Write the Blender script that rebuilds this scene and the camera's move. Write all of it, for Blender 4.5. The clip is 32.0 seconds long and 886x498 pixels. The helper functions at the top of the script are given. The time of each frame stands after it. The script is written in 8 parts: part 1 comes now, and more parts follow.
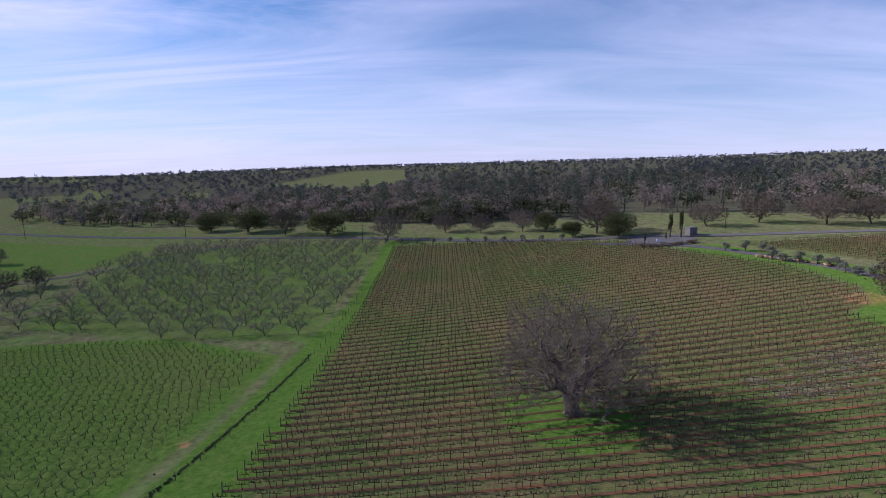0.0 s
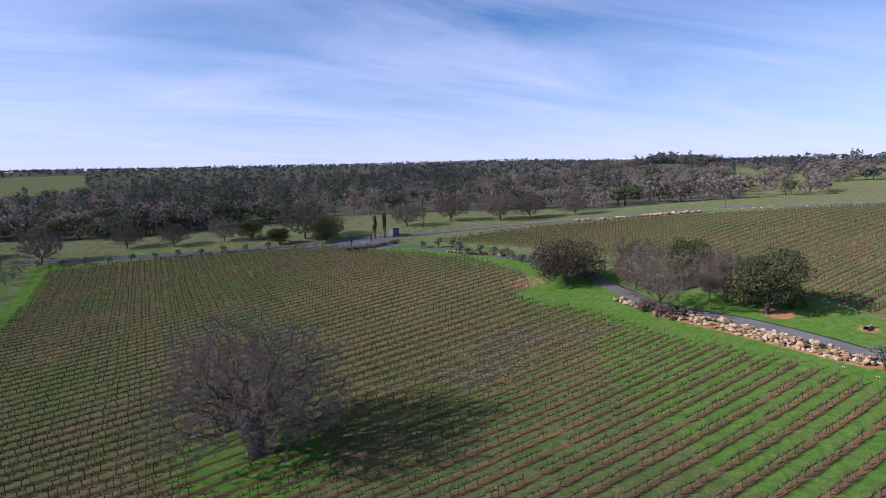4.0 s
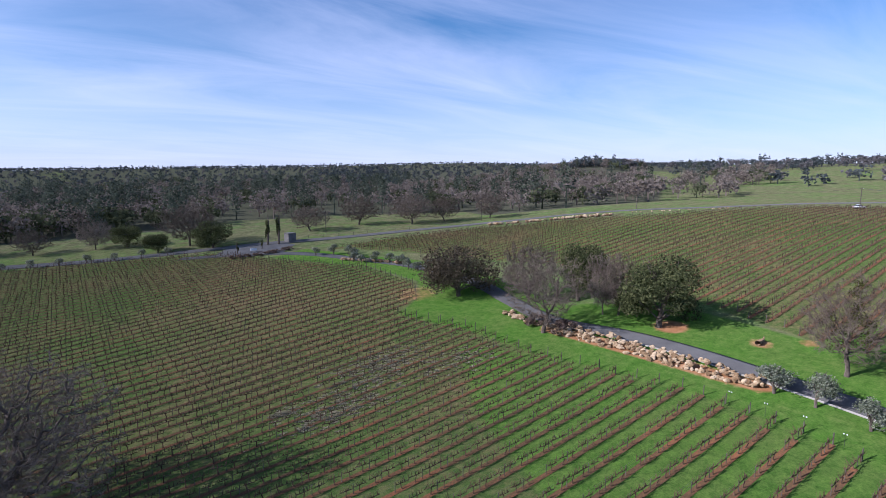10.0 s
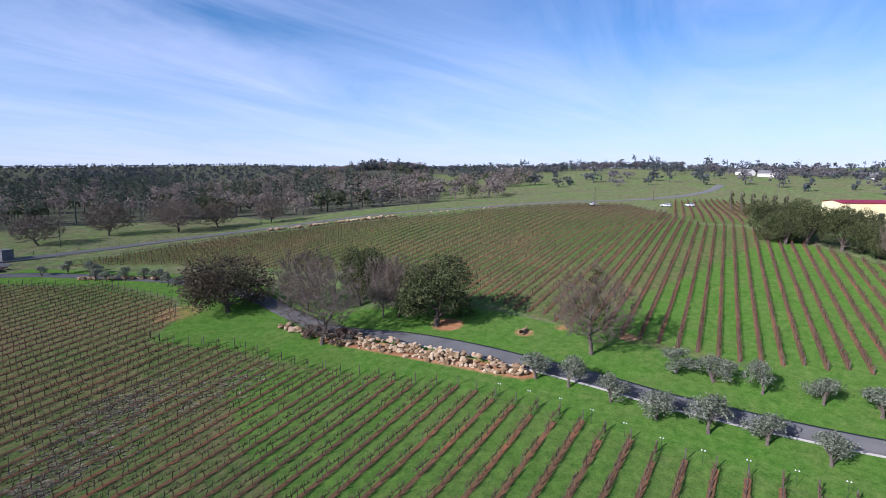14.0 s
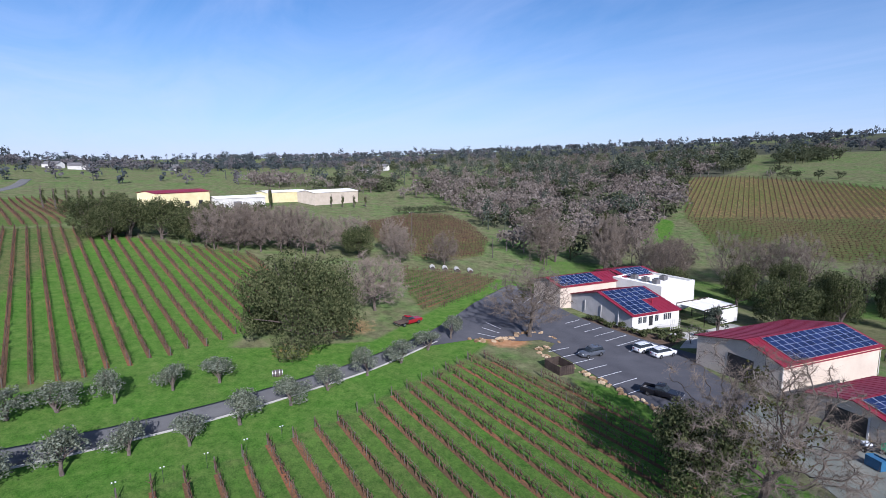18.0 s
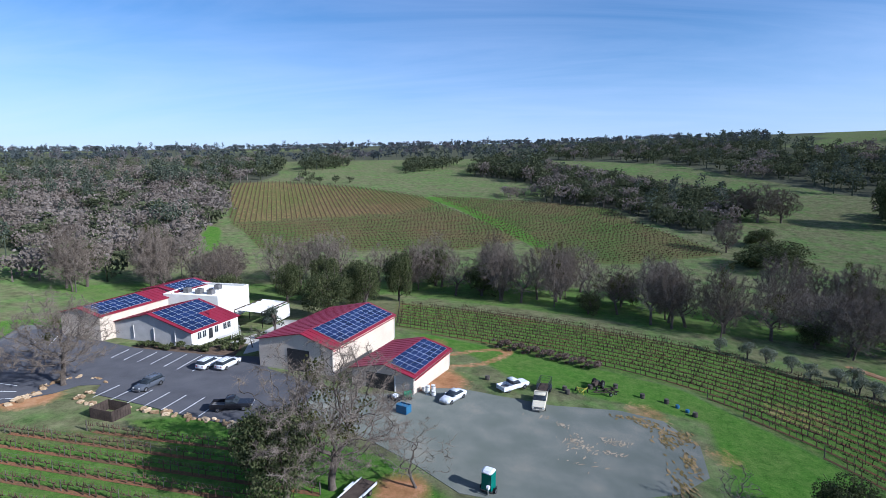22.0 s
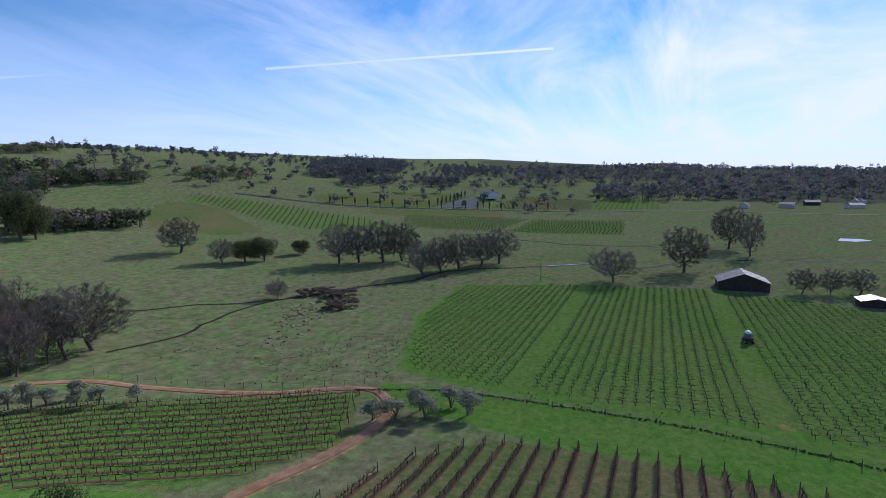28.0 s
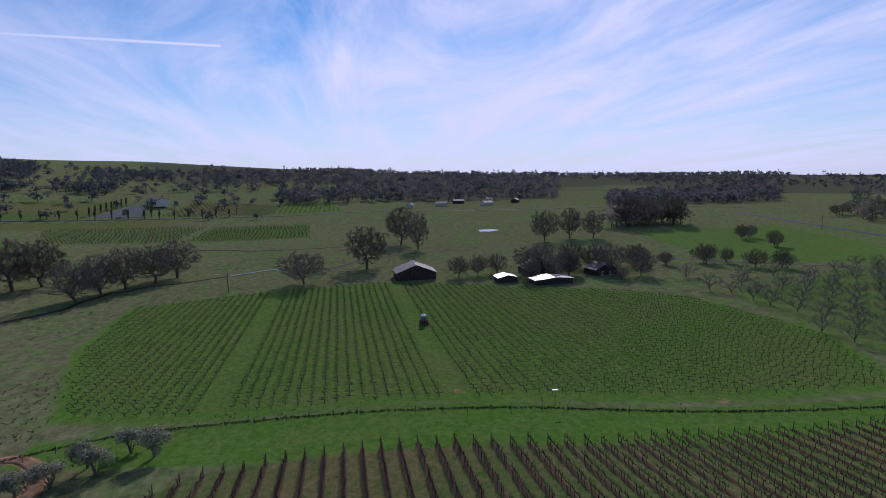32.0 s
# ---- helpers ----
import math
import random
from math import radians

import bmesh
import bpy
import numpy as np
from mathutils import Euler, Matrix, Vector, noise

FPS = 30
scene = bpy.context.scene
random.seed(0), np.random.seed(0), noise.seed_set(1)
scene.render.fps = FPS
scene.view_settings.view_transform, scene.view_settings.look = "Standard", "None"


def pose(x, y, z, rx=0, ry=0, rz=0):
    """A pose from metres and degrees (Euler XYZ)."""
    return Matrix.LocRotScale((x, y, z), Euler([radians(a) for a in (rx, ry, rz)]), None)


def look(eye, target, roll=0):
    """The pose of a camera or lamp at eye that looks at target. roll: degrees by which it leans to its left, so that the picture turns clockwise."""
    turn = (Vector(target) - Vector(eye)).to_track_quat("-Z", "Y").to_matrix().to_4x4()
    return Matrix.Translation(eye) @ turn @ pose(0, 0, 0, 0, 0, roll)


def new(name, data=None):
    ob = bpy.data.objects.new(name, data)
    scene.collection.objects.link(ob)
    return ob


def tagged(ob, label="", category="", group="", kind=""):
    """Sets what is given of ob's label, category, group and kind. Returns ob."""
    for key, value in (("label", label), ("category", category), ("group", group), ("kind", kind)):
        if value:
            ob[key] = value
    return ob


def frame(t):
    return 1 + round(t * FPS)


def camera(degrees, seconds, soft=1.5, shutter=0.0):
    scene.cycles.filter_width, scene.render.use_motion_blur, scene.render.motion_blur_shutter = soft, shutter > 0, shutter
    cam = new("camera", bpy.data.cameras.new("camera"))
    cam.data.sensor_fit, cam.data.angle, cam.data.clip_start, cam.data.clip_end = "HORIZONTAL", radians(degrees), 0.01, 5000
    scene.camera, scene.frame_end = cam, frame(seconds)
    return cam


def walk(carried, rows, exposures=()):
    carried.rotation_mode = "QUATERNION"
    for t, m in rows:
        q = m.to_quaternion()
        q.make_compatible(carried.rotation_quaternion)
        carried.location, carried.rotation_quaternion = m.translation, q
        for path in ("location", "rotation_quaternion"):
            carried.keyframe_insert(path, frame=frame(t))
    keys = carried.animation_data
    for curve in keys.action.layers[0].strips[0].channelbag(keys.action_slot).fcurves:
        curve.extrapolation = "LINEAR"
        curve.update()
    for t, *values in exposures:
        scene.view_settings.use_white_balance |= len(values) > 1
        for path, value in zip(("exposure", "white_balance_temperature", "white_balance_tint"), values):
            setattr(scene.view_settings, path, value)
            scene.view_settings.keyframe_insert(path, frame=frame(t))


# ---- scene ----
cam = camera(79.5, 32.0, soft=0.6)
PATH = [
    (0, look((0.98, 0.49, 39.75), (0.87, 99.30, 24.32), -0.60)),
    (0.5, look((2.19, 2.07, 39.58), (9.64, 100.61, 24.30), -0.59)),
    (1, look((3.46, 3.60, 39.41), (19.47, 101.14, 24.25), -0.53)),
    (1.5, look((4.74, 4.99, 39.22), (29.32, 100.73, 24.07), -0.62)),
    (2, look((6.02, 6.19, 39.05), (39.20, 99.32, 24.02), -0.59)),
    (2.5, look((7.23, 7.14, 38.89), (47.47, 97.46, 23.93), -0.55)),
    (3, look((8.43, 7.89, 38.76), (52.65, 96.33, 23.82), -0.47)),
    (3.5, look((9.66, 8.46, 38.62), (56.17, 95.73, 23.75), -0.45)),
    (5.5, look((14.16, 9.92, 38.19), (65.14, 94.69, 23.56), -0.29)),
    (6, look((15.62, 10.40, 38.09), (67.94, 94.36, 23.48), -0.29)),
    (6.5, look((17.30, 10.95, 38.00), (70.92, 94.09, 23.41), -0.29)),
    (7, look((19.12, 11.55, 37.92), (73.93, 93.93, 23.38), -0.28)),
    (7.5, look((21.00, 12.18, 37.84), (76.64, 94.00, 23.41), -0.33)),
    (8, look((22.90, 12.78, 37.76), (78.99, 94.30, 23.38), -0.29)),
    (8.5, look((24.82, 13.35, 37.66), (81.45, 94.52, 23.34), -0.20)),
    (9, look((26.75, 13.76, 37.57), (83.71, 94.69, 23.25), -0.22)),
    (9.5, look((28.66, 14.02, 37.50), (85.81, 94.83, 23.21), -0.15)),
    (10, look((30.51, 14.20, 37.48), (88.05, 94.72, 23.18), -0.02)),
    (10.5, look((32.28, 14.37, 37.50), (89.83, 94.89, 23.19), 0.10)),
    (11, look((33.86, 14.60, 37.52), (91.50, 95.06, 23.27), 0.25)),
    (11.5, look((35.12, 14.85, 37.51), (92.87, 95.24, 23.30), 0.43)),
    (12, look((35.95, 15.10, 37.47), (94.43, 94.97, 23.28), 0.51)),
    (12.5, look((36.37, 15.31, 37.38), (96.43, 94.01, 23.23), 0.58)),
    (13, look((36.57, 15.45, 37.28), (101.29, 90.39, 23.26), 0.63)),
    (13.5, look((36.76, 15.58, 37.16), (110.83, 81.30, 23.23), 0.54)),
    (14, look((37.05, 15.72, 37.07), (120.72, 68.74, 23.37), 0.16)),
    (14.5, look((37.51, 15.81, 37.04), (128.74, 54.40, 23.41), -0.08)),
    (15, look((38.08, 15.86, 37.05), (134.33, 39.28, 23.41), -0.33)),
    (15.5, look((38.65, 15.84, 37.12), (137.35, 24.10, 23.35), -0.30)),
    (17.5, look((40.49, 15.32, 37.80), (128.57, -29.39, 22.26), -0.44)),
    (18, look((40.78, 15.18, 37.90), (123.93, -38.14, 22.33), -0.43)),
    (18.5, look((41.01, 15.04, 37.99), (117.29, -47.75, 22.47), -0.29)),
    (19, look((41.19, 14.91, 38.11), (109.11, -56.83, 22.63), -0.28)),
    (19.5, look((41.33, 14.83, 38.24), (101.20, -63.76, 22.80), -0.26)),
    (20, look((41.43, 14.72, 38.35), (93.15, -69.47, 22.96), -0.20)),
    (20.5, look((41.51, 14.61, 38.45), (86.66, -73.29, 23.16), -0.17)),
    (21, look((41.62, 14.52, 38.53), (77.70, -77.49, 23.27), -0.13)),
    (21.5, look((41.75, 14.41, 38.57), (69.47, -80.47, 23.43), -0.03)),
    (22, look((41.82, 14.30, 38.59), (60.55, -82.78, 23.58), -0.03)),
    (22.5, look((41.81, 14.21, 38.59), (51.88, -84.17, 23.74), -0.03)),
    (23, look((41.74, 14.13, 38.59), (43.04, -84.78, 23.96), -0.03)),
    (23.5, look((41.69, 14.02, 38.56), (32.22, -84.48, 24.12), -0.10)),
    (24, look((41.63, 13.87, 38.51), (20.49, -82.81, 24.22), -0.16)),
    (24.5, look((41.57, 13.70, 38.43), (10.30, -80.24, 24.35), -0.15)),
    (26.5, look((41.41, 13.13, 38.33), (-29.04, -56.48, 24.55), -0.56)),
    (27, look((41.36, 13.01, 38.28), (-37.94, -46.34, 24.51), -0.61)),
    (27.5, look((41.34, 12.91, 38.18), (-45.64, -34.45, 24.36), -0.77)),
    (28, look((41.25, 12.80, 38.08), (-50.55, -24.38, 24.27), -0.84)),
    (28.5, look((41.10, 12.71, 37.99), (-54.35, -13.71, 24.20), -0.92)),
    (29, look((40.91, 12.63, 37.91), (-56.83, -3.40, 24.13), -1.01)),
    (29.5, look((40.72, 12.54, 37.88), (-58.20, 7.74, 24.04), -1.03)),
    (30, look((40.56, 12.41, 37.87), (-58.22, 19.47, 23.98), -1.01)),
    (30.5, look((40.53, 12.27, 37.89), (-57.74, 24.51, 23.99), -0.98)),
    (31, look((40.51, 12.17, 37.92), (-57.31, 27.57, 24.01), -0.88)),
    (31.5, look((40.50, 12.15, 37.96), (-56.99, 29.56, 24.05), -0.82)),
    (32, look((40.48, 12.16, 38.00), (-56.72, 31.09, 24.11), -0.87)),
]
EXPOSURES = [(0, 0.25, 5900, 30), (6, 0.4, 5700, 25), (13, 0.42, 5600, 22), (18, 0.2, 5500, 19), (21, 0.27, 5350, 14), (24, 0.5, 5250, 13), (28, 0.38, 5550, 20), (30, 0.07, 5800, 24), (32, 0.0, 5850, 26)]
walk(cam, PATH, EXPOSURES)

# ---- light ----
SUN_AZ, SUN_EL = 287.0, 28.0
world = bpy.data.worlds.new("sky"); scene.world = world; world.use_nodes = True
wn, wl = world.node_tree.nodes, world.node_tree.links
wn.clear()


def wnode(kind, **kw):
    n = wn.new(kind)
    for k, v in kw.items():
        n.inputs[k].default_value = v
    return n


def wmath(op, a, b=None):
    n = wn.new("ShaderNodeMath"); n.operation = op
    for i, v in enumerate((a, b)):
        if v is None:
            continue
        if isinstance(v, (int, float)):
            n.inputs[i].default_value = v
        else:
            wl.new(v, n.inputs[i])
    return n.outputs[0]


sky = wn.new("ShaderNodeTexSky")
sky.sky_type, sky.sun_disc = "NISHITA", False
sky.sun_elevation, sky.sun_rotation = radians(SUN_EL), radians(SUN_AZ)
sky.air_density, sky.dust_density, sky.ozone_density, sky.altitude = 1.0, 0.0, 2.6, 300
# thin cirrus on a high flat layer
coord = wn.new("ShaderNodeTexCoord"); split = wn.new("ShaderNodeSeparateXYZ"); wl.new(coord.outputs["Generated"], split.inputs[0])
up = wmath("ADD", wmath("MAXIMUM", split.outputs[2], 0.0), 0.10)
flat = wn.new("ShaderNodeCombineXYZ")
wl.new(wmath("DIVIDE", split.outputs[0], up), flat.inputs[0]); wl.new(wmath("DIVIDE", split.outputs[1], up), flat.inputs[1])
turn = wn.new("ShaderNodeMapping"); turn.inputs["Rotation"].default_value = (0, 0, radians(38)); turn.inputs["Scale"].default_value = (0.34, 1.0, 1); turn.inputs["Location"].default_value = (0.4, 0.9, 0)
wl.new(flat.outputs[0], turn.inputs[0])
n1 = wnode("ShaderNodeTexNoise", Scale=0.85, Detail=9.0, Roughness=0.6, Distortion=1.4); wl.new(turn.outputs[0], n1.inputs["Vector"])
n2 = wnode("ShaderNodeTexNoise", Scale=0.35, Detail=2.0); wl.new(flat.outputs[0], n2.inputs["Vector"])
veil = wn.new("ShaderNodeMapRange"); veil.inputs[1].default_value, veil.inputs[2].default_value = 0.46, 0.76
veil.inputs[3].default_value, veil.inputs[4].default_value = 0.0, 0.85
wl.new(wmath("ADD", wmath("MULTIPLY", n1.outputs["Fac"], 0.75), wmath("MULTIPLY", n2.outputs["Fac"], 0.4)), veil.inputs[0])
# the veil is thicker round the sun
sx, sy, sz = math.sin(radians(SUN_AZ)) * math.cos(radians(SUN_EL)), math.cos(radians(SUN_AZ)) * math.cos(radians(SUN_EL)), math.sin(radians(SUN_EL))
dot = wn.new("ShaderNodeVectorMath"); dot.operation = "DOT_PRODUCT"; dot.inputs[1].default_value = (sx, sy, sz); wl.new(coord.outputs["Generated"], dot.inputs[0])
near_sun = wn.new("ShaderNodeMapRange"); wl.new(dot.outputs["Value"], near_sun.inputs[0])
for i, v in enumerate((0.35, 1.0, 0.5, 1.7)):
    near_sun.inputs[i + 1].default_value = v
cover = wmath("MULTIPLY", veil.outputs[0], near_sun.outputs[0])
# the southern sky is almost clear
south = wn.new("ShaderNodeVectorMath"); south.operation = "DOT_PRODUCT"; south.inputs[1].default_value = (math.sin(radians(168)), math.cos(radians(168)), 0.0); wl.new(coord.outputs["Generated"], south.inputs[0])
clear = wn.new("ShaderNodeMapRange"); wl.new(south.outputs["Value"], clear.inputs[0])
for i, v in enumerate((0.1, 0.85, 1.0, 0.5)):
    clear.inputs[i + 1].default_value = v
cover = wmath("MULTIPLY", cover, clear.outputs[0])
low = wn.new("ShaderNodeMapRange"); wl.new(split.outputs[2], low.inputs[0])
for i, v in enumerate((0.0, 0.24, 0.75, 0.0)):
    low.inputs[i + 1].default_value = v


def toward(az, el):
    return Vector((math.sin(radians(az)) * math.cos(radians(el)), math.cos(radians(az)) * math.cos(radians(el)), math.sin(radians(el))))


def contrail(a, b, width, cover, strength=0.85, fade=(1.0, 0.25)):
    """An aircraft's thin straight trail between two bearings."""
    va, vb = toward(*a), toward(*b); across = va.cross(vb).normalized(); ahead = (vb - va).normalized(); mid = (va + vb).normalized()
    parts = []
    for vec in (across, ahead):
        d = wn.new("ShaderNodeVectorMath"); d.operation = "DOT_PRODUCT"; d.inputs[1].default_value = vec; wl.new(coord.outputs["Generated"], d.inputs[0]); parts.append(d.outputs["Value"])
    side = wn.new("ShaderNodeMapRange"); wl.new(wmath("ABSOLUTE", parts[0]), side.inputs[0])
    span = wn.new("ShaderNodeMapRange"); wl.new(parts[1], span.inputs[0])
    for node, vals in ((side, (width * 0.3, width, strength, 0.0)), (span, (va.dot(ahead), vb.dot(ahead), *fade))):
        for i, v in enumerate(vals):
            node.inputs[i + 1].default_value = v
    ends = wmath("MULTIPLY", wmath("GREATER_THAN", parts[1], va.dot(ahead)), wmath("LESS_THAN", parts[1], vb.dot(ahead)))
    front = wn.new("ShaderNodeVectorMath"); front.operation = "DOT_PRODUCT"; front.inputs[1].default_value = mid; wl.new(coord.outputs["Generated"], front.inputs[0])
    ends = wmath("MULTIPLY", ends, wmath("GREATER_THAN", front.outputs["Value"], 0.5))
    return wmath("MAXIMUM", cover, wmath("MULTIPLY", wmath("MULTIPLY", side.outputs[0], span.outputs[0]), ends))


cover = contrail((230.4, 10.5), (259.5, 12.3), 0.0036, cover, 0.95, (0.55, 1.0))
cover = contrail((209.0, 8.2), (216.5, 9.4), 0.003, cover, 0.35)
cover = contrail((278.4, 11.1), (287.0, 10.2), 0.003, cover, 0.5)
cloud = wn.new("ShaderNodeMix"); cloud.data_type = "RGBA"
vivid = wnode("ShaderNodeHueSaturation", Saturation=1.22); wl.new(sky.outputs[0], vivid.inputs["Color"])
haze = wn.new("ShaderNodeMix"); haze.data_type = "RGBA"; haze.inputs["B"].default_value = (4.8, 5.8, 8.0, 1)
wl.new(low.outputs[0], haze.inputs["Factor"]); wl.new(vivid.outputs[0], haze.inputs["A"])
wl.new(cover, cloud.inputs["Factor"]); wl.new(haze.outputs["Result"], cloud.inputs["A"]); cloud.inputs["B"].default_value = (7.2, 7.7, 9.4, 1)
back = wnode("ShaderNodeBackground", Strength=0.091); wl.new(cloud.outputs["Result"], back.inputs[0])
wl.new(back.outputs[0], wn.new("ShaderNodeOutputWorld").inputs[0])

sun = new("sun", bpy.data.lights.new("sun", "SUN"))
sun.data.energy, sun.data.angle, sun.data.color = 4.95, radians(0.53), (1.0, 0.94, 0.84)
sun.matrix_world = look((0, 0, 0), (-sx, -sy, -sz))

# ---- materials ----
def mat(name, *stops, scale=1.0, fine=12.0, rough=0.9, bump=0.25, metal=0.0, spread=(0.35, 0.65), random=0.0, island=0.0, detail=6.0, bumpd=0.05, thin=0.0):
    """A weathered surface: two or three colours mixed by coarse and fine noise in world metres."""
    m = bpy.data.materials.new(name); m.use_nodes = True
    n, l = m.node_tree.nodes, m.node_tree.links
    b = n["Principled BSDF"]
    geo = n.new("ShaderNodeNewGeometry")
    a = n.new("ShaderNodeTexNoise"); a.inputs["Scale"].default_value = scale; a.inputs["Detail"].default_value = detail
    f = n.new("ShaderNodeTexNoise"); f.inputs["Scale"].default_value = fine; f.inputs["Detail"].default_value = 4
    l.new(geo.outputs["Position"], a.inputs["Vector"]); l.new(geo.outputs["Position"], f.inputs["Vector"])
    mix = n.new("ShaderNodeMath"); mix.operation = "MULTIPLY_ADD"; mix.inputs[1].default_value = 0.55
    half = n.new("ShaderNodeMath"); half.operation = "MULTIPLY"; half.inputs[1].default_value = 0.45
    l.new(f.outputs["Fac"], half.inputs[0]); l.new(a.outputs["Fac"], mix.inputs[0]); l.new(half.outputs[0], mix.inputs[2])
    fac = mix.outputs[0]
    if random or island:
        info = n.new("ShaderNodeObjectInfo") if random else geo
        r = n.new("ShaderNodeMath"); r.operation = "MULTIPLY_ADD"; r.inputs[1].default_value = random or island
        sub = n.new("ShaderNodeMath"); sub.operation = "SUBTRACT"; sub.inputs[1].default_value = (random or island) / 2
        l.new(info.outputs["Random" if random else "Random Per Island"], r.inputs[0]); l.new(fac, r.inputs[2]); l.new(r.outputs[0], sub.inputs[0])
        fac = sub.outputs[0]
    ramp = n.new("ShaderNodeValToRGB"); e = ramp.color_ramp.elements
    e[0].position, e[1].position = spread
    e[0].color, e[1].color = (*stops[0], 1), (*stops[-1], 1)
    if len(stops) == 3:
        k = e.new(sum(spread) / 2); k.color = (*stops[1], 1)
    l.new(fac, ramp.inputs[0]); l.new(ramp.outputs[0], b.inputs["Base Color"])
    b.inputs["Roughness"].default_value, b.inputs["Metallic"].default_value = rough, metal
    b.inputs["Specular IOR Level"].default_value = 0.3 if rough < 0.8 else 0.04
    b.inputs["Diffuse Roughness"].default_value = 1.0 if rough > 0.65 else 0.3
    if thin:
        # leaves and sprays let some light through
        t = n.new("ShaderNodeBsdfTranslucent"); l.new(ramp.outputs[0], t.inputs[0])
        x = n.new("ShaderNodeMixShader"); x.inputs[0].default_value = thin
        l.new(b.outputs[0], x.inputs[1]); l.new(t.outputs[0], x.inputs[2]); l.new(x.outputs[0], n["Material Output"].inputs["Surface"])
    if bump:
        bp = n.new("ShaderNodeBump"); bp.inputs["Strength"].default_value = bump; bp.inputs["Distance"].default_value = bumpd
        l.new(f.outputs["Fac"], bp.inputs["Height"]); l.new(bp.outputs[0], b.inputs["Normal"])
    return m


def ground_material():
    """Winter land: meadow, lush grass, vineyard floor and bare red earth, blended by the cover of the land."""
    m = bpy.data.materials.new("land"); m.use_nodes = True
    n, l = m.node_tree.nodes, m.node_tree.links
    b = n["Principled BSDF"]
    geo = n.new("ShaderNodeNewGeometry")

    def noise(scale, detail=5, rough=0.6):
        t = n.new("ShaderNodeTexNoise"); t.inputs["Scale"].default_value, t.inputs["Detail"].default_value, t.inputs["Roughness"].default_value = scale, detail, rough
        l.new(geo.outputs["Position"], t.inputs["Vector"])
        return t.outputs["Fac"]

    def ramp(fac, lo, hi, *cols):
        r = n.new("ShaderNodeValToRGB"); e = r.color_ramp.elements
        e[0].position, e[1].position, e[0].color, e[1].color = lo, hi, (*cols[0], 1), (*cols[-1], 1)
        if len(cols) == 3:
            k = e.new((lo + hi) / 2); k.color = (*cols[1], 1)
        l.new(fac, r.inputs[0])
        return r.outputs[0]

    def mixed(fac, a, c):
        x = n.new("ShaderNodeMix"); x.data_type = "RGBA"
        l.new(fac, x.inputs["Factor"]); l.new(a, x.inputs["A"]); l.new(c, x.inputs["B"])
        return x.outputs["Result"]

    def math(op, a, c):
        x = n.new("ShaderNodeMath"); x.operation = op; x.use_clamp = True
        for i, v in enumerate((a, c)):
            if isinstance(v, (int, float)):
                x.inputs[i].default_value = v
            else:
                l.new(v, x.inputs[i])
        return x.outputs[0]

    big, mid, fine, tiny = noise(0.022, 7, 0.65), noise(0.15, 6, 0.65), noise(0.8, 6, 0.75), noise(4.0, 4, 0.75)
    blend = math("ADD", math("MULTIPLY", mid, 0.5), math("MULTIPLY", fine, 0.5))
    blend2 = math("ADD", math("MULTIPLY", big, 0.55), math("MULTIPLY", fine, 0.45))
    grain = math("ADD", math("MULTIPLY", fine, 0.5), math("MULTIPLY", tiny, 0.5))
    clump = math("ADD", math("MULTIPLY", noise(0.33, 5, 0.7), 0.5), math("ADD", math("MULTIPLY", fine, 0.3), math("MULTIPLY", tiny, 0.2)))
    patch = math("ADD", math("MULTIPLY", big, 0.4), math("MULTIPLY", mid, 0.6))
    meadow = mixed(ramp(patch, 0.39, 0.54, (0, 0, 0), (1, 1, 1)), ramp(clump, 0.38, 0.62, (0.038, 0.074, 0.022), (0.14, 0.212, 0.066)), ramp(clump, 0.38, 0.62, (0.056, 0.058, 0.031), (0.185, 0.178, 0.096)))
    lush = mixed(ramp(blend, 0.4, 0.62, (0, 0, 0), (1, 1, 1)), ramp(grain, 0.34, 0.66, (0.022, 0.07, 0.01), (0.09, 0.215, 0.025)), ramp(grain, 0.34, 0.66, (0.038, 0.08, 0.016), (0.13, 0.195, 0.045)))
    floor = mixed(ramp(blend2, 0.43, 0.60, (0, 0, 0), (1, 1, 1)), ramp(grain, 0.34, 0.66, (0.03, 0.062, 0.016), (0.10, 0.15, 0.04)), ramp(grain, 0.34, 0.66, (0.07, 0.06, 0.03), (0.19, 0.145, 0.075)))
    dirt = ramp(blend, 0.32, 0.68, (0.20, 0.085, 0.04), (0.33, 0.16, 0.08), (0.44, 0.27, 0.16))
    att = n.new("ShaderNodeAttribute"); att.attribute_name = "cover"
    sep = n.new("ShaderNodeSeparateColor"); l.new(att.outputs["Color"], sep.inputs[0])

    def ragged(v, edge=0.35):
        return ramp(math("ADD", v, math("MULTIPLY", math("SUBTRACT", fine, 0.5), edge)), 0.38, 0.62, (0, 0, 0), (1, 1, 1))

    litter = ramp(grain, 0.3, 0.7, (0.042, 0.042, 0.034), (0.088, 0.085, 0.068))
    col = mixed(ragged(att.outputs["Alpha"], 0.5), meadow, litter)
    col = mixed(ragged(sep.outputs[1]), col, floor)
    col = mixed(ragged(sep.outputs[0], 0.8), col, lush)
    col = mixed(ragged(sep.outputs[2], 0.9), col, dirt)
    l.new(col, b.inputs["Base Color"])
    b.inputs["Roughness"].default_value = 0.95; b.inputs["Specular IOR Level"].default_value = 0.0
    b.inputs["Diffuse Roughness"].default_value = 0.45
    b.inputs["Sheen Weight"].default_value, b.inputs["Sheen Roughness"].default_value, b.inputs["Sheen Tint"].default_value = 0.05, 0.5, (0.75, 0.9, 0.3, 1)
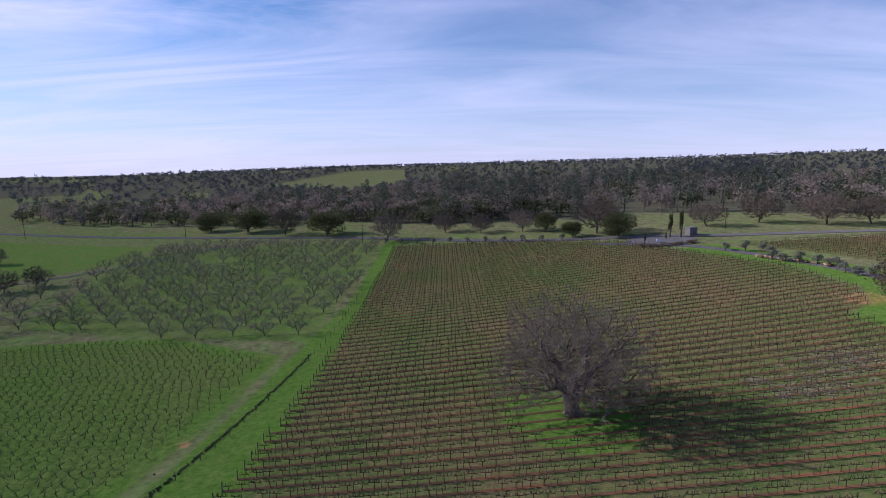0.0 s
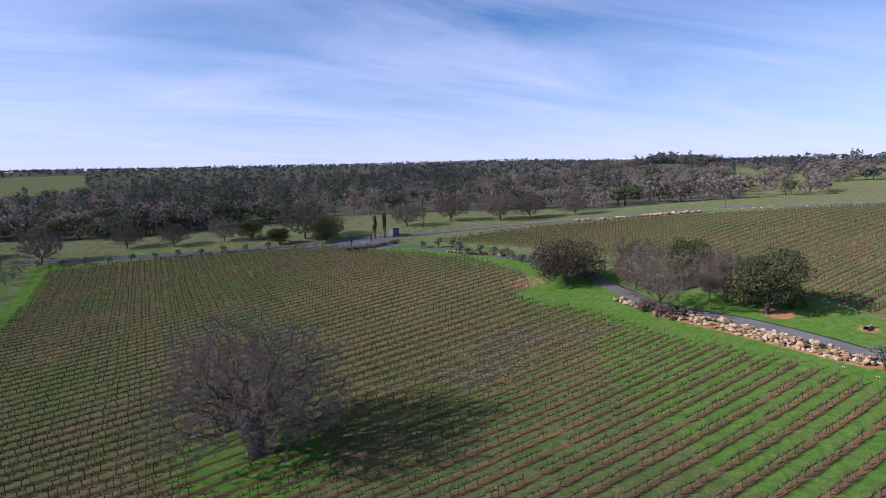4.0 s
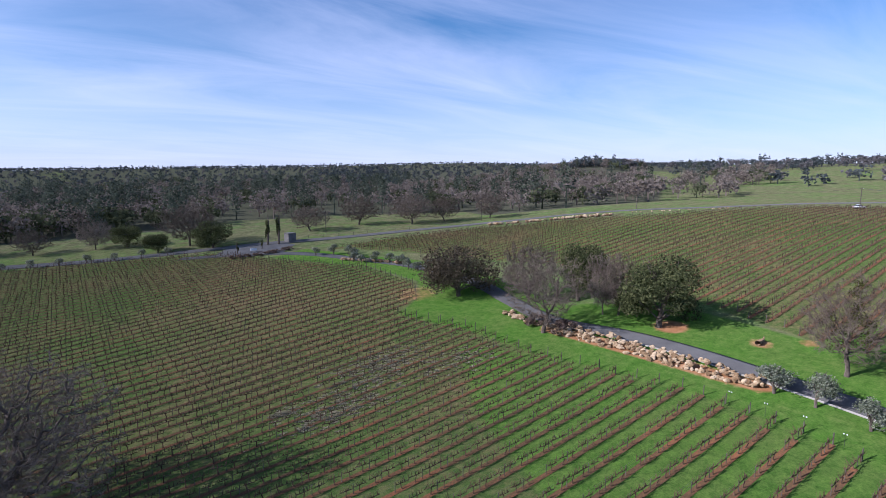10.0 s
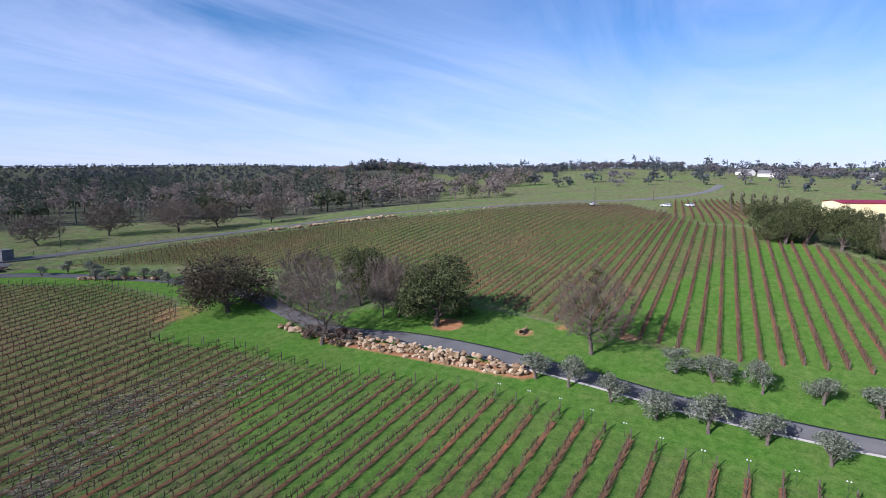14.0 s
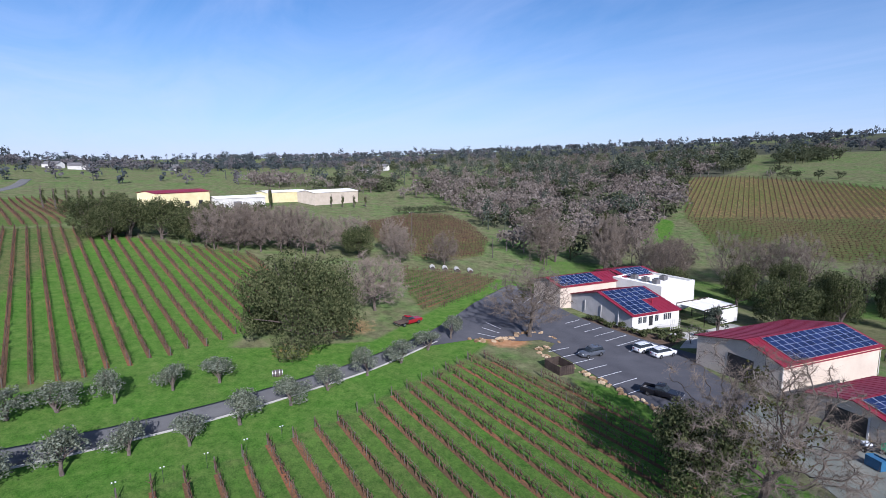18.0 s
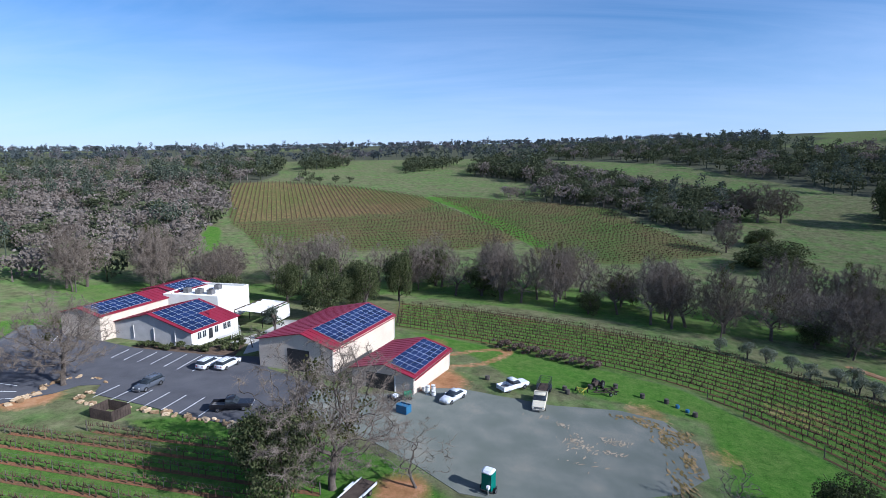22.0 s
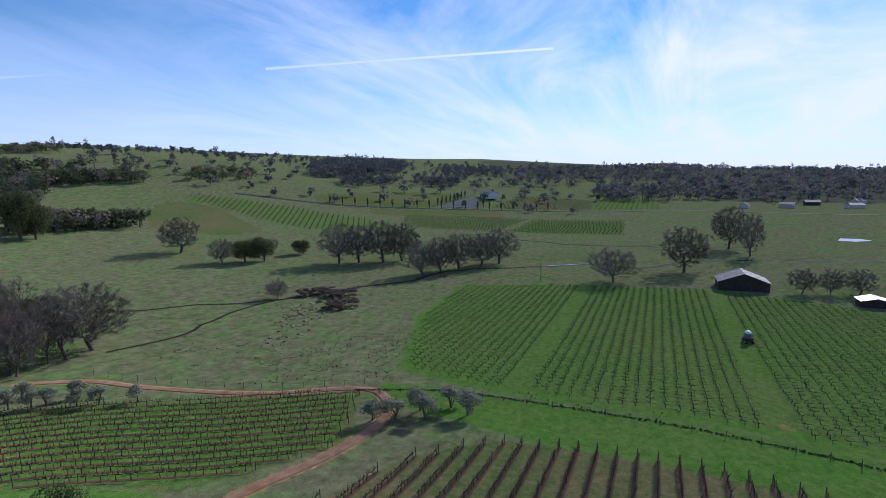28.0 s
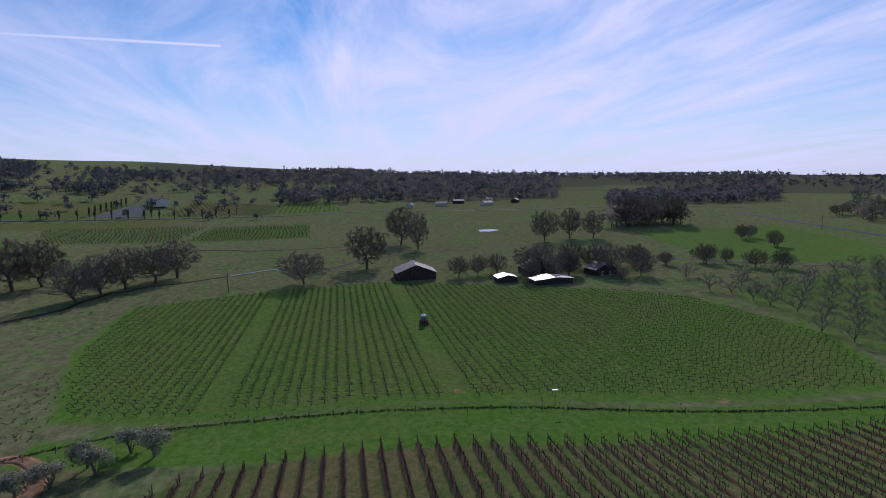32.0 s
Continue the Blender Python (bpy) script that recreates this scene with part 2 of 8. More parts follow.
    bp = n.new("ShaderNodeBump"); bp.inputs["Strength"].default_value, bp.inputs["Distance"].default_value = 0.9, 0.22
    l.new(math("ADD", math("MULTIPLY", tiny, 0.5), math("MULTIPLY", fine, 0.5)), bp.inputs["Height"]); l.new(bp.outputs[0], b.inputs["Normal"])
    return m


M_LAND = ground_material()
M_DRIVE = mat("driveway_asphalt", (0.085, 0.084, 0.084), (0.13, 0.128, 0.125), scale=0.3, fine=20, rough=0.9)
M_ASPHALT = mat("asphalt", (0.055, 0.055, 0.062), (0.085, 0.085, 0.092), scale=0.25, fine=25, rough=0.85)
M_GRAVEL = mat("crushed_gravel", (0.125, 0.137, 0.116), (0.16, 0.167, 0.145), (0.225, 0.213, 0.17), scale=0.22, fine=10, rough=0.95, bump=0.12, spread=(0.42, 0.66))
M_ROAD = mat("old_asphalt", (0.095, 0.094, 0.092), (0.14, 0.136, 0.13), scale=0.3, fine=20)
M_DIRT = mat("red_dirt", (0.20, 0.105, 0.052), (0.30, 0.175, 0.095), (0.38, 0.255, 0.155), scale=0.5, fine=7)
M_SOIL = mat("row_soil", (0.07, 0.05, 0.028), (0.115, 0.066, 0.036), (0.20, 0.085, 0.042), scale=0.09, fine=4, bump=0.5, spread=(0.38, 0.66))
M_CONCRETE = mat("concrete", (0.30, 0.29, 0.26), (0.42, 0.40, 0.36), scale=0.7, fine=14)
M_ROCK = mat("tan_rock", (0.19, 0.12, 0.065), (0.36, 0.255, 0.15), (0.50, 0.39, 0.26), scale=1.2, fine=9, bump=0.6, random=0.35)
M_BARK = mat("grey_bark", (0.075, 0.06, 0.048), (0.18, 0.148, 0.122), scale=3, fine=22, bump=0.6)
M_TWIG = mat("winter_twigs", (0.105, 0.083, 0.063), (0.25, 0.205, 0.165), scale=0.4, fine=6, bump=0, random=0.25)
M_TWIG_PALE = mat("pale_twigs", (0.13, 0.115, 0.09), (0.24, 0.215, 0.17), scale=0.4, fine=6, bump=0, random=0.2)
M_ORCHARD = mat("orchard_twigs", (0.14, 0.115, 0.10), (0.29, 0.24, 0.21), scale=0.4, fine=6, bump=0, random=0.2)
M_LEAF = mat("live_oak_leaves", (0.042, 0.054, 0.022), (0.086, 0.1, 0.042), (0.15, 0.16, 0.072), scale=0.5, fine=5, bump=0, island=0.35, random=0, rough=0.85, thin=0.3)
M_BRAMBLE = mat("bramble_canes", (0.095, 0.065, 0.05), (0.165, 0.118, 0.092), (0.25, 0.185, 0.145), scale=0.5, fine=5, bump=0, island=0.35, rough=0.8, thin=0.3)
M_LEAF_BROWN = mat("brown_oak_leaves", (0.05, 0.043, 0.028), (0.10, 0.082, 0.055), (0.155, 0.125, 0.085), scale=0.5, fine=5, bump=0, island=0.35, rough=0.8, thin=0.3)
M_OLIVE = mat("olive_leaves", (0.08, 0.095, 0.058), (0.155, 0.175, 0.115), (0.27, 0.29, 0.21), scale=0.8, fine=7, bump=0, island=0.45, rough=0.6, thin=0.3)
M_MISTLE = mat("mistletoe", (0.05, 0.055, 0.018), (0.11, 0.105, 0.035), scale=1.0, fine=7, bump=0, island=0.3, thin=0.3)
M_PINE = mat("grey_pine_needles", (0.06, 0.075, 0.055), (0.14, 0.16, 0.115), scale=0.3, fine=5, bump=0, island=0.35, thin=0.3)
M_WOODS = mat("winter_woods", (0.135, 0.11, 0.09), (0.22, 0.184, 0.154), (0.315, 0.27, 0.228), scale=0.06, fine=0.5, bump=0, island=0.12, spread=(0.36, 0.64), thin=0.3)
M_WOODS_GREEN = mat("evergreen_woods", (0.046, 0.058, 0.03), (0.092, 0.104, 0.055), (0.145, 0.158, 0.085), scale=0.06, fine=0.5, bump=0, island=0.15, spread=(0.34, 0.66), thin=0.3)
# copies of the woods colours with bluish distance haze mixed into the paint
M_FAR_WOODS = mat("haze_tinted_winter_woods", (0.09, 0.086, 0.088), (0.15, 0.14, 0.142), (0.205, 0.19, 0.19), scale=0.03, fine=0.3, bump=0, island=0.12, spread=(0.36, 0.64), thin=0.3)
M_FAR_GREEN = mat("haze_tinted_evergreens", (0.052, 0.064, 0.066), (0.085, 0.10, 0.10), (0.128, 0.146, 0.138), scale=0.03, fine=0.3, bump=0, island=0.15, spread=(0.34, 0.66), thin=0.3)
M_VINE = mat("dormant_vine", (0.06, 0.038, 0.028), (0.15, 0.092, 0.065), scale=0.3, fine=8, bump=0, island=0.2)
M_VINE_DARK = mat("old_vine_wood", (0.05, 0.042, 0.033), (0.105, 0.085, 0.064), scale=0.3, fine=8, bump=0, island=0.2)
M_POST = mat("weathered_post", (0.07, 0.06, 0.05), (0.15, 0.13, 0.11), scale=1, fine=20, bump=0.3)
M_WIRE = mat("dull_wire", (0.10, 0.10, 0.10), (0.18, 0.175, 0.17), scale=2, fine=12, rough=0.8, bump=0)
M_STEEL = mat("galvanised_steel", (0.35, 0.36, 0.37), (0.52, 0.53, 0.54), scale=2, fine=12, rough=0.4, metal=0.8, bump=0.05)

# ---- the land ----
CX, CY = 41.0, 13.0
# spot heights of the land: compass bearing and distance from the middle of the vineyard, and height
SPOTS_NEAR = [
    (0, 0, 2.5), (346, 69, 0.5), (9, 75, 2.5), (275, 76, -1.5), (308, 100, -4), (325, 130, -4), (340, 200, -1.5), (345, 264, 2),
    (14, 206, 10.5), (41, 226, 15), (50, 222, 20), (57, 69, 7), (88, 57, 5.5), (43, 86, 7.5), (64, 88, 10), (142, 80, 5),
    (172, 64, 5), (168, 90, 4), (200, 70, 1), (235, 72, -3), (100, 90, 7.5), (120, 110, 6)]
SPOTS_MID = [
    (86, 200, 21.5), (75, 300, 24), (98, 290, 18), (118, 210, 11), (112, 290, 14.5), (140, 160, 2), (170, 160, 1), (140, 230, 5), (150, 420, 27), (175, 420, 26),
    (200, 150, -2), (225, 150, -5), (205, 260, -2), (218, 420, 8), (250, 220, -6), (278, 225, -5.5), (300, 170, -5), (0, 330, 10), (20, 330, 14), (40, 380, 16)]
SPOTS_FAR = [
    (0, 900, 12), (25, 900, 20), (41, 720, 25), (50.5, 720, 45), (53.5, 720, 42), (59, 640, 31), (75, 620, 44), (95, 700, 35), (118, 560, 32), (130, 900, 50), (150, 800, 52), (175, 800, 60),
    (195, 900, 70), (210, 720, 72), (222, 640, 60), (235, 500, 10), (240, 1000, 54), (255, 1200, 50), (265, 500, -4), (280, 700, 0), (300, 500, -2), (300, 1000, 10),
    (320, 400, -3), (335, 700, 2), (325, 1300, 6), (345, 1300, 34)]
RIM = [(a, 2100, z) for a, z in ((0, 44), (10, 52), (20, 56), (28, 63), (38, 72), (46, 60), (56, 52), (66, 62), (76, 64), (86, 60), (96, 50), (106, 64), (116, 65), (126, 82), (136, 93), (148, 95),
       (156, 115), (166, 119), (176, 117), (186, 130), (197, 140), (206, 138), (214, 150), (222, 132), (230, 116), (240, 100), (252, 96), (260, 76), (270, 55), (281, 42), (292, 30), (302, 24), (312, 24),
       (320, 10), (326, 6), (332, 22), (342, 33), (352, 40))] + [(a, 4500, 20) for a in range(0, 300, 45)] + [(320, 4500, -15)]
spots = np.array(SPOTS_NEAR + SPOTS_MID + SPOTS_FAR + RIM, float)
bear = np.radians(spots[:, 0])
spot_x, spot_y = CX + spots[:, 1] * np.sin(bear), CY + spots[:, 1] * np.cos(bear)
gap = np.sqrt((spot_x[:, None] - spot_x) ** 2 + (spot_y[:, None] - spot_y) ** 2 + 900.0) - 3 * np.eye(len(spots))
system = np.ones((len(spots) + 1, len(spots) + 1)); system[-1, -1] = 0; system[:-1, :-1] = gap
weight = np.linalg.solve(system, np.append(spots[:, 2], 0))


def land(x, y):
    """The height of the land: a smooth sheet through the spot heights."""
    x, y = np.asarray(x, float), np.asarray(y, float)
    z = np.full(np.broadcast(x, y).shape, weight[-1])
    for a, b, w in zip(spot_x, spot_y, weight):
        z = z + w * np.sqrt((x - a) ** 2 + (y - b) ** 2 + 900.0)
    return z


def inside(x, y, poly, soft=0.0):
    """How far (x, y) lies within the polygon: 1 inside, 0 outside, over an edge of that softness."""
    p = np.array(poly, float); q = np.roll(p, -1, 0)
    x, y = np.asarray(x, float), np.asarray(y, float)
    odd, near = np.zeros(x.shape, bool), np.full(x.shape, 1e9)
    for (ax, ay), (bx, by) in zip(p, q):
        cross = (ay > y) != (by > y)
        with np.errstate(divide="ignore", invalid="ignore"):
            odd ^= cross & (x < (bx - ax) * (y - ay) / (by - ay + 1e-12) + ax)
        k = np.clip(((x - ax) * (bx - ax) + (y - ay) * (by - ay)) / ((bx - ax) ** 2 + (by - ay) ** 2 + 1e-9), 0, 1)
        near = np.minimum(near, np.hypot(x - ax - k * (bx - ax), y - ay - k * (by - ay)))
    if not soft:
        return odd
    return np.clip(0.5 + np.where(odd, near, -near) / soft, 0, 1)


def along(pts, step=2.0):
    """A smooth line through the points, in even steps."""
    p = np.array(pts, float)
    ext = np.vstack([2 * p[0] - p[1], p, 2 * p[-1] - p[-2]])
    out = []
    for i in range(1, len(ext) - 2):
        a, b, c, d = ext[i - 1: i + 3]
        n = max(2, int(np.linalg.norm(c - b) / step))
        for k in range(n):
            t = k / n
            out.append(0.5 * ((2 * b) + (c - a) * t + (2 * a - 5 * b + 4 * c - d) * t * t + (3 * b - a - 3 * c + d) * t ** 3))
    return np.array(out + [p[-1]])


def near_line(x, y, line):
    d = np.full(np.shape(x), 1e9)
    for (ax, ay), (bx, by) in zip(line[:-1], line[1:]):
        k = np.clip(((x - ax) * (bx - ax) + (y - ay) * (by - ay)) / ((bx - ax) ** 2 + (by - ay) ** 2 + 1e-9), 0, 1)
        d = np.minimum(d, np.hypot(x - ax - k * (bx - ax), y - ay - k * (by - ay)))
    return d


# the fields' outlines
MAIN = [(-29, 66), (-26.5, 108), (-25, 150), (-23, 255), (30, 240), (74, 212), (87, 187), (103, 156), (104, 130), (97, 117), (89, 113), (95, 93), (95, 76), (97, 66), (100, 54),
        (101, 37), (98, 23), (100, 7), (103, -8), (108, -24), (112, -37), (96, -41), (78, -42), (58, -30), (30, -33), (0, -29), (-24, -20), (-33, -10), (-35, 10), (-34, 25), (-30, 45)]
WEST = [(-62, -38), (-56, -19), (-53, 2), (-51, 32), (-47, 55), (-42.5, 86), (-39.5, 119), (-71, 134), (-90, 133), (-118, 128), (-134, 111), (-152, 74), (-172, 34), (-168, -12), (-154, -57), (-107, -54)]
SOUTH = [(82, -126), (51, -119), (5, -106), (-18, -86), (-35, -61), (-46, -40), (-25, -31), (-4, -43), (0, -57), (17, -80), (54, -90), (76, -100)]
EASTHILL = [(127, 22), (127, 45), (132, 70), (137, 110), (129, 140), (122, 164), (112, 183), (105, 190), (131, 192), (155, 192), (176, 187), (192, 172), (204, 154), (217, 134), (252, 117), (280, 100), (292, 78), (255, 53), (231, 38), (233, 26), (222, 13), (208, -4), (196, -20), (160, -20), (146, -14), (134, 2)]
EAST_TOP = [(258, 53), (340, 66), (372, 48), (362, 30), (300, 26), (239, 25), (234, 38)]
EAST_GREEN = [(127, 2), (127, 48), (150, 40), (200, 24), (226, 16), (205, -6), (192, -18), (150, -16)]
MAIN_GREEN = [(72, -40), (60, -5), (64, 40), (74, 70), (88, 92), (95, 76), (100, 54), (101, 37), (98, 23), (103, -8), (112, -37)]
REDHILL = [(275, -350), (196, -220), (168, -172), (130, -198), (63, -222), (11, -198), (-34, -252), (24, -334), (118, -354), (191, -370)]
MIDHILL = [(282, -119), (271, -135), (244, -130), (209, -114), (188, -96), (183, -79), (185, -71), (210, -66), (250, -76)]
MIDROWS = [(165, -50), (176, -57), (166, -76), (159, -80), (141, -56), (138, -42)]
RED_UPPER = [(269, -332), (268, -353), (240, -368), (178, -363), (125, -340), (105, -314), (125, -278), (167, -251), (198, -229)]
RED_LOWER = [(198, -227), (167, -249), (125, -276), (105, -312), (66, -264), (53, -237), (76, -210), (129, -193), (160, -189), (185, -218)]
RED_EAST = [(120, -343), (44, -341), (2, -330), (-6, -303), (-34, -247), (-35, -236), (8, -205), (43, -194), (47, -226), (69, -267), (95, -310)]
RED_STRIP = [(125, -340), (97, -308), (69, -267), (47, -226), (36, -222), (58, -270), (88, -312), (116, -343)]
DRIVE = [(62, 214), (84, 200), (96, 188), (104, 172), (113, 145), (114, 118), (110, 100), (107, 84), (110, 70), (111, 58), (111, 46), (111, 36), (110.5, 26), (111, 16), (112, 5), (114, -6), (117, -19), (123, -34), (131, -48), (141, -62), (152, -80)]
DIRT_ROAD = [(34, -36), (20, -38), (8, -37), (-8, -35), (-22, -31), (-35, -30), (-44, -34), (-47, -42), (-37, -60), (-31, -82), (-29, -95), (-22, -106)]
TRACK = [(66, -72), (56, -84), (48, -88), (52, -78), (58, -74)]
GRASS_BANK = [(-40, 64), (-35, 115), (-29, 165), (-28, 265), (-21, 265), (-24, 150), (-26, 64), (-32, 25), (-34, 0), (-44, -38), (-52, -38), (-50, 0), (-47, 40)]
VERGE = [(86, 190), (100, 196), (118, 150), (120, 110), (114, 90), (128, 74), (126, 20), (132, 0), (126, -24), (160, -80), (150, -90), (120, -50), (112, -36), (102, -6), (97, 22), (100, 38), (99, 55), (94, 76), (93, 93), (88, 112), (98, 118), (105, 130), (104, 155)]
YARD = [(70, -30), (98, -44), (80, -50), (60, -42), (46, -34), (20, -46), (18, -66), (46, -70), (54, -80), (74, -98), (52, -90), (18, -80), (0, -58), (-4, -44), (8, -34), (36, -30)]
TREE_GRASS = [(15, 72), (21, 68), (29, 70), (31, 76), (30, 82), (24, 86), (18, 91), (12, 89), (10, 80)]
VALLEY_GREEN_A = [(-337, -91), (-354, -9), (-450, -14), (-421, -87)]
VALLEY_GREEN_B = [(-327, -172), (-339, -96), (-426, -93), (-383, -195)]
VALLEY_BROWN = [(-469, -144), (-517, -50), (-605, -59), (-585, -141)]
VALLEY_GREEN_C = [(-518, -47), (-557, 15), (-652, 8), (-594, -58)]
VALLEY_FALLOW = [(-384, -289), (-439, -193), (-467, -194), (-551, -186), (-513, -245), (-409, -307)]
SLOPE_ROWS = [(-285, -357), (-313, -357), (-352, -286), (-350, -215), (-317, -167), (-280, -222), (-295, -321)]
SLOPE_BROWN = [(-249, -345), (-278, -352), (-295, -321), (-259, -245), (-228, -247), (-213, -300)]
VALLEY_TAN = [(-373, -226), (-418, -115), (-460, -126), (-399, -237)]
ORCH = [(-32, 128), (-30, 180), (-29, 262), (-75, 276), (-140, 282), (-152, 246), (-146, 214), (-128, 176), (-122, 146), (-90, 138)]
ROCK_BANK = [(103.6, 82), (104.5, 74), (105.2, 66), (106, 58), (106.8, 50), (107.6, 46)]
GREEN_STRIP = [(168, -172), (196, -218), (206, -222), (180, -170)]

# the woods' outlines
DRAW = [(373, -382), (306, -341), (299, -377), (268, -332), (207, -235), (196, -199), (178, -168), (193, -163)]
BEHIND_RED = [(404, -479), (443, -563), (384, -589), (325, -529), (270, -418), (258, -357), (275, -343)]
CLUMP_A = [(263, -449), (245, -522), (274, -591), (323, -593)]
CLUMP_B = [(226, -363), (210, -369), (181, -362), (191, -388), (219, -395), (242, -397)]
CLUMP_C = [(169, -459), (153, -474), (131, -547), (151, -590), (190, -560)]
CLUMP_D = [(106, -449), (78, -435), (45, -402), (46, -600), (101, -600), (114, -533)]
CLUMP_E = [(76, -340), (54, -344), (52, -365), (74, -361)]
HOLLOW = [(44, -341), (0, -333), (-24, -285), (-43, -276), (-66, -311), (-82, -374), (-47, -399), (-16, -436), (46, -509)]
SHELF = [(46, -622), (-30, -565), (-75, -536), (-98, -473), (-124, -434), (-151, -390), (-173, -376), (-201, -390), (-233, -428), (-265, -423), (-299, -406), (-319, -433), (-262, -477), (-207, -564), (-197, -927), (-53, -964), (48, -860)]
BELT = [(-141, -322), (-162, -316), (-179, -312), (-212, -306), (-222, -318), (-189, -331), (-150, -338)]
DRAW_W = [(484, -361), (421, -420), (275, -345), (199, -229), (174, -170), (171, -148), (187, -139), (183, -118), (180, -99)]
DRAW_E = [(313, -160), (279, -149), (231, -130), (214, -132), (220, -154), (165, -117), (407, -378), (426, -331), (384, -235), (480, -243), (367, -176)]
ROW_B = [(388, -106), (395, -131), (361, -152), (399, -172), (432, -146), (429, -120)]
ROW_A = [(432, -74), (420, -112), (462, -126), (480, -85)]
WOODS_N = [(-241, 416), (-196, 435), (-108, 405), (-23, 325), (48, 276), (154, 918), (-21, 853), (-56, 748), (-153, 638), (-224, 637), (-261, 581), (-309, 535)]
WOODS_NE = [(3, 303), (42, 271), (58, 266), (103, 304), (144, 281), (183, 234), (427, 578), (395, 824), (281, 900), (178, 1039), (52, 889), (-33, 826)]
WOODS_E = [(183, 234), (222, 217), (262, 198), (295, 182), (446, 276), (881, 612), (900, 744), (580, 642), (484, 658)]
KNOLL = [(306, 836), (574, 1217), (705, 1245), (468, 700), (357, 579), (292, 687)]
KNOLL_EAST = [(568, 474), (620, 424), (705, 500), (640, 575)]
EAST_GROVE = [(318, 188), (323, 163), (449, 191), (626, 267), (600, 340), (421, 250)]
HILL_MEADOW = [(-294, 897), (-131, 760), (-65, 936), (-89, 1278), (-206, 1194)]
HILL_MEADOW_2 = [(-315, 628), (-267, 617), (-333, 764), (-375, 774)]
VALE_A = [(-669, 59), (-663, 221), (-668, 316), (-1006, 465), (-1875, 828), (-1604, 120)]
VALE_STRIP = [(-1233, 555), (-1160, 760), (-758, 767), (-1849, 1790), (-2075, 1328), (-2098, 922)]
VALE_B = [(-523, 315), (-493, 452), (-493, 518), (-712, 723), (-754, 658), (-678, 397)]
GROVE = [(-326, 207), (-322, 269), (-350, 285), (-360, 235)]
HILL_W = [(-473, -358), (-523, -348), (-698, -358), (-961, -467), (-1042, -571), (-1010, -639), (-619, -461)]
HILL_C = [(-465, -312), (-525, -295), (-559, -290), (-601, -310), (-498, -333)]
HILL_D = [(-570, -272), (-585, -219), (-689, -257), (-632, -300)]
HILL_E = [(-729, -301), (-859, -237), (-1025, -283), (-1003, -412)]
VALE_W = [(-667, -169), (-799, -86), (-868, 72), (-2499, 179), (-1308, -128), (-1131, -279)]
VALE_N = [(-597, -59), (-649, 58), (-837, 70), (-727, -73)]
SLOPE_ROW = [(-224, -427), (-294, -400), (-305, -414), (-238, -450)]
HILLTOP = [(-281, -570), (-323, -541), (-342, -578), (-300, -598)]
SLOPE_GROVE = [(-335, -391), (-390, -366), (-420, -392), (-359, -411)]

radii = np.concatenate([np.arange(1.5, 260, 1.6), np.geomspace(262, 4600, 130)])
turns = np.linspace(0, 2 * math.pi, 560, endpoint=False)
gx, gy = CX + np.outer(radii, np.sin(turns)), CY + np.outer(radii, np.cos(turns))
gx, gy = np.append(gx.ravel(), CX), np.append(gy.ravel(), CY)


def mesh_from(name, verts, faces, material=None, smooth=False):
    """A mesh from arrays: verts n x 3, faces a list of index arrays of one width each."""
    me = bpy.data.meshes.new(name)
    faces = [np.asarray(f, np.int32) for f in (faces if isinstance(faces, list) else [faces]) if len(f)]
    me.vertices.add(len(verts)); me.vertices.foreach_set("co", np.asarray(verts, np.float32).ravel())
    loops = np.concatenate([f.ravel() for f in faces]); sizes = np.concatenate([np.full(len(f), f.shape[1], np.int32) for f in faces])
    me.loops.add(len(loops)); me.loops.foreach_set("vertex_index", loops)
    me.polygons.add(len(sizes)); me.polygons.foreach_set("loop_start", np.concatenate([[0], np.cumsum(sizes)[:-1]]).astype(np.int32))
    me.polygons.foreach_set("loop_total", sizes)
    me.polygons.foreach_set("use_smooth", np.full(len(sizes), smooth))
    me.update(calc_edges=True); me.validate()
    if material:
        me.materials.append(material)
    return me


def thing(name, label, category, group="", kind="", at=(0, 0, 0), rz=0.0, data=None):
    ob = tagged(new(name, data), label, category, group, kind)
    ob.matrix_world = pose(*at, 0, 0, rz)
    return ob


def piece(name, data, parent, label="", kind="", at=None):
    """A part: a mesh under its thing, in the thing's own space."""
    ob = tagged(new(name, data), label, "", "", kind); ob.parent = parent
    if at is not None:
        ob.matrix_basis = at
    return ob


rings, spokes = len(radii), len(turns)
i, j = np.meshgrid(np.arange(rings - 1), np.arange(spokes), indexing="ij")
quads = np.stack([i * spokes + j, (i + 1) * spokes + j, (i + 1) * spokes + (j + 1) % spokes, i * spokes + (j + 1) % spokes], -1).reshape(-1, 4)[:, ::-1]
hub = np.stack([np.full(spokes, rings * spokes), np.arange(spokes), (np.arange(spokes) + 1) % spokes], -1)[:, ::-1]
gz = land(gx, gy)
ground_mesh = mesh_from("ground", np.stack([gx, gy, gz], 1), [quads, hub], M_LAND, smooth=True)
near = np.hypot(gx - CX, gy - CY) < 900
lush, field, earth = np.zeros(len(gx)), np.zeros(len(gx)), np.zeros(len(gx))
nx, ny = gx[near], gy[near]
for poly in (MAIN, WEST, SOUTH, EASTHILL, EAST_TOP, RED_UPPER, RED_LOWER, RED_EAST, MIDHILL, MIDROWS, VALLEY_BROWN, VALLEY_FALLOW, VALLEY_TAN, SLOPE_BROWN):
    field[near] = np.maximum(field[near], inside(nx, ny, poly, 4))
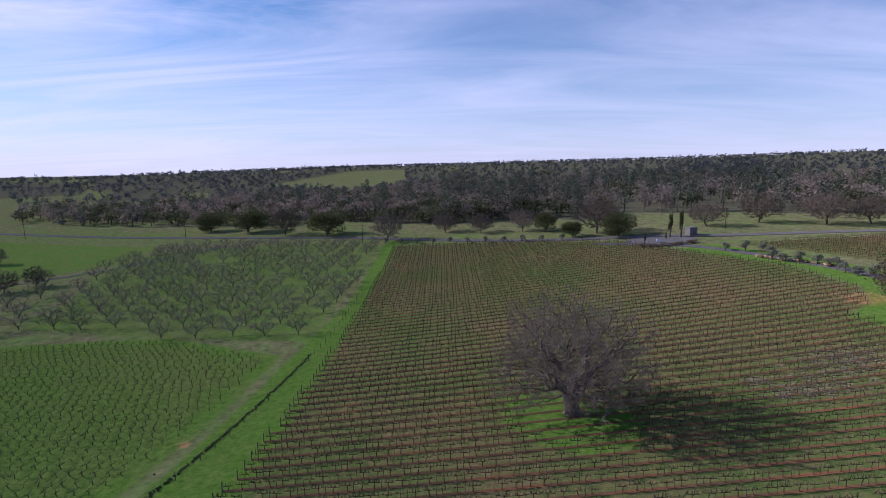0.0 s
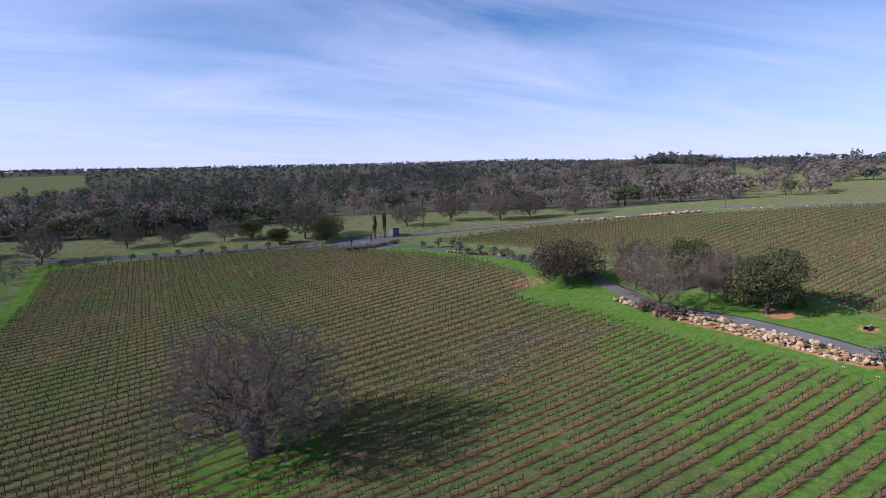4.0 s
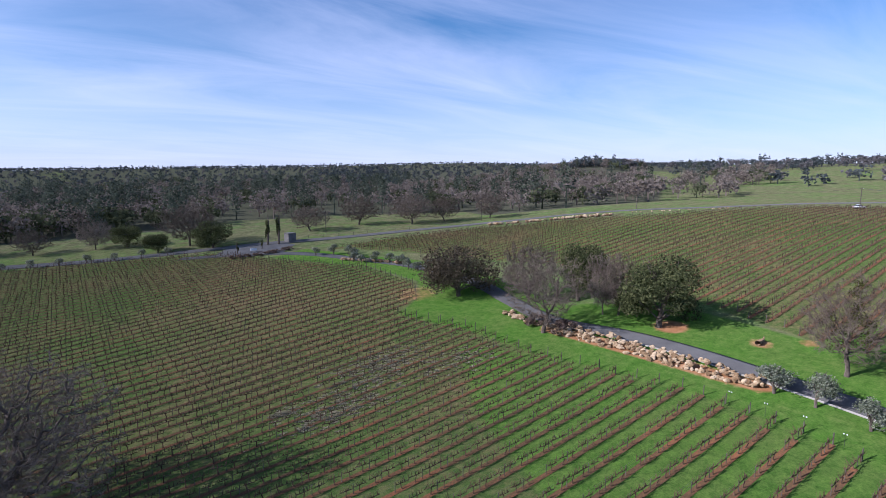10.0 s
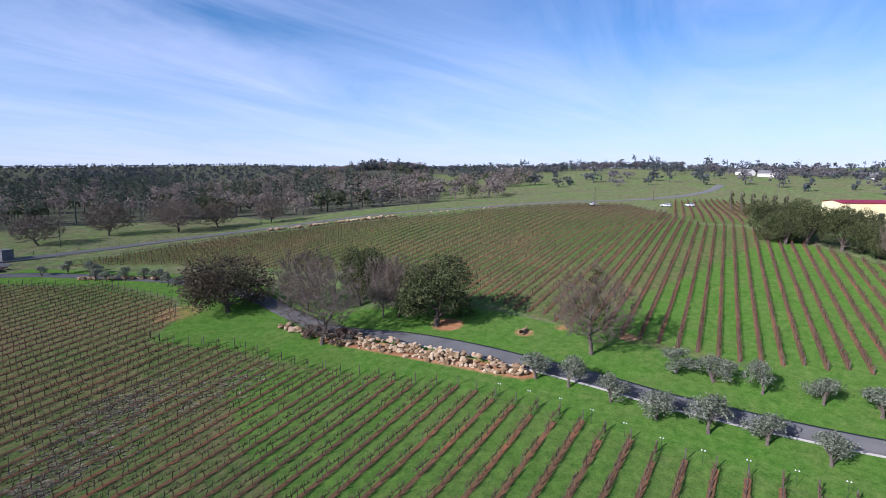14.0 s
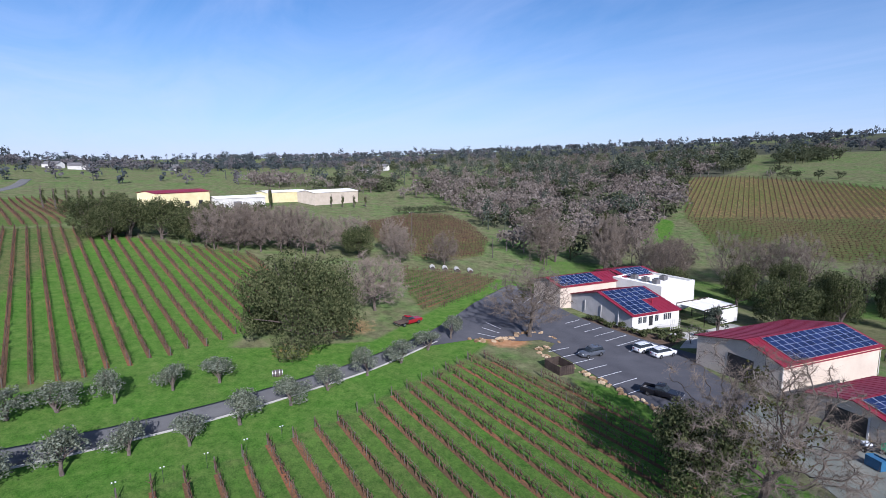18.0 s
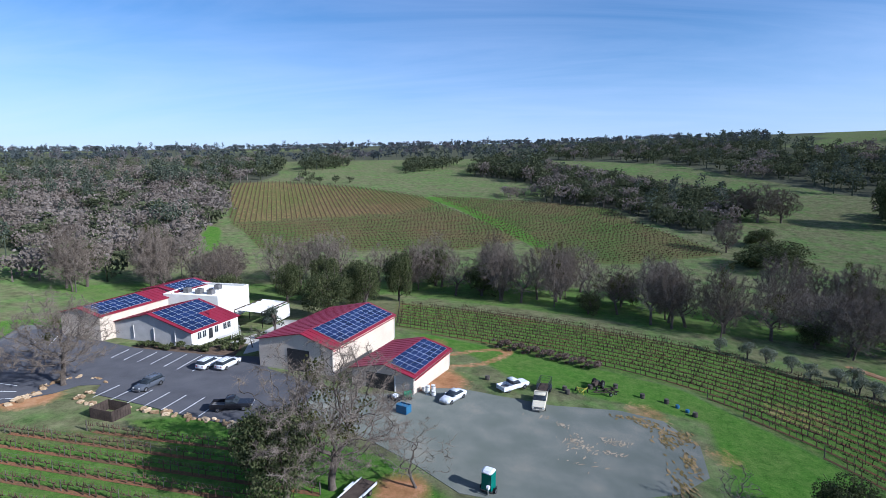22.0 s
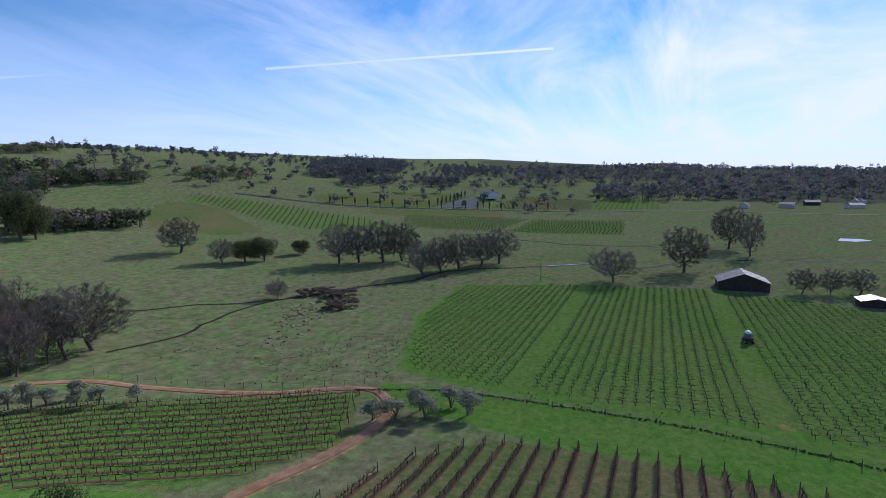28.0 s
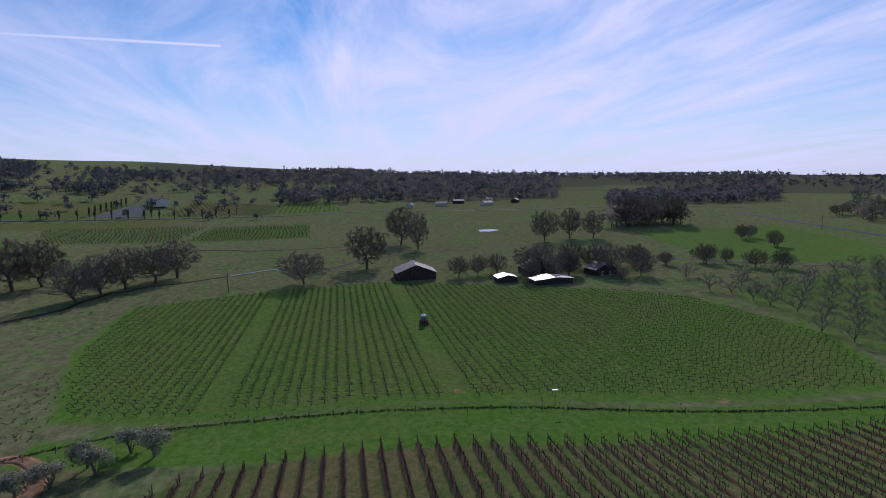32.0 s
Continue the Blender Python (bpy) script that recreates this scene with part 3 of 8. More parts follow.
for poly, amount in (([(150, -100), (86, -134), (10, -118), (-52, -122), (-40, -140), (50, -166), (160, -132), (190, -110)], 0.5), (WEST, 0.52), (EAST_GREEN, 0.62), (MAIN_GREEN, 0.55), (SOUTH, 0.55), (GRASS_BANK, 1.0), (VERGE, 1.0), (YARD, 0.75), (TREE_GRASS, 1.0), (GREEN_STRIP, 0.9), (RED_STRIP, 1.0), (ORCH, 0.5), ([(-300, 215), (-190, 190), (-150, 235), (-150, 290), (-300, 330)], 0.55), ([(-300, 330), (-60, 268), (60, 226), (66, 250), (-60, 306), (-300, 390)], 0.42), (SLOPE_ROWS, 0.55), (VALLEY_GREEN_A, 0.7), (VALLEY_GREEN_B, 0.5), (VALLEY_GREEN_C, 1.0)):
    lush[near] = np.maximum(lush[near], amount * inside(nx, ny, poly, 4))
earth[near] = np.maximum(earth[near], 0.9 * np.clip(1.4 - near_line(nx, ny, along(DIRT_ROAD)) / 1.5, 0, 1))
rim = near_line(nx, ny, np.array(WEST + WEST[:1], float)); lush[near] = np.maximum(lush[near], 0.6 * np.clip(1.4 - rim / 4, 0, 1))
earth[near] = np.maximum(earth[near], 0.41 * inside(nx, ny, RED_UPPER, 6))
earth[near] = np.maximum(earth[near], 0.75 * np.clip(1.5 - near_line(nx, ny, along(ROCK_BANK)) / 2.0, 0, 1))
earth[near] = np.maximum(earth[near], 0.34 * inside(nx, ny, MIDHILL, 6))
earth[near] = np.maximum(earth[near], 0.62 * np.clip(1.3 - near_line(nx, ny, along(TRACK)) / 1.6, 0, 1))
for ex, ey, er, amount in ((60, -66, 7, 0.8), (127, -10, 6, 0.42), (136, -22, 9, 0.48), (99, 121, 8, 0.45), (26, -66, 5, 0.45), (18, -56, 4, 0.42), (116, -47, 5, 0.7), (56, -36, 4, 0.6), (118, 66, 3, 0.9), (121, 52, 2.3, 0.6), (128, 36, 2.2, 0.6), (126, 47, 2.0, 0.55), (64, -88, 5, 0.5), (-41, 80, 2, 0.5), (-54, 33, 2, 0.5), (1, -76, 8, 0.4)):
    earth[near] = np.maximum(earth[near], amount * np.clip(1.5 - np.hypot(nx - ex, ny - ey) / er, 0, 1))
litter = np.zeros(len(gx))
bearing, range_ = np.degrees(np.arctan2(gx - CX, gy - CY)) % 360, np.hypot(gx - CX, gy - CY)
patchy = np.array([noise.noise(Vector((a * 0.004, b * 0.004, 1.7))) for a, b in zip(gx, gy)])
MEADOW_N = [(70, 225), (200, 205), (215, 250), (150, 290), (90, 280)]
MEADOW_NW = [(-300, 250), (-160, 190), (-40, 240), (-20, 300), (60, 250), (70, 290), (-60, 330), (-300, 400)]
for lo, hi, d0, d1, amount in ((0, 62, 700, 3000, 1.6), (325, 360, 760, 3000, 1.0), (62, 118, 700, 2500, 0.5), (105, 205, 680, 2500, 0.75), (252, 325, 900, 2500, 0.7)):
    edge = np.clip((bearing - lo) / 3 + 0.5, 0, 1) * np.clip((hi - bearing) / 3 + 0.5, 0, 1) * np.clip((range_ - d0) / 12 + 0.5, 0, 1) * np.clip((d1 - range_) / 12 + 0.5, 0, 1)
    litter = np.maximum(litter, edge * np.clip(amount + 0.75 * patchy, 0, 1))
for poly, amount in ((WOODS_N, 1), (WOODS_NE, 1), (WOODS_E, 1), (DRAW, 0.6), (BEHIND_RED, 1), (HOLLOW, 1), (SHELF, 1), (BELT, 0.6), (VALE_A, 1), (VALE_B, 1), (HILL_W, 0.8), (GROVE, 0.6), (CLUMP_D, 0.7), (DRAW_E, 0.5), (DRAW_W, 0.45)):
    litter = np.maximum(litter, inside(gx, gy, poly, 14) * np.clip(amount + 0.4 * patchy, 0, 1))
for poly in (MEADOW_N, MEADOW_NW, EASTHILL, REDHILL, MIDHILL, GREEN_STRIP, HILL_MEADOW, HILL_MEADOW_2):
    litter *= 1 - inside(gx, gy, poly, 10)
colour = ground_mesh.color_attributes.new("cover", "FLOAT_COLOR", "POINT")
colour.data.foreach_set("color", np.stack([lush, field, earth, litter], 1).astype(np.float32).ravel())
tagged(new("ground", ground_mesh), "rolling winter land with green grass and red earth", "ground", kind="structure")


def ribbon(pts, width, lift=0.06, step=2.0, cols=4, skirt=0.25):
    """A strip draped over the land along a line, with a turned-down edge."""
    line = along(pts, step) if len(pts) < 400 else np.array(pts)
    d = np.gradient(line, axis=0); d /= np.linalg.norm(d, axis=1)[:, None]
    side = np.stack([-d[:, 1], d[:, 0]], 1)
    w = np.linspace(-width / 2, width / 2, cols + 1)
    x, y = line[:, :1] + side[:, :1] * w, line[:, 1:] + side[:, 1:] * w
    z = land(x, y) + lift
    if skirt:
        x, y = np.c_[x[:, :1], x, x[:, -1:]], np.c_[y[:, :1], y, y[:, -1:]]
        z = np.c_[z[:, :1] - skirt, z, z[:, -1:] - skirt]
    r, c = x.shape
    a = (np.arange(r - 1)[:, None] * c + np.arange(c - 1)).ravel()
    return np.stack([x, y, z], -1).reshape(-1, 3), np.stack([a, a + c, a + c + 1, a + 1], 1)[:, ::-1]


def patch_mesh(name, poly, material, lift=0.07, cell=5.0, skirt=0.25):
    """A paved area draped over the land."""
    bm = bmesh.new()
    f = bm.faces.new([bm.verts.new((x, y, 0)) for x, y in poly])
    if f.normal.z < 0 or sum((a[0] * b[1] - b[0] * a[1]) for a, b in zip(poly, poly[1:] + poly[:1])) < 0:
        f.normal_flip()
    for axis in (0, 1):
        vals = [p[axis] for p in poly]
        for v in np.arange(min(vals) + cell, max(vals), cell):
            co, no = [0, 0, 0], [0, 0, 0]; co[axis], no[axis] = v, 1
            bmesh.ops.bisect_plane(bm, geom=bm.verts[:] + bm.edges[:] + bm.faces[:], plane_co=co, plane_no=no)
    bmesh.ops.triangulate(bm, faces=bm.faces[:])
    for v in bm.verts:
        v.co.z = float(land(v.co.x, v.co.y)) + lift
    edge = [e for e in bm.edges if len(e.link_faces) == 1]
    for v in [g for g in bmesh.ops.extrude_edge_only(bm, edges=edge)["geom"] if isinstance(g, bmesh.types.BMVert)]:
        v.co.z -= skirt
    me = bpy.data.meshes.new(name); bm.to_mesh(me); bm.free(); me.materials.append(material)
    return me

# ---- shapes: tubes, leaves, trees ----
class Shape:
    """Grows lists of vertices and faces and turns them into one mesh."""

    def __init__(self):
        self.v, self.q, self.t, self.n = [], [], [], 0

    def add(self, verts, quads=(), tris=()):
        verts = np.asarray(verts, float)
        if len(quads):
            self.q.append(np.asarray(quads) + self.n)
        if len(tris):
            self.t.append(np.asarray(tris) + self.n)
        self.v.append(verts); self.n += len(verts)
        return self

    def tube(self, pts, r, sides=5):
        pts = np.asarray(pts, float); k = len(pts)
        r = np.broadcast_to(np.asarray(r, float), (k,))
        d = np.gradient(pts, axis=0); d /= np.linalg.norm(d, axis=1)[:, None] + 1e-9
        ref = np.array([1.0, 0, 0]) if abs(d[0][0]) < 0.8 else np.array([0, 1.0, 0])
        u = np.cross(d, ref); u /= np.linalg.norm(u, axis=1)[:, None] + 1e-9
        w = np.cross(d, u)
        a = np.arange(sides) * 2 * math.pi / sides
        ring = pts[:, None] + r[:, None, None] * (u[:, None] * np.cos(a)[None, :, None] + w[:, None] * np.sin(a)[None, :, None])
        i, j = np.meshgrid(np.arange(k - 1), np.arange(sides), indexing="ij")
        f = np.stack([i * sides + j, (i + 1) * sides + j, (i + 1) * sides + (j + 1) % sides, i * sides + (j + 1) % sides], -1).reshape(-1, 4)[:, ::-1]
        return self.add(ring.reshape(-1, 3), f)

    def cones(self, base, tip, r):
        """Thin twigs: three-sided, tapering to a point."""
        base, tip = np.asarray(base, float), np.asarray(tip, float)
        if not len(base):
            return self
        d = tip - base; d /= np.linalg.norm(d, axis=1)[:, None] + 1e-9
        u = np.cross(d, np.array([0.31, 0.55, 0.77])); u /= np.linalg.norm(u, axis=1)[:, None] + 1e-9
        w = np.cross(d, u); r = np.broadcast_to(np.asarray(r, float), (len(base),))[:, None]
        v = np.stack([base + u * r, base + (-0.5 * u + 0.87 * w) * r, base + (-0.5 * u - 0.87 * w) * r, tip], 1).reshape(-1, 3)
        o = np.arange(len(base))[:, None] * 4
        return self.add(v, (), np.concatenate([o + [0, 1, 3], o + [1, 2, 3], o + [2, 0, 3]]))

    def leaves(self, where, size, rng, face=None, stray=0.55):
        """Small folded leaves or sprays, each with its own turn; with face they lie like the shell of a crown."""
        m = len(where); size = np.broadcast_to(np.asarray(size, float), (m,))[:, None]
        w = rng.normal(size=(m, 3))
        if face is not None:
            w = w * stray + face
        w /= np.linalg.norm(w, axis=1)[:, None]
        d = np.cross(w, rng.normal(size=(m, 3))); d /= np.linalg.norm(d, axis=1)[:, None] + 1e-9
        u = np.cross(w, d)
        v = np.stack([where - d * size * 0.5, where + u * size * 0.4 - w * size * 0.14, where + d * size * 0.5, where - u * size * 0.4 - w * size * 0.14], 1).reshape(-1, 3)
        o = np.arange(m)[:, None] * 4
        return self.add(v, (), np.concatenate([o + [0, 2, 1], o + [0, 3, 2]]))

    def box(self, lo, hi):
        (a, b, c), (d, e, f) = lo, hi
        v = [(a, b, c), (d, b, c), (d, e, c), (a, e, c), (a, b, f), (d, b, f), (d, e, f), (a, e, f)]
        return self.add(v, [(3, 2, 1, 0), (4, 5, 6, 7), (0, 1, 5, 4), (1, 2, 6, 5), (2, 3, 7, 6), (3, 0, 4, 7)])

    def many(self, other, x, y, z, turn=0.0, size=1.0, tall=None):
        """Copies of another shape, turned and sized, at the given places."""
        x, y, z = (np.asarray(a, float) for a in (x, y, z)); m = len(x)
        if not m:
            return self
        c, s = np.cos(np.broadcast_to(turn, (m,)))[:, None], np.sin(np.broadcast_to(turn, (m,)))[:, None]
        k = np.broadcast_to(np.asarray(size, float), (m,))[:, None]
        h = k if tall is None else np.broadcast_to(np.asarray(tall, float), (m,))[:, None]
        o = other.verts()
        v = np.stack([x[:, None] + k * (o[:, 0] * c - o[:, 1] * s), y[:, None] + k * (o[:, 0] * s + o[:, 1] * c), z[:, None] + h * o[:, 2]], -1).reshape(-1, 3)
        step = (np.arange(m) * len(o))[:, None, None]
        q, t = other.faces(4), other.faces(3)
        return self.add(v, (q[None] + step).reshape(-1, 4) if len(q) else (), (t[None] + step).reshape(-1, 3) if len(t) else ())

    def verts(self):
        return np.concatenate(self.v)

    def faces(self, k):
        src = self.q if k == 4 else self.t
        return np.concatenate(src) if src else np.zeros((0, k), int)

    def mesh(self, name, material, smooth=False):
        return mesh_from(name, self.verts(), [f for f in (self.faces(4), self.faces(3)) if len(f)], material, smooth)


def sway(rng, p, d, length, bend, n, lift=0.0):
    """A crooked line from p along d."""
    pts, d = [np.array(p, float)], np.array(d, float)
    for _ in range(n):
        d = d + rng.normal(size=3) * bend + np.array([0, 0, lift]); d /= np.linalg.norm(d)
        pts.append(pts[-1] + d * length / n)
    return np.array(pts), d


def bare_tree(seed, h, spread, fork=0.2, low=0.2, points=420, limbs=5, twigs=4, trunk_r=None, twig_r=0.03, twig_len=0.055, fine_r=0.03, crook=0.45, grain=26):
    """A leafless tree whose crooked limbs fork again and again to fill a domed crown. Returns wood and fine crown."""
    rng = np.random.default_rng(seed); wood, fine = Shape(), Shape()
    r0 = trunk_r or h * 0.03
    mid = h * (fork + (1 - fork) * 0.40)
    d = rng.normal(size=(points, 3)); d /= np.linalg.norm(d, axis=1)[:, None]
    az = np.arctan2(d[:, 1], d[:, 0]); lump = 1 + 0.16 * np.sin(3 * az + seed) * np.cos(2.5 * d[:, 2] + seed) + 0.10 * np.sin(5 * az + 2 * seed)
    goal = d * (rng.uniform(0.08, 1, points) ** 0.5 * lump)[:, None] * np.where(d[:, 2:] > 0, (spread / 2, spread / 2, h - mid), (spread / 2, spread / 2, mid - low * h)) + (0, 0, mid)
    step = spread / grain
    trunk, up_dir = sway(rng, (0, 0, -0.3), (0, 0, 1), h * fork + 0.3, 0.09, 4)
    nodes, parent = list(trunk), [-1, 0, 1, 2, 3]
    for c in range(limbs):
        a = 2 * math.pi * (c + rng.uniform(-0.3, 0.3)) / limbs; lean = rng.uniform(0.5, 1.3)
        out = np.array([math.cos(a) * lean, math.sin(a) * lean, 1.0]); out /= np.linalg.norm(out)
        start = 4 if c % 2 else 3
        for k in range(3):
            nodes.append(nodes[start] + (out + rng.normal(size=3) * 0.25) * step); parent.append(start); start = len(nodes) - 1
    pts = np.array(nodes)
    gap_all = np.linalg.norm(goal[:, None] - pts[None], axis=2); near_node, near_gap = gap_all.argmin(1), gap_all.min(1)
    alive = near_gap > step * 1.2; born = np.zeros(len(pts), int)
    for _ in range(90):
        if not alive.any():
            break
        pull = np.zeros((len(pts), 3)); w = goal[alive] - pts[near_node[alive]]
        np.add.at(pull, near_node[alive], w / (np.linalg.norm(w, axis=1)[:, None] + 1e-9))
        who = np.unique(near_node[alive]); who = who[born[who] < 4]
        if not len(who):
            break
        born[who] += 1
        v = pull[who]; v /= np.linalg.norm(v, axis=1)[:, None] + 1e-9
        v += rng.normal(size=v.shape) * crook; v /= np.linalg.norm(v, axis=1)[:, None]
        fresh = pts[who] + v * step; first = len(pts)
        pts = np.vstack([pts, fresh]); parent += list(who); born = np.append(born, np.zeros(len(who), int))
        g = np.linalg.norm(goal[:, None] - fresh[None], axis=2); k = g.argmin(1); m = g[np.arange(len(goal)), k]
        closer = m < near_gap; near_node[closer], near_gap[closer] = first + k[closer], m[closer]
        alive = near_gap > step * 1.2
    # thickness: every fork carries what grows from it
    n = len(pts); load = np.zeros(n); kids = [[] for _ in range(n)]
    for i in range(n - 1, 0, -1):
        load[i] = max(load[i], 1.0); load[parent[i]] += load[i]; kids[parent[i]].append(i)
    power = math.log(max(load[1], 2)) / math.log(r0 / fine_r)
    rad = fine_r * np.maximum(load, 1) ** (1 / power); rad[0] = rad[1] * 1.3
    todo = [[0]]
    while todo:
        line = todo.pop()
        while kids[line[-1]]:
            c = sorted(kids[line[-1]], key=lambda q: -load[q]); todo += [[line[-1], q] for q in c[1:]]; line.append(c[0])
        r = rad[line].copy(); r[0] = min(r[0], r[1] * 1.1) if len(line) > 1 and line[0] else r[0]
        thick = r[min(1, len(r) - 1)]
        if len(line) > 1:
            (wood if thick > 0.055 else fine).tube(pts[line], r, 7 if thick > 0.3 else (4 if thick > 0.09 else 3))
    thin = np.where((load <= 3) & (np.arange(n) > 5))[0]
    if twigs:
        at = np.repeat(thin, twigs); back = np.array(parent)[at]
        along_ = pts[at] - pts[back]; along_ /= np.linalg.norm(along_, axis=1)[:, None] + 1e-9
        out = along_ + rng.normal(size=along_.shape) * 0.85; out /= np.linalg.norm(out, axis=1)[:, None]
        base = pts[back] + (pts[at] - pts[back]) * rng.uniform(0.1, 1, (len(at), 1))
        fine.cones(base, base + out * h * twig_len * rng.uniform(0.5, 1.5, (len(at), 1)), twig_r)
    allv = np.concatenate([wood.verts(), fine.verts()])
    kz = h / np.percentile(allv[:, 2], 99.7); kx = spread / (np.percentile(np.abs(allv[:, 0]), 98) + np.percentile(np.abs(allv[:, 1]), 98))
    for s in (wood, fine):
        s.v = [v * (kx, kx, kz) for v in s.v]
    return wood, fine


def leafy_tree(seed, h, spread, bare=0.18, lobes=14, count=2600, leaf=0.42, trunk_r=None, flat=0.8, hollow=0.45, lobe=(0.28, 0.46)):
    """An evergreen: trunk and limbs, and a lobed crown of many small sprays with gaps. Returns wood and crown."""
    rng = np.random.default_rng(seed); wood, crown = Shape(), Shape()
    r0 = trunk_r or h * 0.03
    trunk, _ = sway(rng, (0, 0, -0.3), (0, 0, 1), h * 0.45, 0.1, 4)
    wood.tube(trunk, np.linspace(1.3, 0.7, 5) * r0, 6)
    mid, half = h * (bare + (1 - bare) * 0.5), h * (1 - bare) * 0.5
    cs, rs = [], []
    for c in range(lobes):
        d = rng.normal(size=3); d /= np.linalg.norm(d); d[2] = d[2] * 0.9 + 0.08
        k = rng.uniform(0.35, 0.95 - lobe[1] * 0.5)
        if d[2] < 0:
            d[:2] *= 0.95 / math.hypot(d[0], d[1])
        cs.append(np.array([d[0] * spread / 2 * k, d[1] * spread / 2 * k, mid + d[2] * half * k])); rs.append(rng.uniform(*lobe) * min(spread / 2, half * 1.3))
        limb, _ = sway(rng, trunk[rng.integers(1, 5)], cs[-1] - trunk[2], np.linalg.norm(cs[-1] - trunk[2]) * 0.9, 0.12, 3)
        wood.tube(limb, np.linspace(0.4, 0.12, 4) * r0, 4)
    cs, rs = np.array(cs), np.array(rs)
    share = rs ** 2 / (rs ** 2).sum(); who = rng.choice(lobes, count, p=share)
    d = rng.normal(size=(count, 3)); d /= np.linalg.norm(d, axis=1)[:, None]
    lump = 1 + 0.22 * np.sin(d[:, 0] * 5 + who) * np.cos(d[:, 1] * 6 + 2 * who)
    where = cs[who] + d * (rs[who] * lump * (hollow + (1 - hollow) * rng.uniform(0, 1, count) ** 0.5))[:, None] * (1, 1, flat)
    where[:, 2] = np.maximum(where[:, 2] - h * 0.06, h * bare * 0.6 + rng.uniform(0.05, 0.5, count))
    crown.leaves(where, leaf * rng.uniform(0.6, 1.35, count), rng, d + (0, 0, 0.15))
    v = crown.verts()
    k = spread / (np.percentile(np.abs(v[:, 0]), 98.5) + np.percentile(np.abs(v[:, 1]), 98.5)); kz = h / np.percentile(v[:, 2], 99.7)
    for s in (wood, crown):
        s.v = [a * (k, k, kz) for a in s.v]
    return wood, crown


class Kind:
    """A kind of tree, built once; plant() sets it at a place, sized."""

    def __init__(self, name, label, category, group, parts, h, spread):
        self.name, self.label, self.category, self.group, self.h, self.spread, self.first = name, label, category, group, h, spread, None
        self.parts = parts

    def plant(self, x, y, h=None, spread=None, turn=None, label=""):
        rz = turn if turn is not None else (x * 37.7 + y * 91.3) % 360
        kz, kx = (h or self.h) / self.h, (spread or (h or self.h) / self.h * self.spread) / self.spread
        z = float(land(x, y))
        ob = thing(self.name, label or self.label, self.category, self.group)
        ob.matrix_world = pose(x, y, z, 0, 0, rz) @ Matrix.Diagonal((kx, kx, kz, 1))
        for part_name, data in self.parts:
            piece(part_name, data, ob)
        return ob


def bare_kind(name, label, seeds, h, spread, group="", twig=None, **kw):
    kinds = []
    for s in seeds:
        w, f = bare_tree(s, h, spread, **kw)
        kinds.append(Kind(name, label, "tree", group, [("trunk", w.mesh("trunk", M_BARK, True)), ("crown", f.mesh("crown", twig or M_TWIG))], h, spread))
    return kinds


def leafy_kind(name, label, seeds, h, spread, group="", leafmat=None, category="tree", **kw):
    kinds = []
    for s in seeds:
        w, f = leafy_tree(s, h, spread, **kw)
        kinds.append(Kind(name, label, category, group, [("trunk", w.mesh("trunk", M_BARK, True)), ("crown", f.mesh("crown", leafmat or M_LEAF))], h, spread))
    return kinds

# ---- roads and paved places ----
v, f = ribbon(DRIVE, 4.0, 0.08)
thing("driveway", "narrow dark asphalt driveway winding through the vineyards", "road", kind="structure", data=mesh_from("driveway", v, f, M_DRIVE, True))
PUBLIC = [(-400, 380), (-200, 330), (-60, 292), (40, 236), (97, 215), (123, 208), (157, 205), (188, 198), (211, 181), (228, 158), (256, 131), (300, 110), (349, 80), (431, 59), (500, 56)]
v, f = ribbon(PUBLIC, 6.0, 0.1, step=5)
thing("road", "grey two-lane country road along the fields", "road", kind="structure", data=mesh_from("road", v, f, M_ROAD, True))
v, f = ribbon(DIRT_ROAD, 2.1, 0.05)
thing("dirt_road", "red dirt farm track between two vineyards", "road", kind="structure", data=mesh_from("dirt_road", v, f, M_DIRT, True))
v, f = ribbon([(-240, 140), (-200, 170), (-150, 225), (-120, 275), (-90, 300)], 2.6, 0.06)
thing("farm_track", "pale farm track past the orchard", "road", kind="structure", data=mesh_from("farm_track", v, f, M_ROAD, True))
LOT = [(120, -27), (133, -47), (141, -58), (150, -76), (146, -80), (126, -74), (120, -72.5), (104, -71.5), (92, -72), (88, -66), (76, -60), (75, -53), (82, -45.2), (88, -46), (98, -48.5), (108, -50.5), (110, -54), (113, -53), (114, -49.5), (119, -43)]
thing("parking_lot", "dark asphalt parking lot with white stall lines", "parking lot", kind="structure", data=patch_mesh("parking_lot", LOT, M_ASPHALT, 0.1))
GRAVEL = [(75, -60), (68, -58), (61, -60), (58, -63), (54, -64), (48, -63), (40, -62.5), (30, -65), (24, -64), (20.5, -58), (21.5, -50), (26, -45), (34, -40.5), (42, -37), (50, -37), (56, -41), (63, -45), (70, -48), (77, -50)]
thing("gravel_yard", "blue-grey crushed gravel yard beside the sheds", "yard", kind="structure", data=patch_mesh("gravel_yard", GRAVEL, M_GRAVEL, 0.06))
CYP_LOT = [(72, 209), (80, 220), (96, 218), (100, 206), (92, 196), (80, 198)]
thing("turnaround", "small asphalt turnaround at the entrance", "parking lot", kind="structure", data=patch_mesh("turnaround", CYP_LOT, M_ROAD, 0.1))


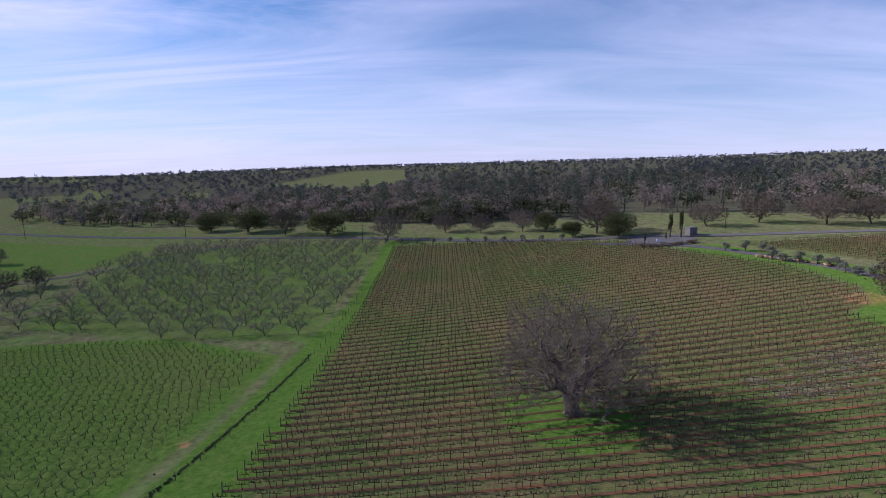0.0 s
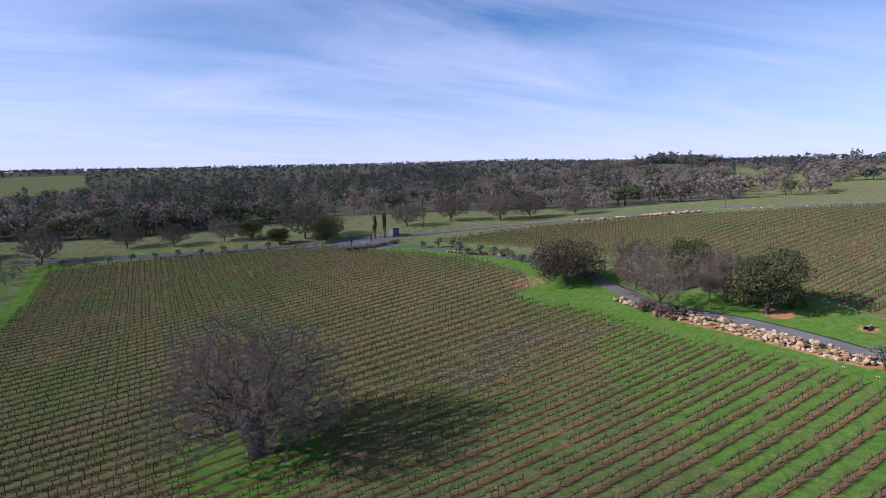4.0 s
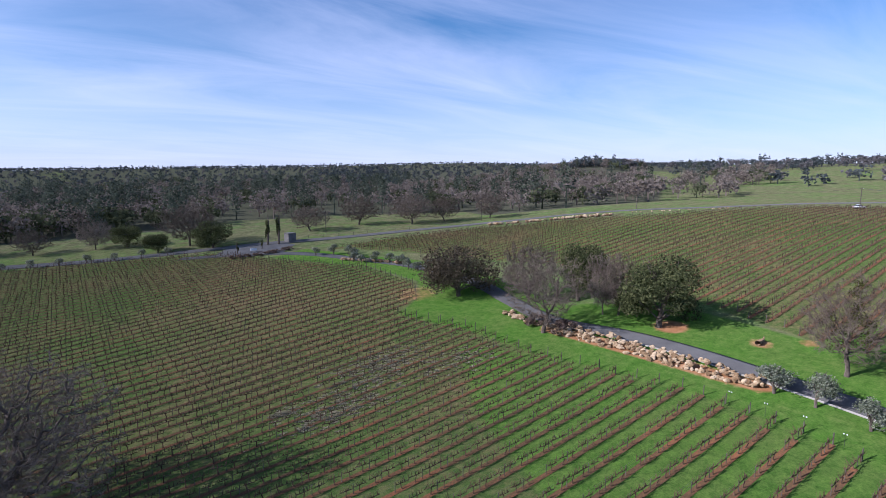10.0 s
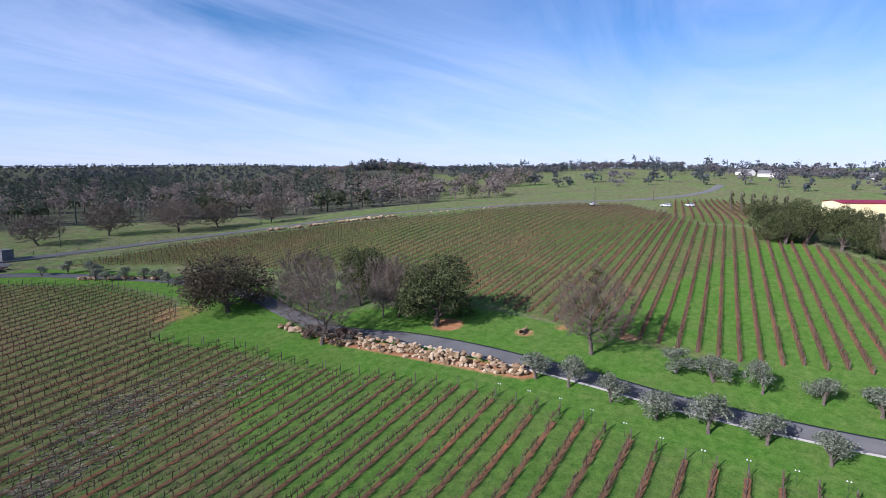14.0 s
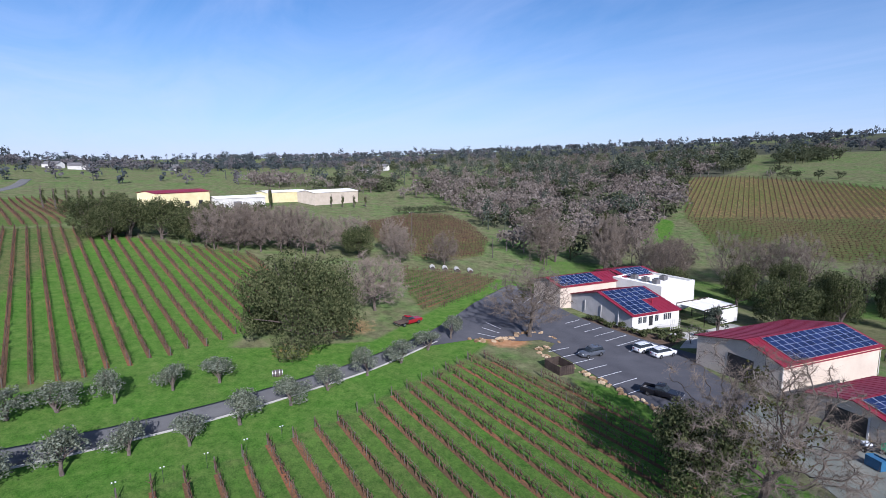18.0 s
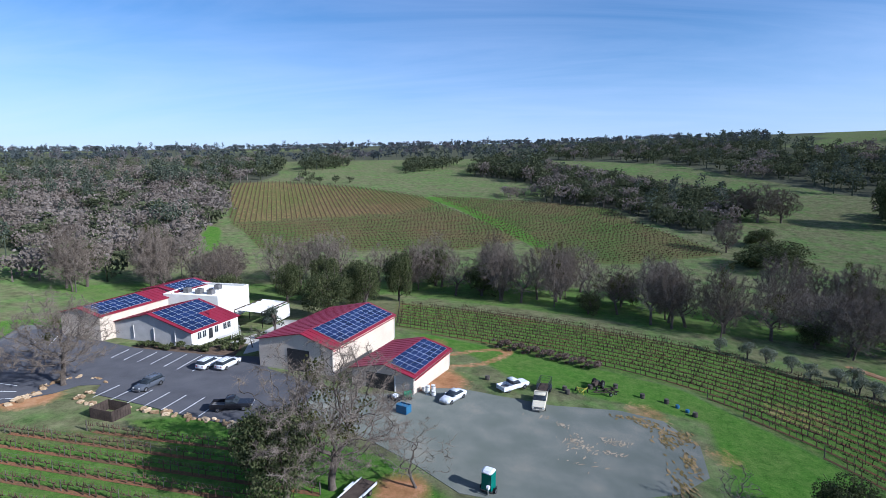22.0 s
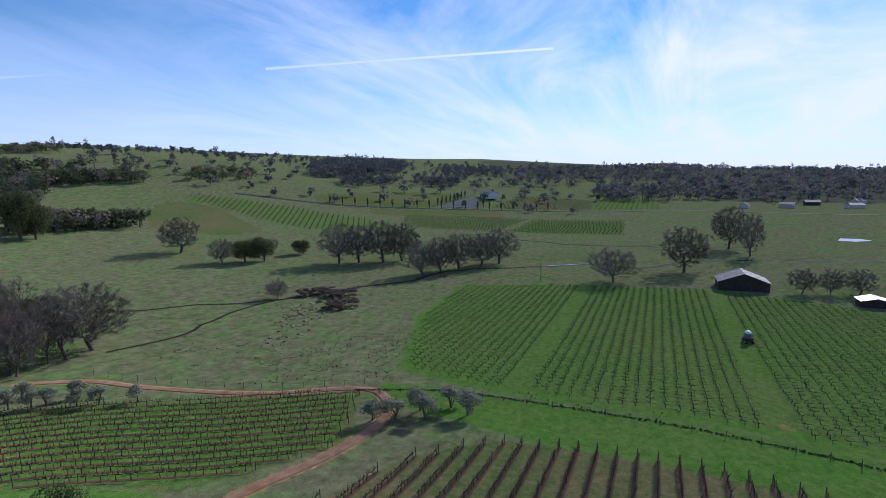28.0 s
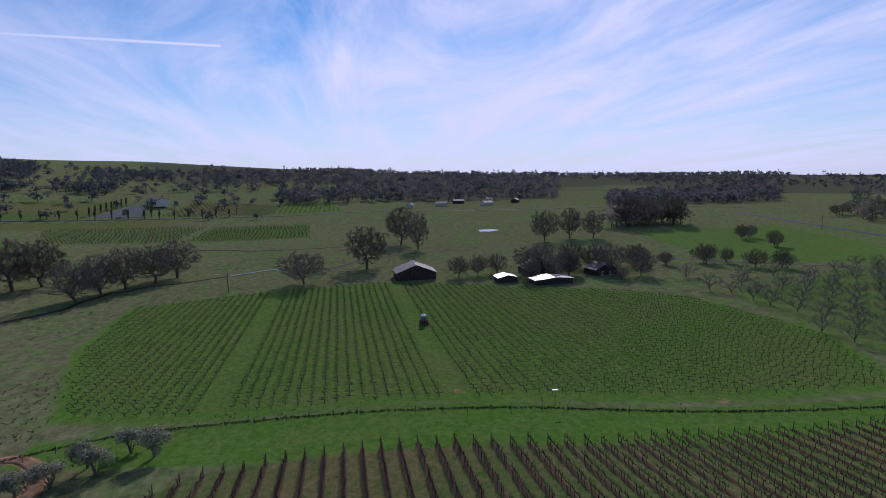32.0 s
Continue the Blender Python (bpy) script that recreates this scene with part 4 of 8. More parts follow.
def low_edge(name, pts, side, label, width=0.35, height=0.16):
    line = along(pts, 2.5); d = np.gradient(line, axis=0); d /= np.linalg.norm(d, axis=1)[:, None]
    off = line + np.stack([-d[:, 1], d[:, 0]], 1) * side
    v, f = ribbon(off.tolist() if len(off) < 400 else off, width, height, step=2.5, cols=1, skirt=0.4)
    return thing(name, label, "kerb", kind="structure", data=mesh_from(name, v, f, M_CONCRETE))


low_edge("kerb", DRIVE[8:18], -2.2, "pale concrete kerb along the driveway", 0.25, 0.14)

# white stall lines, each a painted bar
M_PAINT = mat("white_paint", (0.62, 0.62, 0.60), (0.80, 0.80, 0.78), scale=2, fine=20, rough=0.6, bump=0)
def stall(x0, y0, x1, y1):
    v, f = ribbon([(x0, y0), (x1, y1)], 0.14, 0.115, step=1.0, cols=1, skirt=0)
    thing("stall_line", "white painted stall line on asphalt", "road marking", "parking stall lines", data=mesh_from("stall_line", v, f, M_PAINT))
for k in range(7):
    x = 87.4 + 3.25 * k
    stall(x, -51.9 - 0.42 * k, x + 0.05, -46.3 - 0.5 * k)
for k in range(7):
    x = 100.0 + 3.2 * k
    stall(x, -62.3 - 0.62 * k, x + 0.9, -70.6 - 0.1 * k)
for k in range(3):
    stall(121.5 + 2.6 * k, -44.5 - 3.0 * k, 117.5 + 2.2 * k, -46.5 - 2.0 * k)
for k in range(3):
    stall(139 - 2.5 * k, -68 - 1.5 * k, 143 - 2.5 * k, -74 - 1.5 * k)

# ---- vineyards ----
rv = np.random.default_rng(5)


def trellis_vine(seed, canes=13, reach=0.85):
    """A dormant trained vine: crooked trunk, two arms along the wire, short canes."""
    r = np.random.default_rng(seed); s = Shape()
    s.tube(sway(r, (0, 0, -0.1), (0, 0, 1), 0.95, 0.12, 2)[0], [0.085, 0.065, 0.055], 4)
    for k in (-1, 1):
        s.tube(sway(r, (0, 0, 0.82), (k, 0, 0.05), reach, 0.1, 2)[0], [0.055, 0.045, 0.032], 3)
    b = np.stack([r.uniform(-reach, reach, canes), r.normal(0, 0.03, canes), np.full(canes, 0.86)], 1)
    t = b + np.stack([r.normal(0, 0.2, canes), r.normal(0, 0.24, canes), r.uniform(0.15, 0.85, canes)], 1)
    return s.cones(b, t, 0.038)


def bush_vine(seed, canes=7):
    """A free-standing head-trained vine with short spurs."""
    r = np.random.default_rng(seed); s = Shape()
    s.tube(sway(r, (0, 0, -0.1), (0, 0, 1), 0.75, 0.16, 2)[0], [0.085, 0.06, 0.05], 3)
    for k in (-1, 1):
        s.tube(sway(r, (0, 0, 0.6), (0.1 * k, k, 0.12), 0.75, 0.15, 2)[0], [0.045, 0.034, 0.022], 3)
    b = np.stack([r.normal(0, 0.04, canes), r.uniform(-0.7, 0.7, canes), np.full(canes, 0.66)], 1); d = r.normal(size=(canes, 3)) * (0.2, 0.22, 0.12) + (0, 0, 0.3)
    return s.cones(b, b + d, 0.03)


VINES = [trellis_vine(k) for k in range(5)]
VINES_FAR = [trellis_vine(20 + k, 7) for k in range(3)]
BUSHES = [bush_vine(40 + k) for k in range(5)]
POST = Shape().box((-0.03, -0.03, -0.3), (0.03, 0.03, 1.25))
END_POST = Shape().tube([(0, 0, -0.4), (0, 0, 0.8), (0.03, 0, 1.45)], [0.075, 0.07, 0.062], 6).mesh("end_post", M_POST)


def clip_line(x, y, poly):
    """The stretches of a line that lie within the polygon."""
    ok = inside(x, y, poly); out, start = [], None
    for k, o in enumerate(ok):
        if o and start is None:
            start = k
        if not o and start is not None:
            out.append((start, k)); start = None
    if start is not None:
        out.append((start, len(ok)))
    return [(a, b) for a, b in out if b - a > 6]


def trellis_row(x, y, group, label, kinds=VINES, gap=1.8, soil=0.65, material=None, wires=True, holes=()):
    """One row along a line: its strip of bare soil, vines, line posts, wires and two end posts."""
    seg = np.hypot(np.diff(x), np.diff(y)); s = np.append(0, np.cumsum(seg))
    row = thing("vine_row", label, "vine row", group)
    sx_, sy_ = np.interp(np.arange(0, s[-1], 3.0), s, x), np.interp(np.arange(0, s[-1], 3.0), s, y)
    if soil:
        line = np.stack([sx_, sy_], 1)
        vv, ff = ribbon(line.tolist() if len(line) < 400 else line, soil, 0.035, step=3.0, cols=2, skirt=0)
        piece("soil_strip", mesh_from("soil_strip", vv, ff, M_SOIL), row, "bare reddish soil under the vines")
    k = np.arange(0.9, s[-1] - 0.5, gap) + rv.uniform(-0.12, 0.12, len(np.arange(0.9, s[-1] - 0.5, gap)))
    vx, vy = np.interp(k, s, x), np.interp(k, s, y); ang = np.interp(k, s[:-1], np.unwrap(np.arctan2(np.diff(y), np.diff(x))))
    keep = rv.uniform(size=len(k)) > 0.03
    for hx, hy, hr in holes:
        keep &= np.hypot(vx - hx, vy - hy) > hr
    vines = Shape(); pick = rv.integers(0, len(kinds), len(k))
    for n, kind in enumerate(kinds):
        m = keep & (pick == n)
        vines.many(kind, vx[m], vy[m], land(vx[m], vy[m]), ang[m] + math.pi * rv.integers(0, 2, m.sum()), rv.uniform(0.85, 1.15, m.sum()))
    if vines.n:
        piece("vines", vines.mesh("vines", material or M_VINE), row, kind="stuff")
    p = np.arange(0, s[-1], gap * 2); px, py = np.interp(p, s, x), np.interp(p, s, y); ok = np.ones(len(p), bool)
    for hx, hy, hr in holes:
        ok &= np.hypot(px - hx, py - hy) > hr
    if ok.any():
        piece("line_posts", Shape().many(POST, px[ok], py[ok], land(px[ok], py[ok])).mesh("line_posts", M_POST), row, kind="stuff")
    for e in (0, -1):
        piece("end_post", END_POST, row, at=pose(x[e], y[e], float(land(x[e], y[e])), 0, 0, 0))
    if wires and not holes:
        for z in (0.85, 1.3):
            wp = np.stack([sx_[::4], sy_[::4], land(sx_[::4], sy_[::4]) + z], 1)
            if len(wp) > 2:
                piece("wire", Shape().tube(wp, 0.008, 3).mesh("wire", M_WIRE), row)
    return row


def main_bend(x, y0):
    """How the rows of the main field sweep with the slope."""
    k = np.clip((y0 - 20) / 100, -0.4, 1.0)
    return 6.0 * k * np.clip((x - 20) / 70, -1, 1.2)


xs = np.arange(-45, 120, 1.0)
HOLE = [(21, 80, 8.5)]
for y0 in np.arange(-46, 262, 2.85):
    y = y0 + main_bend(xs, y0)
    for a, b in clip_line(xs, y, MAIN):
        close = y0 < 110
        hole = HOLE if abs(y0 - 80) < 12 else ()
        trellis_row(xs[a:b], y[a:b], "rows of the main vineyard", "dormant trellised vine row over green cover crop", VINES if close else VINES_FAR, holes=hole, wires=close)

xs = np.arange(100, 310, 2.0)
for y0 in np.arange(-60, 212, 2.9):
    y = y0 + (0.09 - 0.06 * np.clip((y0 - 20) / 40, 0, 1) + 0.08 * np.clip((y0 - 90) / 50, 0, 1)) * (xs - 150)
    for a, b in clip_line(xs, y, EASTHILL):
        trellis_row(xs[a:b], y[a:b], "rows of the hillside vineyard", "brown dormant vine row climbing the hillside", VINES_FAR if y0 > 50 else VINES, soil=0.7, wires=False)

# rows that bend round the slope below the yard
mid_line = along([(84, -112), (52, -103), (14, -92), (-9, -76), (-24, -55), (-40, -33)], 1.5)
dl = np.gradient(mid_line, axis=0); dl /= np.linalg.norm(dl, axis=1)[:, None]
for off in np.arange(-24, 25, 2.6):
    x, y = mid_line[:, 0] - dl[:, 1] * off, mid_line[:, 1] + dl[:, 0] * off
    for a, b in clip_line(x, y, SOUTH):
        trellis_row(x[a:b], y[a:b], "rows of the lower vineyard", "dormant vine row curving round the slope", VINES, soil=0.6, wires=False)

# head-trained vines on a square grid
xs = np.arange(-176, -40, 1.0)
GAPS = (-11.0, 33.5)
for y0 in np.arange(-60, 136, 2.35):
    if any(abs(y0 - g) < 2.2 for g in GAPS):
        continue
    y = np.full(len(xs), y0)
    for a, b in clip_line(xs, y, WEST):
        k = np.arange(xs[a], xs[b - 1], 1.95); k = k + rv.normal(0, 0.1, len(k)); ky = y0 + rv.normal(0, 0.1, len(k))
        row = thing("vine_row", "row of short old vines with stubby arms in grass", "vine row", "rows of the old vineyard")
        s = Shape(); pick = rv.integers(0, 5, len(k)) * (rv.uniform(size=len(k)) > 0.05)
        for n in range(5):
            m = pick == n
            s.many(BUSHES[n], k[m], ky[m], land(k[m], ky[m]), rv.normal(0, 0.2, m.sum()), rv.uniform(0.8, 1.25, m.sum()))
        piece("vines", s.mesh("vines", M_VINE_DARK), row, kind="stuff")


FAR_VINE = Shape().tube([(0, 0, -0.1), (0, 0, 0.9)], [0.09, 0.06], 3).cones(*(np.array(k, float) for k in ([(0, 0, 0.8)] * 7, [(1.1, 0, 1.0), (-1.1, 0, 1.0), (0.5, 0.2, 1.5), (-0.5, -0.2, 1.5), (0.15, 0.3, 1.4), (0.9, -0.2, 1.3), (-0.9, 0.2, 1.3)])), 0.06)


def far_rows(poly, angle, gap, label, vine_gap=2.2, soil=0.8):
    """A far vineyard, whose vines nobody could count: soil strips and vines."""
    c, s_ = math.cos(radians(angle)), math.sin(radians(angle)); p = np.array(poly)
    u, w = p @ (c, s_), p @ (-s_, c); vines, strips = Shape(), Shape()
    for b0 in np.arange(w.min(), w.max(), gap):
        k = np.arange(u.min(), u.max(), vine_gap); k = k + rv.uniform(-0.2, 0.2, len(k)) + rv.uniform(0, vine_gap)
        x, y = k * c - b0 * s_, k * s_ + b0 * c; ok = inside(x, y, poly)
        x, y = x[ok], y[ok]
        vines.many(FAR_VINE, x, y, land(x, y), radians(angle) + rv.normal(0, 0.15, len(x)), rv.uniform(0.85, 1.2, len(x)))
        k = np.arange(u.min(), u.max(), 4.0)
        for a, b in clip_line(k * c - b0 * s_, k * s_ + b0 * c, poly):
            vv, ff = ribbon(np.stack([k[a:b] * c - b0 * s_, k[a:b] * s_ + b0 * c], 1).tolist(), soil, 0.06, step=6.0, cols=1, skirt=0)
            strips.add(vv, ff)
    ob = thing("vineyard", label, "vineyard", kind="stuff", data=vines.mesh("vineyard", M_VINE))
    piece("soil_strips", strips.mesh("soil_strips", M_SOIL), ob, kind="stuff")


far_rows(EAST_TOP, 9, 3.0, "tan vineyard on the crest beside the warehouses", 2.2, 1.0)
far_rows(MIDHILL, 62, 2.8, "brown vineyard on a green knoll", 1.2, 0.5)
far_rows(MIDROWS, -62, 2.6, "dormant vines beside the drive", 1.3, 0.5)
far_rows(RED_UPPER, 118, 2.6, "brown vineyard on the red earth of a far hill", 1.7, 0.35)
far_rows(RED_LOWER, 9, 3.4, "green and brown vineyard below the red field", 1.9, 0.6)
far_rows(RED_EAST, -10, 3.6, "green vineyard beside the grass strip", 1.9, 0.5)

# ---- trees ----
w, f = bare_tree(11, 19.5, 23.0, fork=0.17, low=0.07, points=1900, limbs=6, twigs=11, trunk_r=1.1, twig_r=0.014, twig_len=0.05, fine_r=0.026, crook=0.85, grain=38)
oak = thing("oak_tree", "huge leafless old oak alone among the vine rows", "tree", at=(21.4, 81.0, float(land(21.4, 81.0))), rz=70)
piece("trunk", w.mesh("trunk", M_BARK, True), oak); piece("crown", f.mesh("crown", M_TWIG), oak)

OAKS = bare_kind("oak_tree", "leafless grey-brown oak with fine twigs", (21, 22, 23), 13, 13, points=620, twigs=9, twig_r=0.026, twig_len=0.075, trunk_r=0.27, low=0.14, grain=28)
LANKY = bare_kind("oak_tree", "tall leafless creekside oak with a bare trunk", (31, 32, 33), 17, 13, fork=0.2, low=0.13, points=560, twigs=11, twig_r=0.026, twig_len=0.062, trunk_r=0.38, limbs=5, grain=26, crook=0.55)
AIRY = bare_kind("oak_tree", "tall airy leafless creekside oak", (34, 37, 38), 17, 12, fork=0.26, low=0.2, points=420, twigs=5, twig_r=0.022, twig_len=0.065, trunk_r=0.34, limbs=5, grain=24, crook=0.6)
ORCHARD = bare_kind("orchard_tree", "leafless spreading orchard tree in grass", (41, 42, 43), 6.0, 8.5, "orchard trees", twig=M_ORCHARD, fork=0.16, low=0.3, crook=0.35, points=150, limbs=5, twigs=4, trunk_r=0.17, twig_r=0.024, twig_len=0.13, fine_r=0.028, grain=16)
NEAR = bare_kind("oak_tree", "tall leafless oak with dense fine twigs", (35, 36), 16, 15, fork=0.25, low=0.16, points=1000, twigs=10, twig_r=0.014, twig_len=0.05, fine_r=0.022, trunk_r=0.34, limbs=5, grain=34, crook=0.4)
SAPLING = bare_kind("sapling", "slim pale leafless young tree", (51,), 8, 6, fork=0.3, low=0.3, points=160, limbs=4, twigs=4, twig=M_TWIG_PALE, trunk_r=0.11, twig_r=0.015, fine_r=0.018, grain=18)
LIVE = leafy_kind("live_oak", "dense dark evergreen oak in grass", (61, 62, 63), 12, 14, lobes=30, count=11000, leaf=0.34, bare=0.03, hollow=0.7, lobe=(0.2, 0.4))
GREAT = leafy_kind("live_oak", "very large round dark evergreen oak", (65,), 16.5, 23, lobes=58, count=36000, leaf=0.34, bare=0.02, hollow=0.78, lobe=(0.15, 0.34))
BROWN = leafy_kind("oak_tree", "spreading oak still in brown leaf", (71,), 11, 16, leafmat=M_LEAF_BROWN, lobes=34, count=10000, leaf=0.32, bare=0.0, flat=1.0, lobe=(0.24, 0.42))
OLIVES = leafy_kind("olive_tree", "small grey-green olive tree on a mown verge", (81, 82, 83), 3.6, 3.8, "olive trees", M_OLIVE, lobes=12, count=1700, leaf=0.17, bare=0.12, trunk_r=0.12, hollow=0.3)
CYPRESS = leafy_kind("cypress", "slim dark Italian cypress", (91,), 9, 1.8, "cypresses", M_LEAF, lobes=12, count=900, leaf=0.3, bare=0.03, flat=2.2)
SHRUB = leafy_kind("shrub", "low rounded evergreen shrub", (95,), 1.5, 2.0, "", M_LEAF, "shrub", lobes=6, count=260, leaf=0.22, bare=0.02)
PINES = leafy_kind("grey_pine", "thin grey-green pine", (97, 98), 16, 9, "", M_PINE, lobes=16, count=1500, leaf=0.6, bare=0.2)
HEDGE = leafy_kind("bramble", "low tangled brown bramble thicket", (99,), 1.8, 4.5, "", M_BRAMBLE, "bush", lobes=10, count=700, leaf=0.25, bare=0.0)


def clumps(seed, places, size=0.9):
    """Balls of mistletoe in the branches of a tree."""
    r = np.random.default_rng(seed)
    return [Shape().leaves(r.normal(size=(110, 3)) * k * 0.42 + (x, y, z), 0.3 * r.uniform(0.7, 1.3, 110), r).mesh("mistletoe", M_MISTLE) for x, y, z, k in places]


# along the driveway
BROWN[0].plant(104.5, 111.5, 12, 17)
NEAR[1].plant(101.5, 81.5, 15, 14, label="pale leafless oak by the rock wall"); HEDGE[0].plant(103.2, 79.5, 2.2, 6.5); HEDGE[0].plant(104.0, 84.5, 1.8, 5.0)
OAKS[1].plant(112, 96, 13, 12)
LIVE[1].plant(119, 88, 12, 10)
OAKS[2].plant(115.5, 79.0, 12, 6.5); LANKY[1].plant(117, 76.5, 12, 6.0)
LIVE[0].plant(116.5, 67.5, 12.8, 14.2, label="broad dark evergreen oak beside the drive")
mist = NEAR[0].plant(118.5, 39.5, 14.5, 12.5, label="leafless oak hung with mistletoe clumps")
for ball in clumps(3, [(-2, 1, 8.5, 1.4), (1.5, 2, 10, 1.6), (0.5, -2, 7, 1.2), (2.5, 0, 5.5, 1.3), (-0.5, 0.5, 11.3, 1.3), (-1.5, -1.5, 13, 1.2), (2.6, -2, 9, 1.3), (-3.4, 0, 6.4, 1.2), (0.4, 2.8, 6.5, 1.2), (0, 0.6, 14.8, 1.0)]):
    piece("mistletoe", ball, mist)
GREAT[0].plant(128.8, -12.0, 16.5, 19.0, label="very large round dark evergreen oak")
OAKS[0].plant(142.5, -32.5, 12.6, 13, label="leafless purplish oak near the red truck")
for k, (x, y) in enumerate([(107, 44), (107, 39), (106, 33), (105, 27), (105, 21), (106, 15), (105, 9), (107, 3), (109, -4), (111, -10), (113, -17), (115, -24), (118, -31), (121, -38), (119, 27), (119, 22), (119, 16), (120, 9), (120, 3)]):
    OLIVES[k % 3].plant(x, y, (3.6, 4.4, 4.0)[k % 3] + 0.3 * math.sin(k * 2.1), 4.7 + 0.6 * math.cos(k * 1.7))
for k, (x, y) in enumerate([(-36, -28), (-41, -25.5), (-44, -20.5), (-41.5, -16.5), (-34.5, -31.5), (-38, -23)]):
    OLIVES[k % 3].plant(x, y, 4.0 + 0.3 * (k % 2), 4.6)
for k, (x, y) in enumerate([(-4, -102), (-7, -98), (-9, -95), (-13, -93), (-17, -96), (-15, -90), (-17, -89), (-22, -88), (-19, -84), (-21, -81), (-25, -76), (-1, -104), (4, -106)]):
    OLIVES[k % 3].plant(x, y, 3.3 + 0.4 * (k % 2), 3.2)
for k in range(16):
    OLIVES[k % 3].plant(108 + 1.2 * k * math.cos(k) * 0.25 - 1.5 * k * 0.55 + 6, 128 + 3.6 * k, 2.8 + 0.5 * (k % 3), 3.0)
for k in range(12):
    OLIVES[k % 3].plant(60 - 8 * k, 225 + 3.4 * k, 2.8 + 0.4 * (k % 2), 2.8)
for x, y, h in ((92, 213, 9.5), (95.5, 211, 10.5), (79, 205, 4), (88, 207, 3.4)):
    CYPRESS[0].plant(x, y, h, h * 0.16 + 0.2)
# at the entrance and beyond
LIVE[0].plant(75.2, 224, 10, 13.5); OAKS[1].plant(69.5, 237, 16, 20, label="large pale spreading leafless oak"); LIVE[1].plant(58, 234, 7, 9)
for x, y, h, s in ((117.9, 236, 11, 16), (143.5, 240, 13, 17), (164, 226, 14, 21), (-27.7, 270, 15, 15), (40, 262, 11, 13), (20, 268, 10, 12), (180, 222, 12, 14), (200, 212, 12, 13), (2, 280, 11, 13), (-92, 312, 15, 18)):
    OAKS[int(abs(x)) % 3].plant(x, y, h, s)
for x, y, h, s in ((-65.5, 303, 13, 22), (-121.6, 333, 14, 22), (50, 255, 9, 11), (-150, 345, 12, 18)):
    LIVE[int(abs(x)) % 3].plant(x, y, h, s)
# in front of the far sheds
for x, y, h, s in ((219.9, 19, 11, 12), (217, 9, 12, 13), (215, 1, 12, 12), (228, 13, 11, 13), (214, 14, 9, 10), (213, -7, 11, 11), (214, -14, 12, 12), (217, -26, 12, 12), (190, -50, 10, 10)):
    LIVE[int(x) % 3].plant(x, y, h, s)
for x, y, h, s in ((202, -11, 13, 12), (200, -17, 13.5, 12), (199, -23, 12.5, 11), (199, -29, 14, 12), (197, -35, 14, 12), (195, -41, 12, 10), (196, -50, 12, 12), (182, -60, 11, 9), (206, -20, 13, 12), (206, -33, 13, 12), (194, -64, 12, 9), (176, -72, 11, 9)):
    OAKS[int(x) % 3].plant(x, y, h, s)
# about the buildings
lot_oak = NEAR[0].plant(115.4, -52.5, 15, 14.5, label="leafless oak in a rock-edged island of the parking lot")
for ball in clumps(5, [(1, 1, 11, 1.0), (-2, 0, 9, 1.0)]):
    piece("mistletoe", ball, lot_oak)
yard_oak = NEAR[1].plant(63.2, -34.6, 16, 15.5, label="tall oak with mistletoe and evergreen skirt by the yard")
for ball in clumps(6, [(0, 0, 7, 1.6), (-3, -1, 7.5, 1.6), (2, -2, 6.5, 1.5), (-4, 2, 9.5, 1.4), (3.5, 2.5, 8.5, 1.5), (2, 1, 13, 1.3), (-2.5, 1, 12, 1.4), (3, -2, 10, 1.5), (-1, -3, 9, 1.5), (0.5, 2.5, 8, 1.4), (4, 1, 11, 1.1)]):
    piece("mistletoe", ball, yard_oak)
LIVE[1].plant(67.2, -32.0, 10.0, 8.6, label="evergreen oak growing against the tall oak")
LIVE[2].plant(93.3, -103.5, 11.5, 12)
PINES[1].plant(98.7, -88.0, 6.2, 4.2, label="small dark conifer by the patio")
SAPLING[0].plant(54.6, -36.8, 7.5, 7.5); SAPLING[0].plant(21, -42.6, 6, 3.8, turn=40)
LIVE[0].plant(10, -43.4, 6.6, 6.0, label="small dark evergreen tree in the grass")
for k in range(7):
    HEDGE[0].plant(38 - 2.8 * k + 12, -86.5 + 1.1 * k - 3, 1.6, 4.0)
for x, y in ((106, -73), (108.5, -73.5), (111, -74), (103.5, -76), (101.5, -79), (104, -82), (99.5, -84), (115, -73), (119, -74)):
    SHRUB[0].plant(x, y, 1.7 + 0.5 * math.sin(3 * x), 2.3 + 0.5 * math.cos(2 * x))
# the wooded creek
MISTLE = clumps(9, [(1.5, 0.5, 13, 1.2), (-1.5, 1, 11.5, 1.3), (0.5, -2, 10, 1.1), (2.5, -1, 9.5, 1.0)])
rc = np.random.default_rng(8)
CREEK = [(150, -100), (120, -118), (86, -136), (50, -132), (10, -120), (-18, -110), (-36, -112), (-52, -122), (-40, -140), (0, -150), (50, -164), (100, -158), (160, -130), (190, -110)]
n = 0
while n < 62:
    x, y = rc.uniform(-52, 190), rc.uniform(-166, -100)
    if inside(np.array([x]), np.array([y]), CREEK)[0]:
        creek_oak = (AIRY + AIRY + OAKS)[n % 9].plant(x, y, rc.uniform(12, 19), rc.uniform(8.5, 13.0)); n += 1
        if n % 4 == 0:
            for ball in MISTLE:
                piece("mistletoe", ball, creek_oak)
